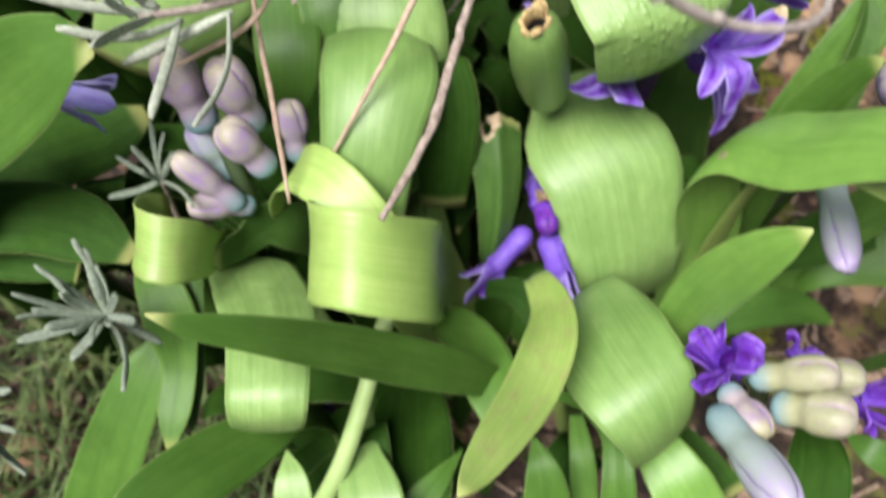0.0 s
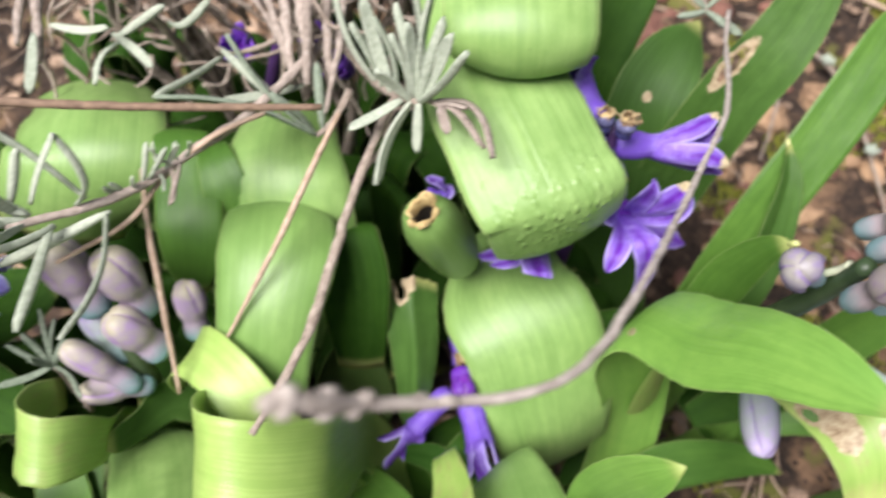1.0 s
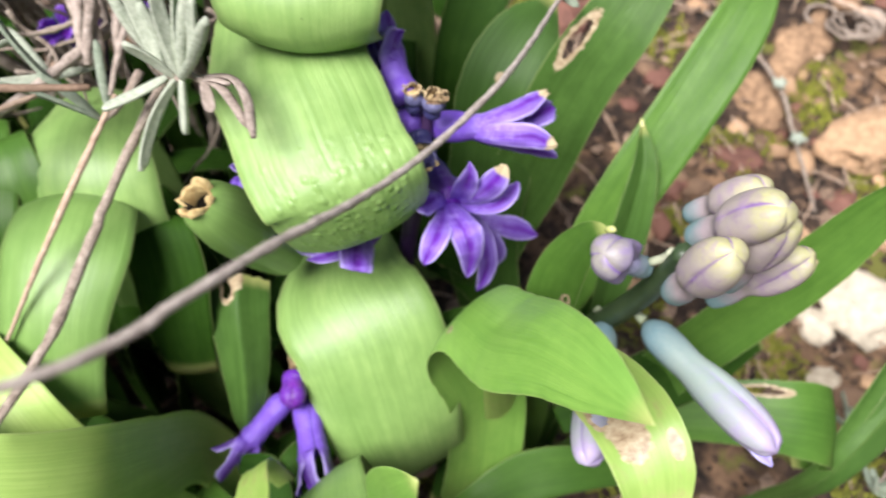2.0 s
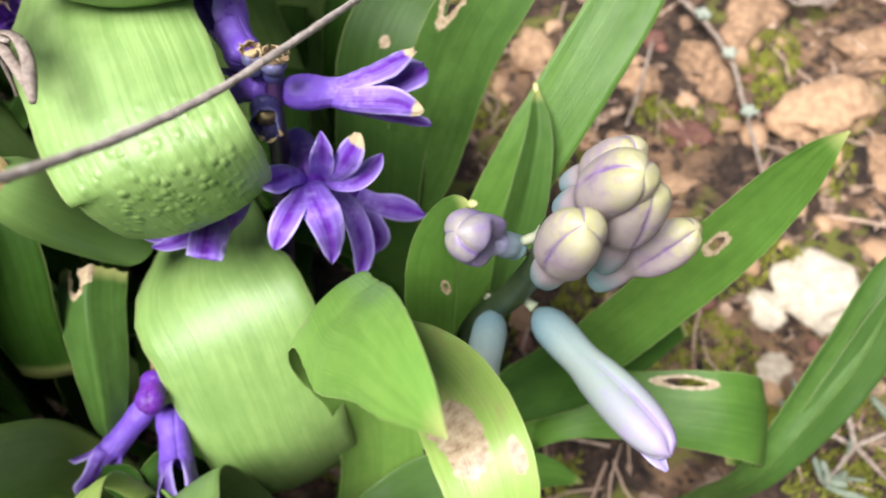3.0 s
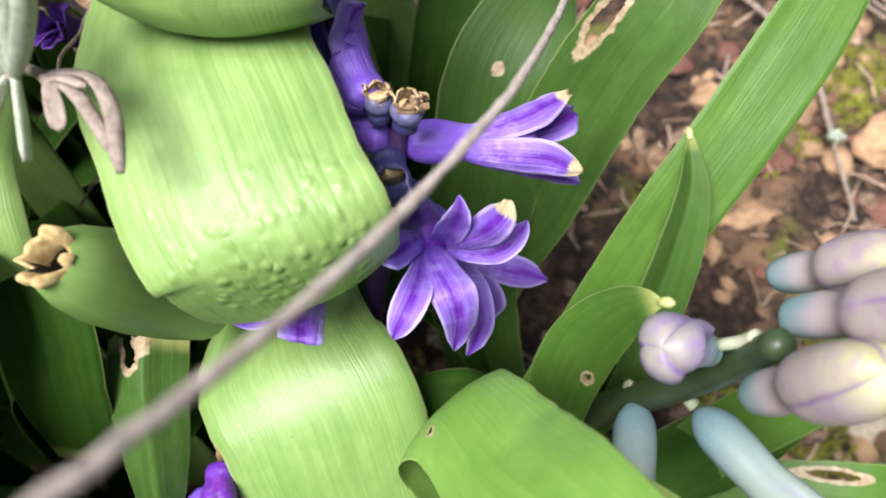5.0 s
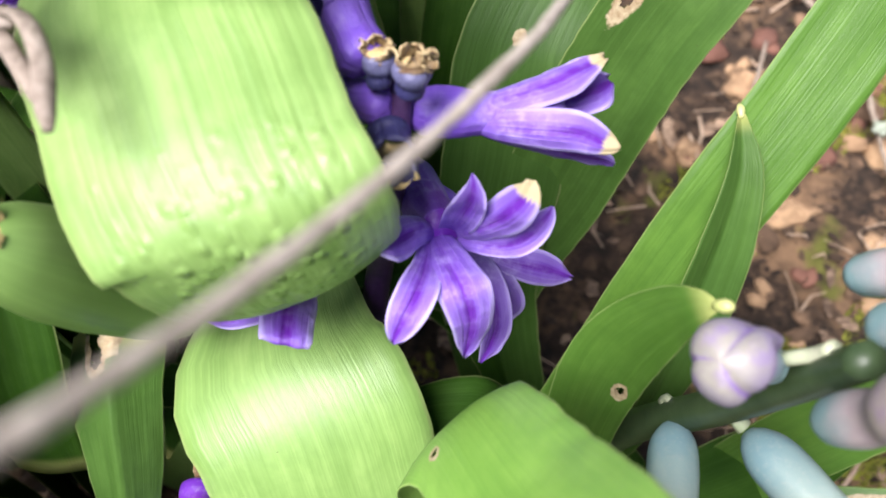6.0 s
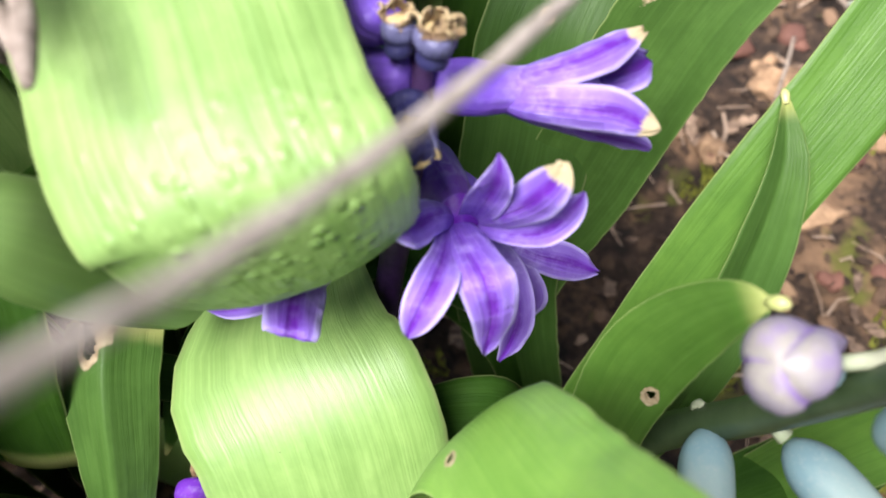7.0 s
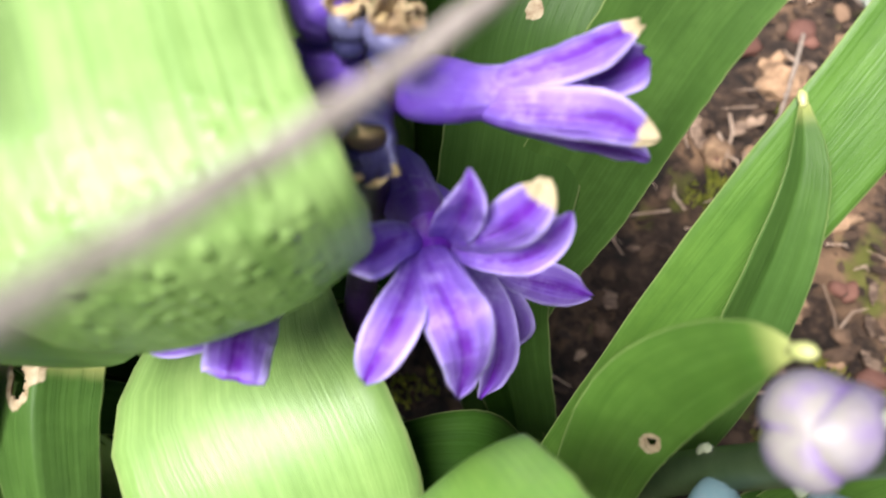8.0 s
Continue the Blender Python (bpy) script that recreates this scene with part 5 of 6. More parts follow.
bud(left, (-46.7, 153.6, 160.5), (-48.4, 163.1, 179.1), 4.8, mat=BUD_SOFT)
bud(left, (-67.8, 146.8, 158.9), (-77.9, 156.5, 175.3), 4.6, mat=BUD_LONG)
floret(left, (-129.1, 169.7, 175.6), (-119.3, 166.8, 176.2), [(-102.8, 152.8, 176, 7), (-100.5, 160.9, 178.4, 8), (-103.1, 168.6, 179.5, 7), (-103, 173.6, 177.8, 6), (-110.1, 156.9, 176.1, 7)], 4, mat=PETAL_PALE)
floret(left, (-156.3, 169.9, 164.2), (-151.4, 167.1, 164.9), [(-140.1, 167.6, 169.8, 8), (-138.7, 162.2, 166.6, 8), (-140.4, 157.7, 165.1, 8)], 4, mat=PETAL_PALE)
floret(left, (-52.9, 117.1, 53.9), (-48.6, 113.4, 57.5), [(-42, 114.8, 66.4, 7), (-43.9, 103.6, 62.2, 7), (-49.8, 106.1, 61.4, 7)], 3.2, mat=PETAL_PURPLE)
# a purple flower deep behind the lavender
cane("stem", [(-47.6, 262.8, 125.7, 3), (-35.7, 255.4, 168.7, 2.6), (-25.8, 254.8, 198.2, 2.2)], STEM_PURPLE, mid)
floret(mid, (-12.8, 265.5, 179.8), (-15.6, 261.2, 186.6), [(-21, 259.1, 192.5, 8), (-17.2, 250.7, 189.2, 8), (-10.9, 252.4, 190.1, 8), (-12.2, 262.7, 192.3, 8)], 3.6, mat=PETAL_PURPLE)
floret(mid, (-7.5, 261.4, 169.6), (-10.5, 257.3, 176.6), [(-16.2, 255.5, 182.7, 8), (-12.3, 247, 179.3, 8), (-5.9, 248.7, 180.3, 8), (-7.2, 259.1, 182.5, 8)], 3.6, mat=PETAL_PURPLE)
floret(mid, (-42.4, 263.5, 176.7), (-44.4, 259.2, 183.6), [(-49.3, 257.3, 189.6, 8), (-45.3, 248.8, 186.2, 8), (-38.9, 250.5, 187.2, 8), (-40.7, 260.8, 189.4, 8)], 3.6, mat=PETAL_PURPLE)
# pale stalk under the curled leaf: stalk of the curled leaf
cane("stalk", [(-15, 112.9, 155.6, 2.6), (-16.5, 105.4, 153.6, 2.7), (-19.7, 98.3, 147.1, 2.8), (-24.3, 84.5, 136.7, 2.9), (-31.4, 67.7, 123.4, 3), (-40.2, 55.9, 108.4, 3.2), (-49.1, 47, 91.6, 3.2)], STEM_LIGHT, front)


# ---- cut stub, torn leaf ----
def cut_stub(plant, mouth, foot, radius):
    """A leaf sheath bitten off: a short hollow green tube with a ragged tan rim."""
    mouth, foot = Vector(mouth), Vector(foot)
    axis, a, b = frame_of(mouth - foot)
    run = (mouth - foot).length
    outer = [(0.0, 0.95), (0.2, 1.08), (0.5, 1.14), (0.72, 1.08), (0.88, 0.9), (0.96, 0.7), (1.0, 0.5)]
    body = part_mesh("leaf_stub", tube_mesh([(*(foot + axis * run * s), radius * k) for s, k in outer], 22, 0.05, False), LEAF, plant, "bitten leaf stub with a dry open rim")
    bm = bmesh.new()
    rings = []
    for s, k in ((0.985, 0.55), (1.03, 0.5), (1.02, 0.38), (0.92, 0.34), (0.6, 0.3)):
        ring = []
        for j in range(22):
            q = 2 * math.pi * j / 22
            rag = 1 + 0.3 * noise.noise((math.cos(q) * 1.9, math.sin(q) * 1.9, s * 0.6)) if 0.95 < s else 1
            ring.append(bm.verts.new(foot + axis * (run * (s + 0.3 * (rag - 1))) + (a * math.cos(q) * 1.12 + b * math.sin(q) * 0.9) * radius * k * rag))
        rings.append(ring)
    for r, t in zip(rings, rings[1:]):
        for j in range(22):
            bm.faces.new((r[j], r[(j + 1) % 22], t[(j + 1) % 22], t[j]))
    bm.faces.new(rings[-1])
    # faces below the rim, inside the stub, get the near-black brown
    for f in bm.faces:
        f.material_index = 1 if f.calc_center_median().dot(axis) < (foot + axis * run * 0.97).dot(axis) else 0
    part("rim", bm, [CUT, STUB_INSIDE], body, "dry tan rim")


cut_stub(mid, (24.2, 166, 208.5), (33, 184, 160), 8.2)


# ---- lavender ----
def needle(parent, root, tip, width, mat, via=None):
    """A narrow felted lavender leaf, rolled at its margins and slightly bowed."""
    root, tip = Vector(root), Vector(tip)
    out = tip - root
    length = out.length
    axis, a, b = frame_of(out)
    turn = random.uniform(0, 6.28)
    bow = (a * math.cos(turn) + b * math.sin(turn)) * length * random.uniform(0.02, 0.1)
    if via is not None:
        bow = (Vector(via) - root.lerp(tip, 0.5))
    rows = [(0.0, 0.35), (0.12, 0.7), (0.4, 0.95), (0.7, 1.0), (0.9, 0.85), (0.97, 0.6), (1.0, 0.25)]
    stations = [(*(root + out * s + bow * math.sin(math.pi * s)), width * 0.86 * k) for s, k in rows]
    side = axis.cross(bow.normalized())
    part_mesh("leaf", ribbon(stations, tuple(side), 14, 7, -0.22, width * 0.36), mat, parent)


def sprig(bush, stem, tips, size=1.0, mat=None, bark=None):
    """A twig with a tuft of needle leaves; each leaf leaves the twig at its nearest point."""
    n = len(stem)
    rows = [(*p, 1.1 * size * (1.25 - 0.5 * k / max(n - 1, 1))) for k, p in enumerate(stem)]
    twig = cane("twig", rows, bark or BARK, bush, rough=0.3, sides=7)
    line, _ = spline(rows, 30)
    for tip in tips:
        gaps = np.linalg.norm(line[:, :3] - np.array(tip), axis=1) + np.linspace(9, 0, 30)
        k = int(np.argmin(gaps))
        needle(twig, line[k, :3], tip, 3.4 * size * random.uniform(0.8, 1.15), mat or FELT)
    return twig


lavender = thing("lavender_bush", (-40, 330, 4), "grey-green felted lavender bush with dry woody twigs", "lavender")
lavender_small = thing("lavender_shoot", (-110, 130, -12), "young silver-grey lavender shoot over the grass", "lavender")
sprig(lavender, [(-14.2, 258.1, 200.1), (5.2, 216.1, 213.5), (17.2, 191.2, 226.6), (23.8, 184.8, 230.5)], [(36.2, 180.4, 251.4), (30.6, 190.4, 253.5), (27.8, 199.3, 254.7), (23.6, 200.3, 253.1), (18.4, 201.3, 249.1), (12.3, 201.5, 244.5), (5.7, 205, 239.8), (17.1, 193.2, 246.1), (13.5, 185.7, 241.1), (12, 169.6, 215.7), (6, 177.5, 228.5), (23.2, 176.8, 220.3), (1, 214.1, 243.6), (32.6, 185.5, 252.5), (21.6, 192.4, 250.2), (9.4, 205.7, 247.4)], 1.15, mat=FELT_LIT) # rosette
husk = sprig(lavender, [(17.2, 191.2, 226.6), (24, 189, 228), (29, 184, 230.5)], [(36, 181, 232), (31, 177, 227)], 1.0, mat=BARK_PALE)
needle(husk, (28, 185.5, 230), (42.4, 168, 228), 4.2, BARK_PALE, via=(38.5, 181.5, 231.5))
needle(husk, (29, 184.5, 230), (40.4, 172.5, 226.5), 3.4, BARK_PALE, via=(34.5, 181, 230.5))
sprig(lavender, [(2.1, 209, 211.3), (-2.7, 200, 207.7), (-7.7, 196.6, 205.5)], [(-46.9, 190.7, 227.9), (-17.6, 196.7, 222.8), (-29.9, 210.2, 232.2), (-6.5, 209.9, 221.7)], 1.0)
sprig(lavender_small, [(-88.6, 142.2, 132.6), (-87.6, 142.6, 156), (-87.1, 142, 166.1)], [(-98.5, 144.6, 174.6), (-87.7, 152.5, 181.6), (-100.6, 134.1, 168.5), (-74.1, 129.8, 170.4), (-84.2, 150.9, 178.3), (-94, 147.5, 176.3), (-80.8, 145.9, 175.3), (-89.4, 139.1, 176)], 0.8)
sprig(lavender_small, [(-111.5, 104.3, 93), (-102.6, 104, 133.4), (-98.7, 101.5, 155.1)], [(-103.9, 115.1, 175.9), (-120.6, 97.2, 163.1), (-119.2, 90.5, 161.5), (-102.1, 84.6, 162.6), (-84.8, 74.7, 166), (-83.7, 96, 148.3), (-111.1, 107.1, 168.9), (-116.3, 99.1, 164.2), (-101.4, 114, 172.9), (-106.5, 101.2, 170), (-98.2, 109.9, 170.5), (-93.4, 104, 164.7), (-108.4, 91.4, 169), (-99.8, 89.3, 170), (-88.3, 89.6, 174.8), (-116.6, 110.8, 168.8), (-123, 103.8, 164.7), (-94.4, 85.9, 170.3), (-85.5, 94.6, 166.1)], 1.0)
sprig(lavender_small, [(-191, 92.9, 75.1), (-155.8, 87.5, 115.9)], [(-129.3, 84.6, 139.6), (-125.5, 72.5, 137.1), (-120.8, 60.8, 134.8), (-137.8, 92.7, 137.4), (-128.2, 63.5, 136.5)], 1.0)
tuft = sprig(lavender, [(-7.1, 226.5, 213.5), (-16.8, 209.6, 214.7), (-26.1, 197.1, 213.9), (-39.4, 182.9, 214.4), (-50.6, 171.5, 214.4), (-59.7, 163.9, 216.7), (-69.6, 157.2, 219.7), (-77.9, 152, 222.4)], [], 1.25, bark=BARK_PALE)
needle(tuft, (-73.3, 155.3, 220.9), (-100.2, 146.8, 234.8), 4.0, FELT_LIT, via=(-86.6, 149.4, 227.9))
needle(tuft, (-73.3, 156.5, 221.6), (-99, 155.6, 238.1), 3.8, FELT_LIT, via=(-85.7, 156.2, 231.2))
needle(tuft, (-74, 157.1, 222), (-88.8, 160.3, 238.6), 3.4, FELT_LIT, via=(-81.7, 157.7, 229.7))
needle(tuft, (-62.1, 163.7, 219), (-91.9, 172.4, 244.1), 3.4, FELT_LIT, via=(-77.4, 171.4, 232.6))
needle(tuft, (-76.2, 156.4, 221.7), (-78.5, 152.7, 238.3), 3.6, FELT_LIT, via=(-77.7, 154.5, 231.1))
needle(tuft, (-68.1, 155.4, 218.5), (-93.1, 141.8, 229.1), 4.0, FELT_LIT, via=(-79.1, 144.7, 222.4))
needle(tuft, (-56.7, 162, 215.5), (-86.2, 150, 208.1), 3.8, FELT_LIT, via=(-70.9, 154.3, 213))
needle(tuft, (-74.3, 154, 221.2), (-79.6, 129.7, 235.4), 3.2, FELT_LIT, via=(-78.3, 141.4, 228.6))
needle(tuft, (-78.4, 158.2, 222.8), (-71.5, 163.9, 238.3), 3.0, FELT_LIT)
needle(tuft, (-73.3, 158.9, 223.2), (-61.7, 165.5, 241.6), 3.4, FELT_LIT, via=(-68.4, 162, 232.3))
needle(tuft, (-63.7, 161.1, 219.7), (-62, 166.1, 240.8), 3.2, FELT_LIT, via=(-58.6, 163.1, 228.1))
needle(tuft, (-68.9, 155.7, 218.7), (-73.7, 129.1, 211.1), 4.0, FELT_LIT, via=(-70.3, 143.2, 215.4))
needle(tuft, (-57.9, 161.8, 215.3), (-63.2, 127.6, 210), 3.6, FELT_LIT, via=(-57.1, 143.9, 210.9))
needle(tuft, (-79.3, 152, 222.4), (-92.6, 154.8, 237.5), 3.4, FELT_LIT, via=(-85.3, 156.1, 232.3))
needle(tuft, (-77.9, 152.6, 222.8), (-80.7, 144.9, 235.7), 3.0, FELT_LIT)
needle(tuft, (-50.6, 171.9, 214.6), (-46.6, 175.8, 226.6), 1.9, FELT_LIT)
needle(tuft, (-49.1, 172.6, 215.1), (-41.4, 174.6, 225.8), 1.9, FELT_LIT)
needle(tuft, (-46, 174.6, 216.3), (-45.1, 175.8, 226.6), 1.9, FELT_LIT)
needle(tuft, (-44.5, 175.3, 216.7), (-38.4, 175.3, 226.2), 1.9, FELT_LIT)
needle(tuft, (-42.9, 175.9, 217.1), (-45.9, 174.6, 225.8), 1.9, FELT_LIT)
needle(tuft, (-55.2, 169.9, 213.4), (-56.2, 166.9, 221), 1.9, FELT_LIT)
needle(tuft, (-52.9, 170.6, 213.8), (-50.3, 168.3, 221.8), 1.9, FELT_LIT)
needle(tuft, (-41.4, 177.2, 217.9), (-39.2, 175.9, 226.6), 1.9, FELT_LIT)
needle(tuft, (-39.1, 177.9, 218.4), (-35.5, 176, 226.6), 1.9, FELT_LIT)
needle(tuft, (-42.9, 175.3, 216.7), (-39.8, 162.8, 218.1), 1.9, BARK_PALE)
needle(tuft, (-40.6, 176.6, 217.5), (-40.5, 162.2, 217.7), 1.9, BARK_PALE)
needle(tuft, (-57.5, 169.3, 213), (-57.7, 166, 220.5), 1.9, FELT_LIT)
needle(tuft, (-46, 173.9, 215.9), (-42, 165.3, 219.7), 1.9, FELT_LIT)
hanging = sprig(lavender, [(-11.9, 247.6, 208.7), (-27.1, 233.8, 207), (-38, 227, 209.9), (-39.4, 225.4, 213.7)], [], 0.8)
needle(hanging, (-38.9, 226.3, 209.4), (-51.5, 198.6, 220), 3.4, FELT_LIT)
needle(hanging, (-39.2, 226.9, 212.3), (-19.9, 203.5, 215.3), 3.4, FELT_LIT)
needle(hanging, (-12.4, 214.7, 208.2), (-33.4, 199, 217.4), 3.4, FELT_LIT)
needle(hanging, (-88.1, 217.8, 226.7), (-84.2, 196.5, 224.2), 3.4, FELT_LIT)
needle(hanging, (-85.2, 223, 225.3), (-64.3, 214.5, 231.1), 3.4, FELT_LIT)
needle(hanging, (-67.9, 222.6, 222.1), (-52.5, 207.1, 223.4), 3.4, FELT_LIT)
needle(hanging, (-66.2, 220.5, 220.7), (-68.8, 202.8, 220.9), 3.4, FELT_LIT, via=(-69.4, 211.8, 222.2))
needle(hanging, (-67, 221.2, 221.2), (-49.9, 223.1, 231.7), 3.4, FELT_LIT)
needle(hanging, (-51.9, 227, 222.3), (-36.9, 224.5, 232.3), 3.4, FELT_LIT, via=(-44.8, 221.6, 225.7))
random.seed(11)
for k in range(34):
    x, y = random.uniform(-135, 34), random.uniform(262, 320)
    z = 208 + 0.45 * (y - 212) + random.uniform(-26, 8) - 0.12 * max(0, x)
    start = (x * 0.7 + random.uniform(-30, 30), y + random.uniform(20, 70), z - random.uniform(70, 120))
    mid_point = (x * 0.9 + random.uniform(-10, 10), y + random.uniform(5, 25), z - random.uniform(25, 45))
    spin, tips = random.uniform(0, 6.28), []
    for j in range(random.randint(7, 12)):
        a = spin + j * 2.4
        reach = random.uniform(12, 24)
        tips.append((x + reach * math.cos(a), y + reach * 0.7 * math.sin(a) - 3, z + 0.5 * reach * math.sin(a) + random.uniform(-6, 12)))
    sprig(lavender, [start, mid_point, (x, y, z)], tips, 1.0)
for k in range(110):
    # bare, kinked dead shoots between the leafy ones
    x, y = random.uniform(-120, 30), random.uniform(236, 300)
    z = 198 + 0.4 * (y - 200) + random.uniform(-40, 15)
    rows, p = [], Vector((x, y, z))
    way = Vector((random.uniform(-1, 1), random.uniform(-0.6, 0.6), random.uniform(-0.7, 0.7)))
    for j in range(6):
        rows.append((*p, 0.9 - 0.1 * j))
        p = p + way.normalized() * random.uniform(6, 12)
        way = way + Vector((random.uniform(-0.8, 0.8), random.uniform(-0.8, 0.8), random.uniform(-0.8, 0.8)))
    cane("dead_twig", rows, BARK, lavender, rough=0.5, sides=6)
for k in range(12):
    # woody main stems that carry the bush
    x, y = random.uniform(-110, 20), random.uniform(240, 330)
    cane("branch", [(-40 + random.uniform(-25, 25), 330 + random.uniform(-20, 30), 0, 3.2), ((x - 40) / 2, y + 35, 80, 2.6), (x, y + 20, 160, 2.0), (x + random.uniform(-15, 15), y, 215, 1.3)], BARK, lavender, rough=0.35)


# ---- undergrowth: deep green leaves added low in the clump, shade put into their colour ----
def undergrowth(plant, count, low, high, seed):
    random.seed(seed)
    for k in range(count):
        x, y = random.uniform(low[0], high[0]), random.uniform(low[1], high[1])
        top = random.uniform(60, 125) + 12 * (seed == 15)
        lean = Vector((random.uniform(-1, 1), random.uniform(-1, 0.6), 0)) * random.uniform(25, 60)
        w = random.uniform(14, 22)
        rows = [(x, y, ground_height(x, y) - 3, 8), (x + lean.x * 0.25, y + lean.y * 0.25, top * 0.55, w), (x + lean.x * 0.7, y + lean.y * 0.7, top, w), (x + lean.x * 1.3, y + lean.y * 1.3, top * 0.95, w * 0.7), (x + lean.x * 1.6, y + lean.y * 1.6, top * 0.8, 1)]
        side = Vector((lean.y, -lean.x, 0)).normalized()
        leaf(plant, rows, [tuple(side), tuple(side)], mat=LEAF_SHADED)


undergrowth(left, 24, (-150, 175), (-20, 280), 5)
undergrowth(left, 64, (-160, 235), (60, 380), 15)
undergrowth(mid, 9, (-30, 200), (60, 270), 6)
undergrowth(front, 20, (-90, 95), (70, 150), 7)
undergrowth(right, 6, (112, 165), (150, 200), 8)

# ---- straws and twigs ----
# the long bare twig that sways up close to the camera
long_twig = tagged(cane("bare_twig", [(122.1, 248.2, 205.7, 0.8), (115.5, 228.1, 212.8, 0.72), (97.7, 171.7, 239.2, 0.72), (84.9, 146.4, 248.9, 0.72), (74.3, 125.5, 260.5, 0.72), (63.1, 103.8, 276.3, 0.72), (56.1, 91.3, 283.7, 0.72), (51.9, 85, 286.8, 0.72), (46.6, 79, 291.3, 0.72), (40.8, 75.6, 294, 0.72), (32.9, 73.3, 297.4, 0.72), (23.8, 69.9, 305, 0.8), (20.3, 67.5, 310.7, 1.0), (16.4, 65.9, 314.6, 0.9)], BARK_TWIG, rough=0.3), "long thin bare grey lavender twig", "twig")
sprig(long_twig, [(115.1, 265.7, 205.7), (114.8, 248.1, 205.9)], [(124, 237.1, 205.5), (104.5, 243.4, 207.8), (119.2, 239.2, 207), (108.4, 254.2, 210.2), (122.2, 254.3, 209.8)], 0.8)
cane("calyx", [(33.7, 73.3, 297.4, 0.33), (32.7, 73.1, 298.2, 0.81), (31.8, 72.8, 299, 0.33)], BARK_TWIG, long_twig, "dry pale calyx", rough=0.3, step=0.5)
cane("calyx", [(30.4, 72.9, 299, 0.28), (29.5, 72.7, 299.8, 0.68), (28.6, 72.4, 300.6, 0.28)], BARK_TWIG, long_twig, "dry pale calyx", rough=0.3, step=0.5)
cane("calyx", [(24.8, 70.7, 304.4, 0.38), (24, 70.4, 305.1, 0.93), (23.1, 70.2, 305.8, 0.38)], BARK_TWIG, long_twig, "dry pale calyx", rough=0.3, step=0.5)
cane("calyx", [(23.8, 69.4, 304.7, 0.40), (22.9, 69, 305.4, 0.99), (22.1, 68.7, 306.1, 0.40)], BARK_TWIG, long_twig, "dry pale calyx", rough=0.3, step=0.5)
cane("calyx", [(22, 69.4, 308.3, 0.42), (21.1, 69.2, 309.1, 1.05), (20.3, 69, 309.9, 0.42)], BARK_TWIG, long_twig, "dry pale calyx", rough=0.3, step=0.5)
cane("calyx", [(21.5, 67.9, 308, 0.42), (20.6, 67.5, 308.6, 1.05), (19.8, 67.2, 309.3, 0.42)], BARK_TWIG, long_twig, "dry pale calyx", rough=0.3, step=0.5)
cane("calyx", [(20.3, 67.6, 310.8, 0.50), (19.5, 67.3, 311.5, 1.24), (18.7, 67, 312.2, 0.50)], BARK_TWIG, long_twig, "dry pale calyx", rough=0.3, step=0.5)
cane("calyx", [(19, 67.6, 312.7, 0.45), (18.2, 67.3, 313.4, 1.12), (17.4, 67, 314.1, 0.45)], BARK_TWIG, long_twig, "dry pale calyx", rough=0.3, step=0.5)
cane("calyx", [(18.5, 66, 312.2, 0.45), (17.8, 65.9, 313, 1.12), (17, 65.7, 313.8, 0.45)], BARK_TWIG, long_twig, "dry pale calyx", rough=0.3, step=0.5)
cane("calyx", [(17.2, 66.3, 313.6, 0.47), (16.5, 65.9, 314.3, 1.18), (15.7, 65.5, 314.9, 0.47)], BARK_TWIG, long_twig, "dry pale calyx", rough=0.3, step=0.5)
cane("branch", [(-14.6, 243.6, 222.9, 2.0), (-11.1, 222.1, 220.4, 2.0), (-7.6, 207.5, 212.9, 1.4)], BARK_PALE, lavender, rough=0.45)
cane("branch", [(-10.8, 238.8, 224.5, 1.6), (-10, 219, 223.1, 1.6), (-9.3, 206, 216.7, 1.1)], BARK_PALE, lavender, rough=0.45)
cane("branch", [(-21.1, 248.5, 219.2, 1.5), (-17.6, 227.5, 217, 1.5), (-15.4, 213.3, 209.7, 1.0)], BARK_PALE, lavender, rough=0.45)
cane("branch", [(-6.3, 243.8, 220.5, 1.4), (-5, 222.3, 218, 1.4), (-3, 207.6, 210.4, 1.0)], BARK_PALE, lavender, rough=0.45)
cane("branch", [(-27.9, 250.5, 213.5, 1.2), (-21.6, 232.9, 213.5, 1.2), (-18.3, 221.9, 208.4, 0.8)], BARK_PALE, lavender, rough=0.45)
cane("branch", [(-0.4, 242, 223.9, 1.1), (-1, 217.9, 219.7, 1.1), (-4.8, 200.7, 210.6, 0.8)], BARK_PALE, lavender, rough=0.45)
cane("branch", [(-18.9, 250.2, 217.9, 1.0), (-10.2, 226.2, 213.5, 1.0), (-2.2, 209.1, 204.2, 0.7)], BARK_PALE, lavender, rough=0.45)
cane("branch", [(-33.9, 253.6, 213.3, 1.0), (-21.4, 231.5, 210.1, 1.0), (-13.6, 216.2, 202, 0.7)], BARK_PALE, lavender, rough=0.45)
cane("branch", [(-95.3, 241.6, 226, 1.6), (-89.2, 223.7, 225.8, 1.6), (-87.6, 212.6, 220.7, 1.1)], BARK_PALE, lavender, rough=0.45)
cane("branch", [(-103.1, 248.2, 221, 1.3), (-98.9, 232.1, 222.1, 1.3), (-98.5, 222.8, 218.2, 0.9)], BARK_PALE, lavender, rough=0.45)
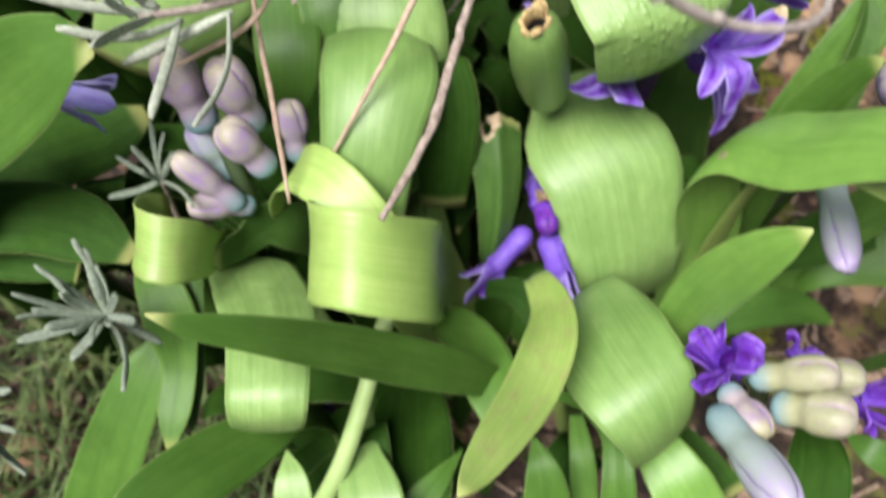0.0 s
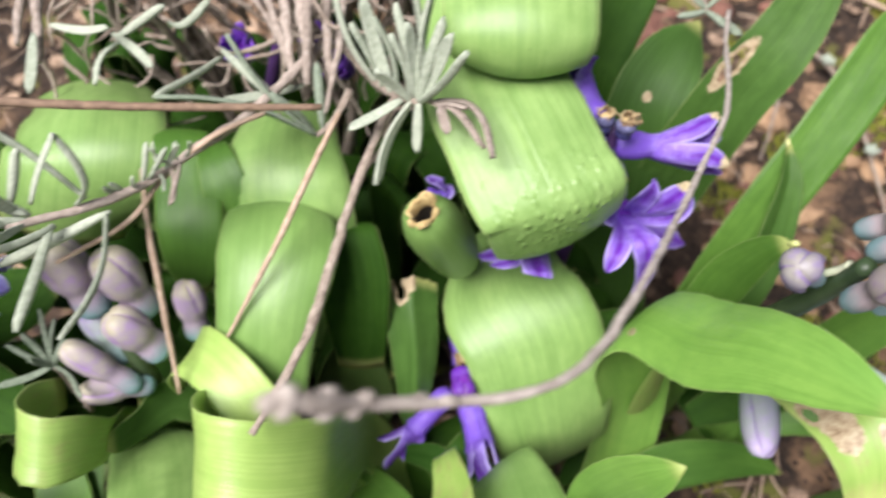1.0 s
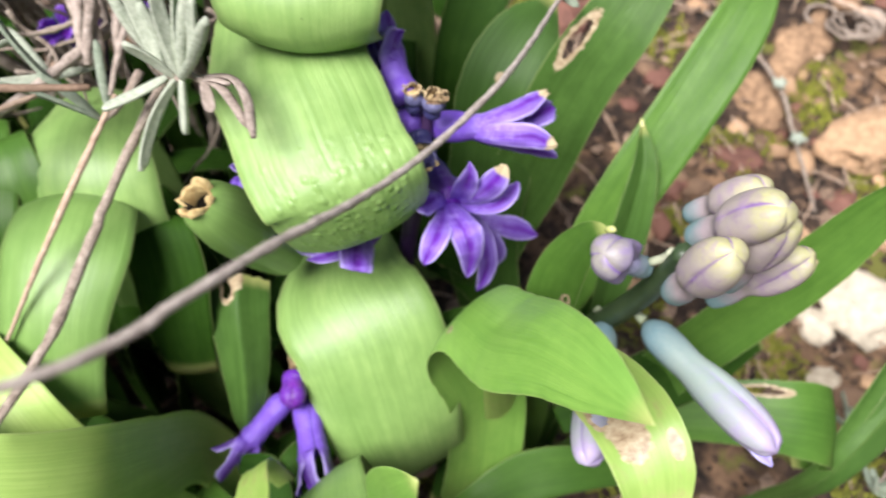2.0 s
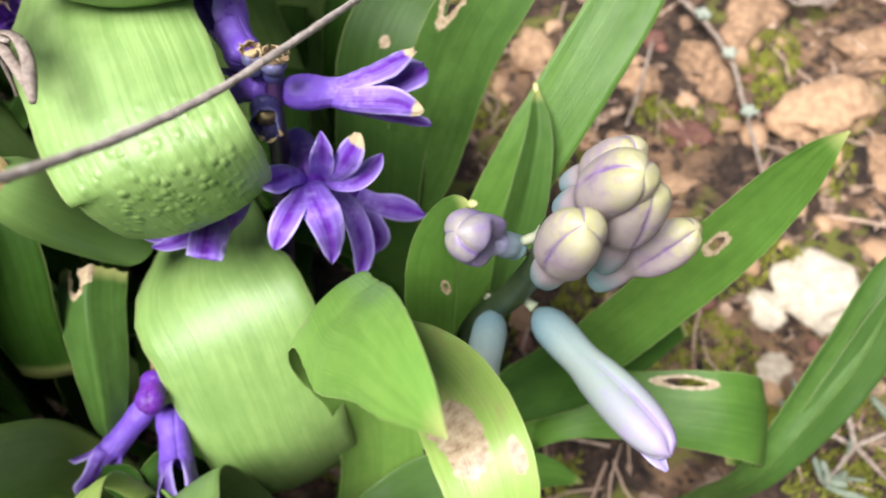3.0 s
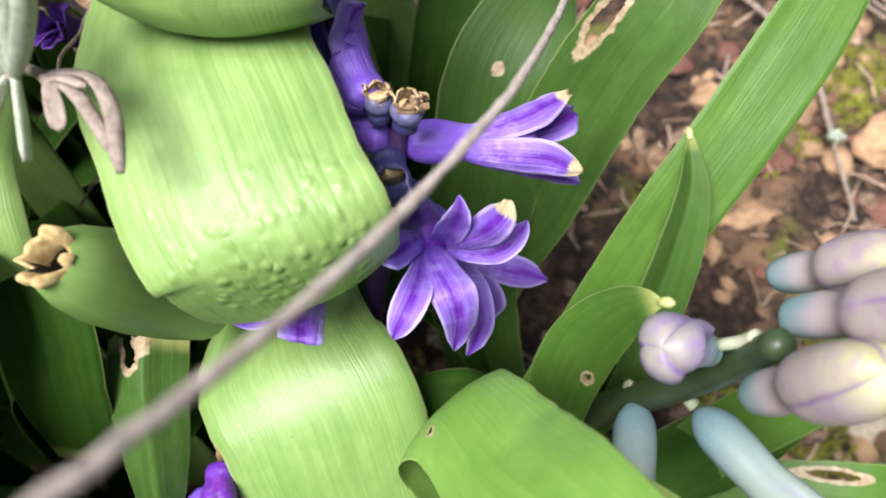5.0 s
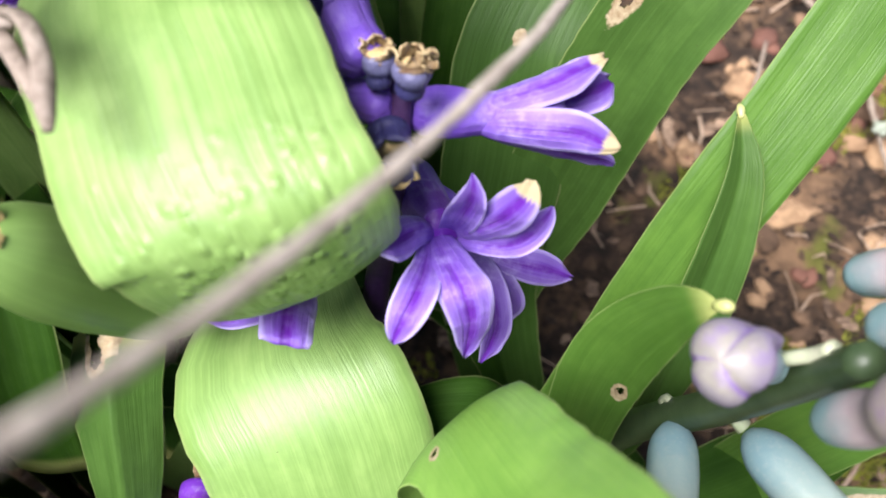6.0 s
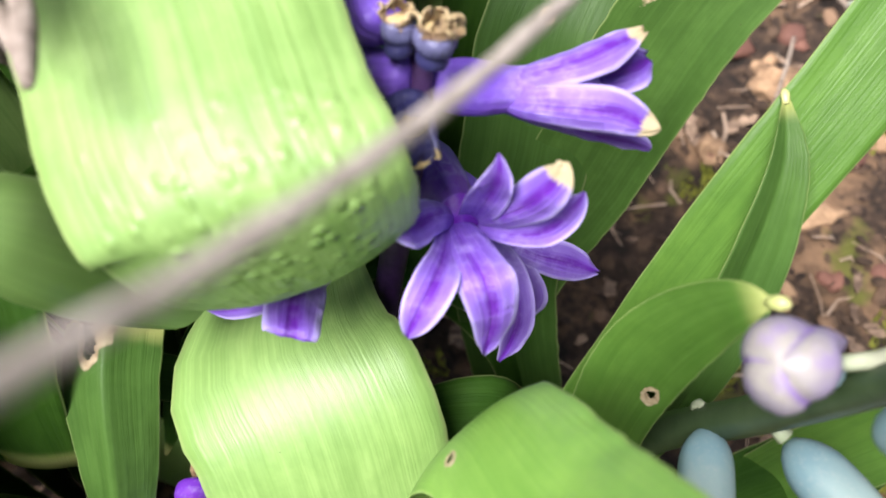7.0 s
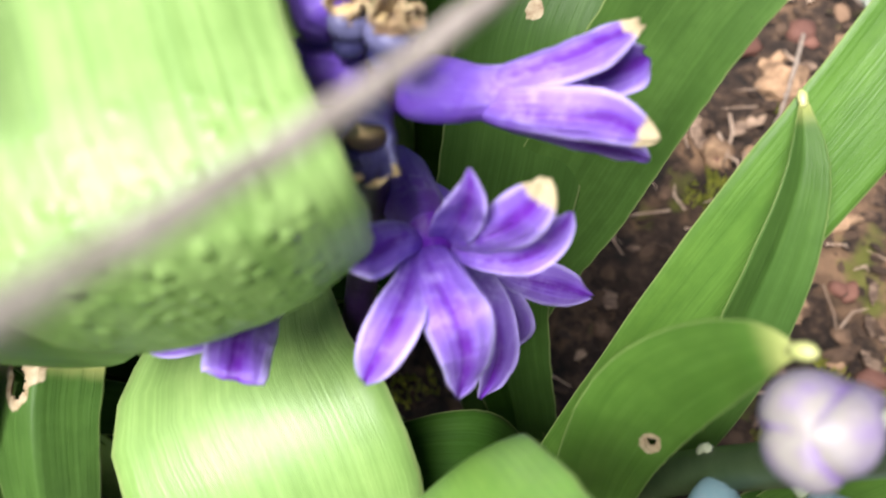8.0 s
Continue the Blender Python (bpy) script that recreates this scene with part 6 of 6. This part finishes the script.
tagged(cane("straw", [(-57.5, 185.6, 204.1, 0.7), (-53.8, 169.2, 199, 0.8), (-49.2, 148.9, 186.4, 0.9), (-46, 130.9, 170.5, 0.5)], STRAW, rough=0.2), "brown dry straw hanging over the leaves", "straw", "dry straws over the leaves")
tagged(cane("straw", [(0.4, 195.1, 216.4, 0.7), (-6, 184.6, 209.4, 0.9), (-17.3, 164.8, 196.4, 0.9), (-34.8, 145.7, 173, 0.5)], STRAW, rough=0.2), "brown dry straw hanging over the leaves", "straw", "dry straws over the leaves")
tagged(cane("dry_stalk", [(16.9, 193.4, 224.4, 1), (9.6, 176.8, 218.3, 1.2), (2.8, 155.9, 211.6, 1.3), (-4.6, 130.4, 204.2, 1.3), (-16.3, 108, 197.8, 0.9)], BARK, rough=0.35), "pale brown woody lavender stalk over the leaves", "stalk", "dry straws over the leaves")
tagged(cane("dry_stalk", [(-98.1, 176.9, 242.7, 1.2), (-81, 180.3, 237.4, 1.2), (-55.2, 183.7, 231.8, 1.2), (-27.8, 187.8, 226.6, 1.1), (-3.3, 192.2, 221.7, 0.9)], BARK_BROWN, rough=0.15), "smooth brown dry stalk lying across", "stalk", "dry straws over the leaves")
tagged(cane("dry_stalk", [(-20.2, 195, 216.8, 0.7), (-33.3, 187, 216.6, 0.8), (-47.4, 175.4, 211.5, 0.8), (-55.6, 165.8, 206.4, 0.8), (-74.2, 154.5, 202.9, 0.6)], STRAW, rough=0.2), "thin pinkish brown stalk over the buds", "stalk", "dry straws over the leaves")
fork = tagged(cane("ground_twig", [(240, 450, 26, 1.2), (255, 425, 28, 1.4), (272, 388, 22.9, 1.3), (277, 350, 12.1, 1.2), (281, 312, 0.5, 1)], BARK, rough=0.5), "grey forked twig lying on the soil", "twig")
cane("lichen", [(262.0, 412.0, 28.4, 0.8), (264.5, 412.0, 30.4, 1.5), (267.0, 412.0, 30.9, 0.6)], LICHEN, fork, "pale grey-green lichen", rough=0.8, step=1.2)
cane("lichen", [(262.0, 412.0, 28.4, 0.8), (262.7, 414.4, 30.4, 1.5), (263.3, 416.8, 30.9, 0.6)], LICHEN, fork, "pale grey-green lichen", rough=0.8, step=1.2)
cane("lichen", [(262.0, 412.0, 28.4, 0.8), (259.9, 413.3, 30.4, 1.5), (257.7, 414.6, 30.9, 0.6)], LICHEN, fork, "pale grey-green lichen", rough=0.8, step=1.2)
cane("lichen", [(262.0, 412.0, 28.4, 0.8), (260.2, 410.3, 30.4, 1.5), (258.4, 408.6, 30.9, 0.6)], LICHEN, fork, "pale grey-green lichen", rough=0.8, step=1.2)
cane("lichen", [(262.0, 412.0, 28.4, 0.8), (263.2, 409.8, 30.4, 1.5), (264.3, 407.6, 30.9, 0.6)], LICHEN, fork, "pale grey-green lichen", rough=0.8, step=1.2)
cane("lichen", [(272.0, 386.0, 23.5, 0.8), (273.4, 388.1, 25.5, 1.5), (274.7, 390.2, 26.0, 0.6)], LICHEN, fork, "pale grey-green lichen", rough=0.8, step=1.2)
cane("lichen", [(272.0, 386.0, 23.5, 0.8), (270.3, 387.9, 25.5, 1.5), (268.7, 389.7, 26.0, 0.6)], LICHEN, fork, "pale grey-green lichen", rough=0.8, step=1.2)
cane("lichen", [(272.0, 386.0, 23.5, 0.8), (269.8, 384.9, 25.5, 1.5), (267.5, 383.8, 26.0, 0.6)], LICHEN, fork, "pale grey-green lichen", rough=0.8, step=1.2)
cane("lichen", [(272.0, 386.0, 23.5, 0.8), (272.5, 383.5, 25.5, 1.5), (272.9, 381.1, 26.0, 0.6)], LICHEN, fork, "pale grey-green lichen", rough=0.8, step=1.2)
cane("lichen", [(272.0, 386.0, 23.5, 0.8), (274.5, 385.8, 25.5, 1.5), (277.0, 385.6, 26.0, 0.6)], LICHEN, fork, "pale grey-green lichen", rough=0.8, step=1.2)
cane("lichen", [(277.0, 352.0, 13.5, 0.8), (276.0, 354.3, 15.5, 1.5), (274.9, 356.5, 16.0, 0.6)], LICHEN, fork, "pale grey-green lichen", rough=0.8, step=1.2)
cane("lichen", [(277.0, 352.0, 13.5, 0.8), (274.5, 351.6, 15.5, 1.5), (272.1, 351.2, 16.0, 0.6)], LICHEN, fork, "pale grey-green lichen", rough=0.8, step=1.2)
cane("lichen", [(277.0, 352.0, 13.5, 0.8), (276.7, 349.5, 15.5, 1.5), (276.4, 347.0, 16.0, 0.6)], LICHEN, fork, "pale grey-green lichen", rough=0.8, step=1.2)
cane("lichen", [(277.0, 352.0, 13.5, 0.8), (279.3, 351.1, 15.5, 1.5), (281.6, 350.1, 16.0, 0.6)], LICHEN, fork, "pale grey-green lichen", rough=0.8, step=1.2)
cane("lichen", [(277.0, 352.0, 13.5, 0.8), (278.5, 354.0, 15.5, 1.5), (280.0, 356.0, 16.0, 0.6)], LICHEN, fork, "pale grey-green lichen", rough=0.8, step=1.2)
tagged(cane("ground_twig", [(233, 400, 22.9, 0.8), (222, 370, 16.3, 1), (213, 350, 10.3, 0.8)], BARK, rough=0.5), "grey forked twig lying on the soil", "twig")
tagged(cane("ground_twig", [(300, 470, 29.4, 1.4), (335, 444, 27.2, 1.5), (375, 425, 20, 1.4)], STRAW, rough=0.3), "reddish dry stem lying on the soil", "twig")
tagged(cane("ground_twig", [(310, 296, -4.7, 0.8), (324, 292, -4.1, 0.9), (345, 288, -7.8, 0.8)], STRAW, rough=0.2), "thin straw lying on the soil", "twig")


cutting = thing("lavender_cutting", (290, 178, -22), "dry grey-green lavender cutting lying on mossy soil", "lavender")
random.seed(21)
for turn in (0.3, 1.5, 2.6, 3.9, 5.2):
    root, out = Vector((290, 178, -12)), Vector((math.cos(turn), math.sin(turn), 0.12))
    stem = [tuple(root + out * r) for r in (0, 12, 26)]
    tips = [tuple(root + out * random.uniform(14, 40) + Vector((random.uniform(-12, 12), random.uniform(-12, 12), random.uniform(2, 12)))) for _ in range(8)]
    sprig(cutting, stem, tips, 1.0)
dead = thing("dead_lavender", (330, 430, 22), "curled dead brown lavender stems on the soil", "lavender")
for k in range(9):
    p, way, rows = Vector((322 + random.uniform(-10, 14), 428 + random.uniform(-12, 12), 26)), random.uniform(0, 6.28), []
    for step in range(9):
        rows.append((*p, 0.9))
        way += random.uniform(0.3, 0.9)
        p = p + Vector((math.cos(way) * 5, math.sin(way) * 5, random.uniform(-1, 1.5)))
    cane("dead_twig", rows, BARK, dead, rough=0.4, sides=6)


# ---- litter on the soil ----
STONE_TAN = plain("tan_stone", (0.13, 0.075, 0.042), (0.50, 0.32, 0.185), 230, 0.9, 0.9, 0.002)
STONE_WHITE = plain("white_stone", (0.34, 0.28, 0.20), (0.66, 0.59, 0.46), 210, 0.8, 0.5, 0.001)
STONE_RED = plain("reddish_stone", (0.09, 0.04, 0.03), (0.22, 0.10, 0.07), 140, 0.85, 0.7, 0.001)
PEBBLE = plain("pebble", (0.018, 0.010, 0.007), (0.25, 0.155, 0.095), 240, 0.95, 0.9, 0.0018)
CHIP = plain("bark_chip", (0.07, 0.042, 0.028), (0.50, 0.35, 0.24), 160, 0.85, 0.8, 0.001, squeeze=(1, 3, 1))
MOSS = plain("moss", (0.11, 0.13, 0.014), (0.42, 0.44, 0.06), 260, 0.9, 0.6, 0.001, 0.2)
GRASS = plain("grass", (0.025, 0.06, 0.014), (0.20, 0.27, 0.09), 60, 0.6, 0.3, 0.0004, 0.25)


def stone(name, x, y, sizes, mat, label, turn=0.0, seed=1.0, sink=0.48):
    rug = 0.72 if mat == STONE_WHITE else 1.0
    bm = bmesh.new()
    bmesh.ops.create_icosphere(bm, subdivisions=3, radius=1)
    spin = Matrix.Rotation(turn, 3, "Z")
    for vert in bm.verts:
        d = vert.co.normalized()
        k = 1 + 0.5 * rug * noise.noise(d * 1.4 + Vector((seed, 0, 0))) + 0.26 * rug * noise.noise(d * 3.1 + Vector((0, seed, 0))) + 0.1 * noise.noise(d * 8 + Vector((0, 0, seed)))
        facet = max(abs(d.x), abs(d.y), abs(d.z))
        q = Vector((d.x * sizes[0], d.y * sizes[1], d.z * sizes[2])) * k * (0.85 + 0.15 / facet)
        vert.co = spin @ q + Vector((x, y, ground_height(x, y) + sizes[2] * (1 - 2 * sink)))
    tagged(part(name, bm, mat), label, "stone", "stones on the soil")


stone("white_stone", 299, 258, (23, 21, 12), STONE_WHITE, "broken white stone lying on the soil", 0.4, 0.3)
stone("white_stone", 270, 250, (8, 12, 8), STONE_WHITE, "pale chip broken off the white stone", 0.5, 4.4)
stone("white_stone", 268, 219, (10, 8, 7), STONE_WHITE, "small white stone lying on the soil", 1, 2)
stone("tan_stone", 168, 403, (12, 14, 9), STONE_TAN, "rounded tan stone on the soil", 0.3, 3.7)
stone("tan_stone", 224, 382, (13, 12, 8), STONE_TAN, "rounded tan stone on the soil", 1.2, 5.4)
stone("tan_stone", 326, 362, (30, 20, 9), STONE_TAN, "flat sandy tan stone half sunk in the soil", 0.5, 7.1)
stone("tan_stone", 366, 326, (30, 22, 8), STONE_TAN, "flat sandy tan stone half sunk in the soil", 2.5, 8.8)
stone("tan_stone", 296, 428, (32, 14, 8), STONE_TAN, "flat sandy tan stone half sunk in the soil", 0.9, 10.5)
stone("tan_stone", 264, 396, (27, 13, 7), STONE_TAN, "rounded tan stone on the soil", 2, 12.2)
stone("tan_stone", 372, 402, (32, 20, 8), STONE_TAN, "flat sandy tan stone half sunk in the soil", 0.1, 13.9)
stone("pale_chip", 232, 317, (15, 6, 4), STONE_TAN, "pale flat chip of stone on the soil", 0.15, 15.6)
stone("pale_chip", 212, 300, (7, 5, 4), STONE_TAN, "pale flat chip of stone on the soil", 1.15, 17.3)
stone("red_stone", 155, 445, (14, 12, 9), STONE_RED, "dark reddish stone on the soil", 0.6, 19)
stone("red_stone", 340, 262, (11, 9, 6), STONE_RED, "dark reddish stone on the soil", 0.6, 20.7)
stone("tan_stone", 192, 345, (8, 7, 5), STONE_TAN, "rounded tan stone on the soil", 1.6, 22.4)
stone("tan_stone", 185, 300, (7, 6, 4), STONE_TAN, "rounded tan stone on the soil", 0.5, 24.1)
stone("pale_chip", 270, 300, (8, 5, 4), STONE_TAN, "pale flat chip of stone on the soil", 2.1, 25.8)
stone("red_stone", 205, 330, (9, 8, 5), STONE_RED, "dark reddish stone on the soil", 0.2, 27.5)
stone("red_stone", 300, 320, (12, 9, 6), STONE_RED, "dark reddish stone on the soil", 1.8, 29.2)
stone("red_stone", 245, 350, (13, 9, 6), STONE_RED, "dark reddish stone on the soil", 2.8, 30.9)


def scatter(name, count, region, maker, mat, label, category, seed):
    """Litter that nobody could count, as one mesh."""
    random.seed(seed)
    verts, faces = [], []
    for k in range(count):
        x, y = random.uniform(region[0], region[1]), random.uniform(region[2], region[3])
        vs, fs = maker(x, y)
        faces += [tuple(i + len(verts) for i in f) for f in fs]
        verts += vs
    me = bpy.data.meshes.new(name)
    me.from_pydata(verts, [], faces)
    tagged(part_mesh(name, me, mat, smooth=False), label, category, kind="stuff")


def flake(low, high):
    def make(x, y):
        n, size, a0 = random.randint(5, 7), random.uniform(low, high), random.uniform(0, 6.28)
        long_ = random.uniform(0.35, 1.0)
        tilt, roll = random.uniform(-0.5, 0.5), random.uniform(-0.5, 0.5)
        vs = []
        z = ground_height(x, y) + size * 0.25
        for lift in (0, size * 0.22):
            for j in range(n):
                a = 2 * math.pi * j / n
                r = size * random.uniform(0.75, 1.2)
                u, w = r * math.cos(a), r * long_ * math.sin(a)
                vs.append((x + u * math.cos(a0) - w * math.sin(a0), y + u * math.sin(a0) + w * math.cos(a0), z + lift + tilt * u + roll * w))
        fs = [tuple(range(n))[::-1], tuple(range(n, 2 * n))] + [(j, (j + 1) % n, n + (j + 1) % n, n + j) for j in range(n)]
        return vs, fs
    return make


def clod(low, high):
    def make(x, y):
        if noise.noise((x / 45, y / 45, 3.0)) < random.uniform(-0.5, 0.25):
            return [], []
        size, n = low + (high - low) * random.random() ** 2.2, 7
        a0, flat = random.uniform(0, 6.28), random.uniform(0.45, 0.8)
        vs = []
        z = ground_height(x, y)
        for h, k in ((-0.3, 0.9), (0.15, 1.0), (0.6, 0.72), (0.85, 0.3)):
            for j in range(n):
                a = a0 + 2 * math.pi * j / n + random.uniform(-0.25, 0.25)
                r = size * k * random.uniform(0.75, 1.2)
                vs.append((x + r * math.cos(a) * 1.2, y + r * math.sin(a), z + size * flat * h * random.uniform(0.85, 1.15)))
        fs = [(i * n + j, i * n + (j + 1) % n, (i + 1) * n + (j + 1) % n, (i + 1) * n + j) for i in range(3) for j in range(n)] + [tuple(range(3 * n, 4 * n))]
        return vs, fs
    return make


def splinter(x, y):
    a, length, r = random.uniform(0, 6.28), random.uniform(6, 34), random.uniform(0.25, 0.8)
    z = ground_height(x, y) + 2.2
    p, q = Vector((x, y, z)), Vector((x + length * math.cos(a), y + length * math.sin(a), ground_height(x + length * math.cos(a), y + length * math.sin(a)) + random.uniform(1, 7)))
    m = p.lerp(q, 0.5) + Vector((random.uniform(-3, 3), random.uniform(-3, 3), random.uniform(0, 3)))
    s = Vector((-math.sin(a), math.cos(a), 0)) * r
    u = Vector((0, 0, r))
    vs = [tuple(c + o * k) for c, k in ((p, 1), (m, 1), (q, 0.4)) for o in (s, u, -s, -u)]
    return vs, [(i * 4 + j, i * 4 + (j + 1) % 4, i * 4 + 4 + (j + 1) % 4, i * 4 + 4 + j) for i in range(2) for j in range(4)] + [(3, 2, 1, 0), (8, 9, 10, 11)]


MOSS_PATCHES = [(236, 230, 22), (252, 262, 20), (292, 182, 26), (318, 160, 24), (182, 252, 16), (205, 228, 14), (300, 392, 20)]


def moss_tuft(x, y):
    vs, fs = [], []
    near = max(math.exp(-((x - u) ** 2 + (y - w) ** 2) / r**2) for u, w, r in MOSS_PATCHES)
    if noise.noise((x / 38, y / 38, 21.0)) + 0.8 * near < 0.3:
        return vs, fs
    for j in range(3):
        a, h = random.uniform(0, 6.28), random.uniform(2.5, 7.0)
        bx, by = x + random.uniform(-2, 2), y + random.uniform(-2, 2)
        z, n = ground_height(bx, by) - 0.4, len(vs)
        lx, ly = random.uniform(-2, 2), random.uniform(-2, 2)
        w = 1.1
        vs += [(bx + w * math.cos(a), by + w * math.sin(a), z), (bx + w * math.cos(a + 2.1), by + w * math.sin(a + 2.1), z), (bx + w * math.cos(a + 4.2), by + w * math.sin(a + 4.2), z), (bx + lx, by + ly, z + h)]
        fs += [(n, n + 1, n + 3), (n + 1, n + 2, n + 3), (n + 2, n, n + 3)]
    return vs, fs


def blade(x, y):
    h, a = random.uniform(25, 95), random.uniform(0, 6.28)
    lean = Vector((math.cos(a), math.sin(a), 0)) * h * random.uniform(0.3, 0.9)
    side = Vector((-math.sin(a), math.cos(a), 0)) * random.uniform(0.8, 1.7)
    z = ground_height(x, y) - 1
    vs = []
    for k in range(6):
        s = k / 5
        c = Vector((x, y, z)) + lean * s * s + Vector((0, 0, h * (s - 0.35 * s * s)))
        w = side * (1 - s * s * 0.95)
        vs += [tuple(c - w), tuple(c + Vector((0, 0, 0.35))), tuple(c + w)]
    fs = [(3 * k + j, 3 * k + j + 1, 3 * k + j + 4, 3 * k + j + 3) for k in range(5) for j in range(2)]
    return vs, fs


scatter("soil_crumb", 9000, (-330, 480, 40, 560), flake(0.8, 3.6), CRUMB, "crumbs of brown soil", "soil", 31)
scatter("pebble", 1500, (-200, 480, 150, 560), clod(1.6, 4.6), PEBBLE, "small rough tan and brown pebbles and clods on the soil", "pebbles", 36)
scatter("bark_chip", 900, (-300, 480, 60, 560), flake(2.0, 7.0), CHIP, "brown bark chips and dry leaf bits on the soil", "litter", 32)
scatter("dry_splinter", 800, (-300, 470, 60, 560), splinter, STRAW, "thin dry straws and twigs lying on the soil", "litter", 33)
scatter("moss", 26000, (-120, 460, 120, 520), moss_tuft, MOSS, "yellow-green moss in patches on the soil", "moss", 34)
scatter("grass", 900, (-290, -70, 10, 190), blade, GRASS, "thin grass at the edge of the bed", "grass", 35)


def pebbles(count, region, seed):
    """The larger loose pebbles, each a thing of its own, on six shared shapes."""
    random.seed(seed)
    shapes = []
    for k in range(6):
        bm = bmesh.new()
        bmesh.ops.create_icosphere(bm, subdivisions=2, radius=1)
        for vert in bm.verts:
            d = vert.co.normalized()
            bulk = 1 + 0.45 * noise.noise(d * 1.3 + Vector((k * 3.1, 0, 0))) + 0.25 * noise.noise(d * 3.3 + Vector((0, k * 2.3, 0)))
            vert.co = Vector((d.x, d.y * 0.8, d.z * 0.6)) * bulk * MM
        me = bpy.data.meshes.new("pebble")
        bm.to_mesh(me)
        bm.free()
        me.materials.append((STONE_TAN, PEBBLE, STONE_RED)[k % 3])
        me.polygons.foreach_set("use_smooth", [True] * len(me.polygons))
        shapes.append(me)
    words = ("small rounded tan pebble on the soil", "rough brown pebble crusted with soil", "small dark reddish pebble on the soil")
    for k in range(count):
        x, y = random.uniform(region[0], region[1]), random.uniform(region[2], region[3])
        size = 4.5 + 6.5 * random.random() ** 2
        which = random.randrange(6)
        ob = new("pebble", shapes[which])
        ob.location = Vector((x, y, ground_height(x, y) + 0.15 * size)) * MM
        ob.rotation_euler = (random.uniform(-0.3, 0.3), random.uniform(-0.3, 0.3), random.uniform(0, 6.28))
        ob.scale = (size, size * random.uniform(0.7, 1.0), size * random.uniform(0.8, 1.1))
        tagged(ob, words[which % 3], "pebble", "pebbles on the soil")


pebbles(150, (135, 430, 190, 500), 37)
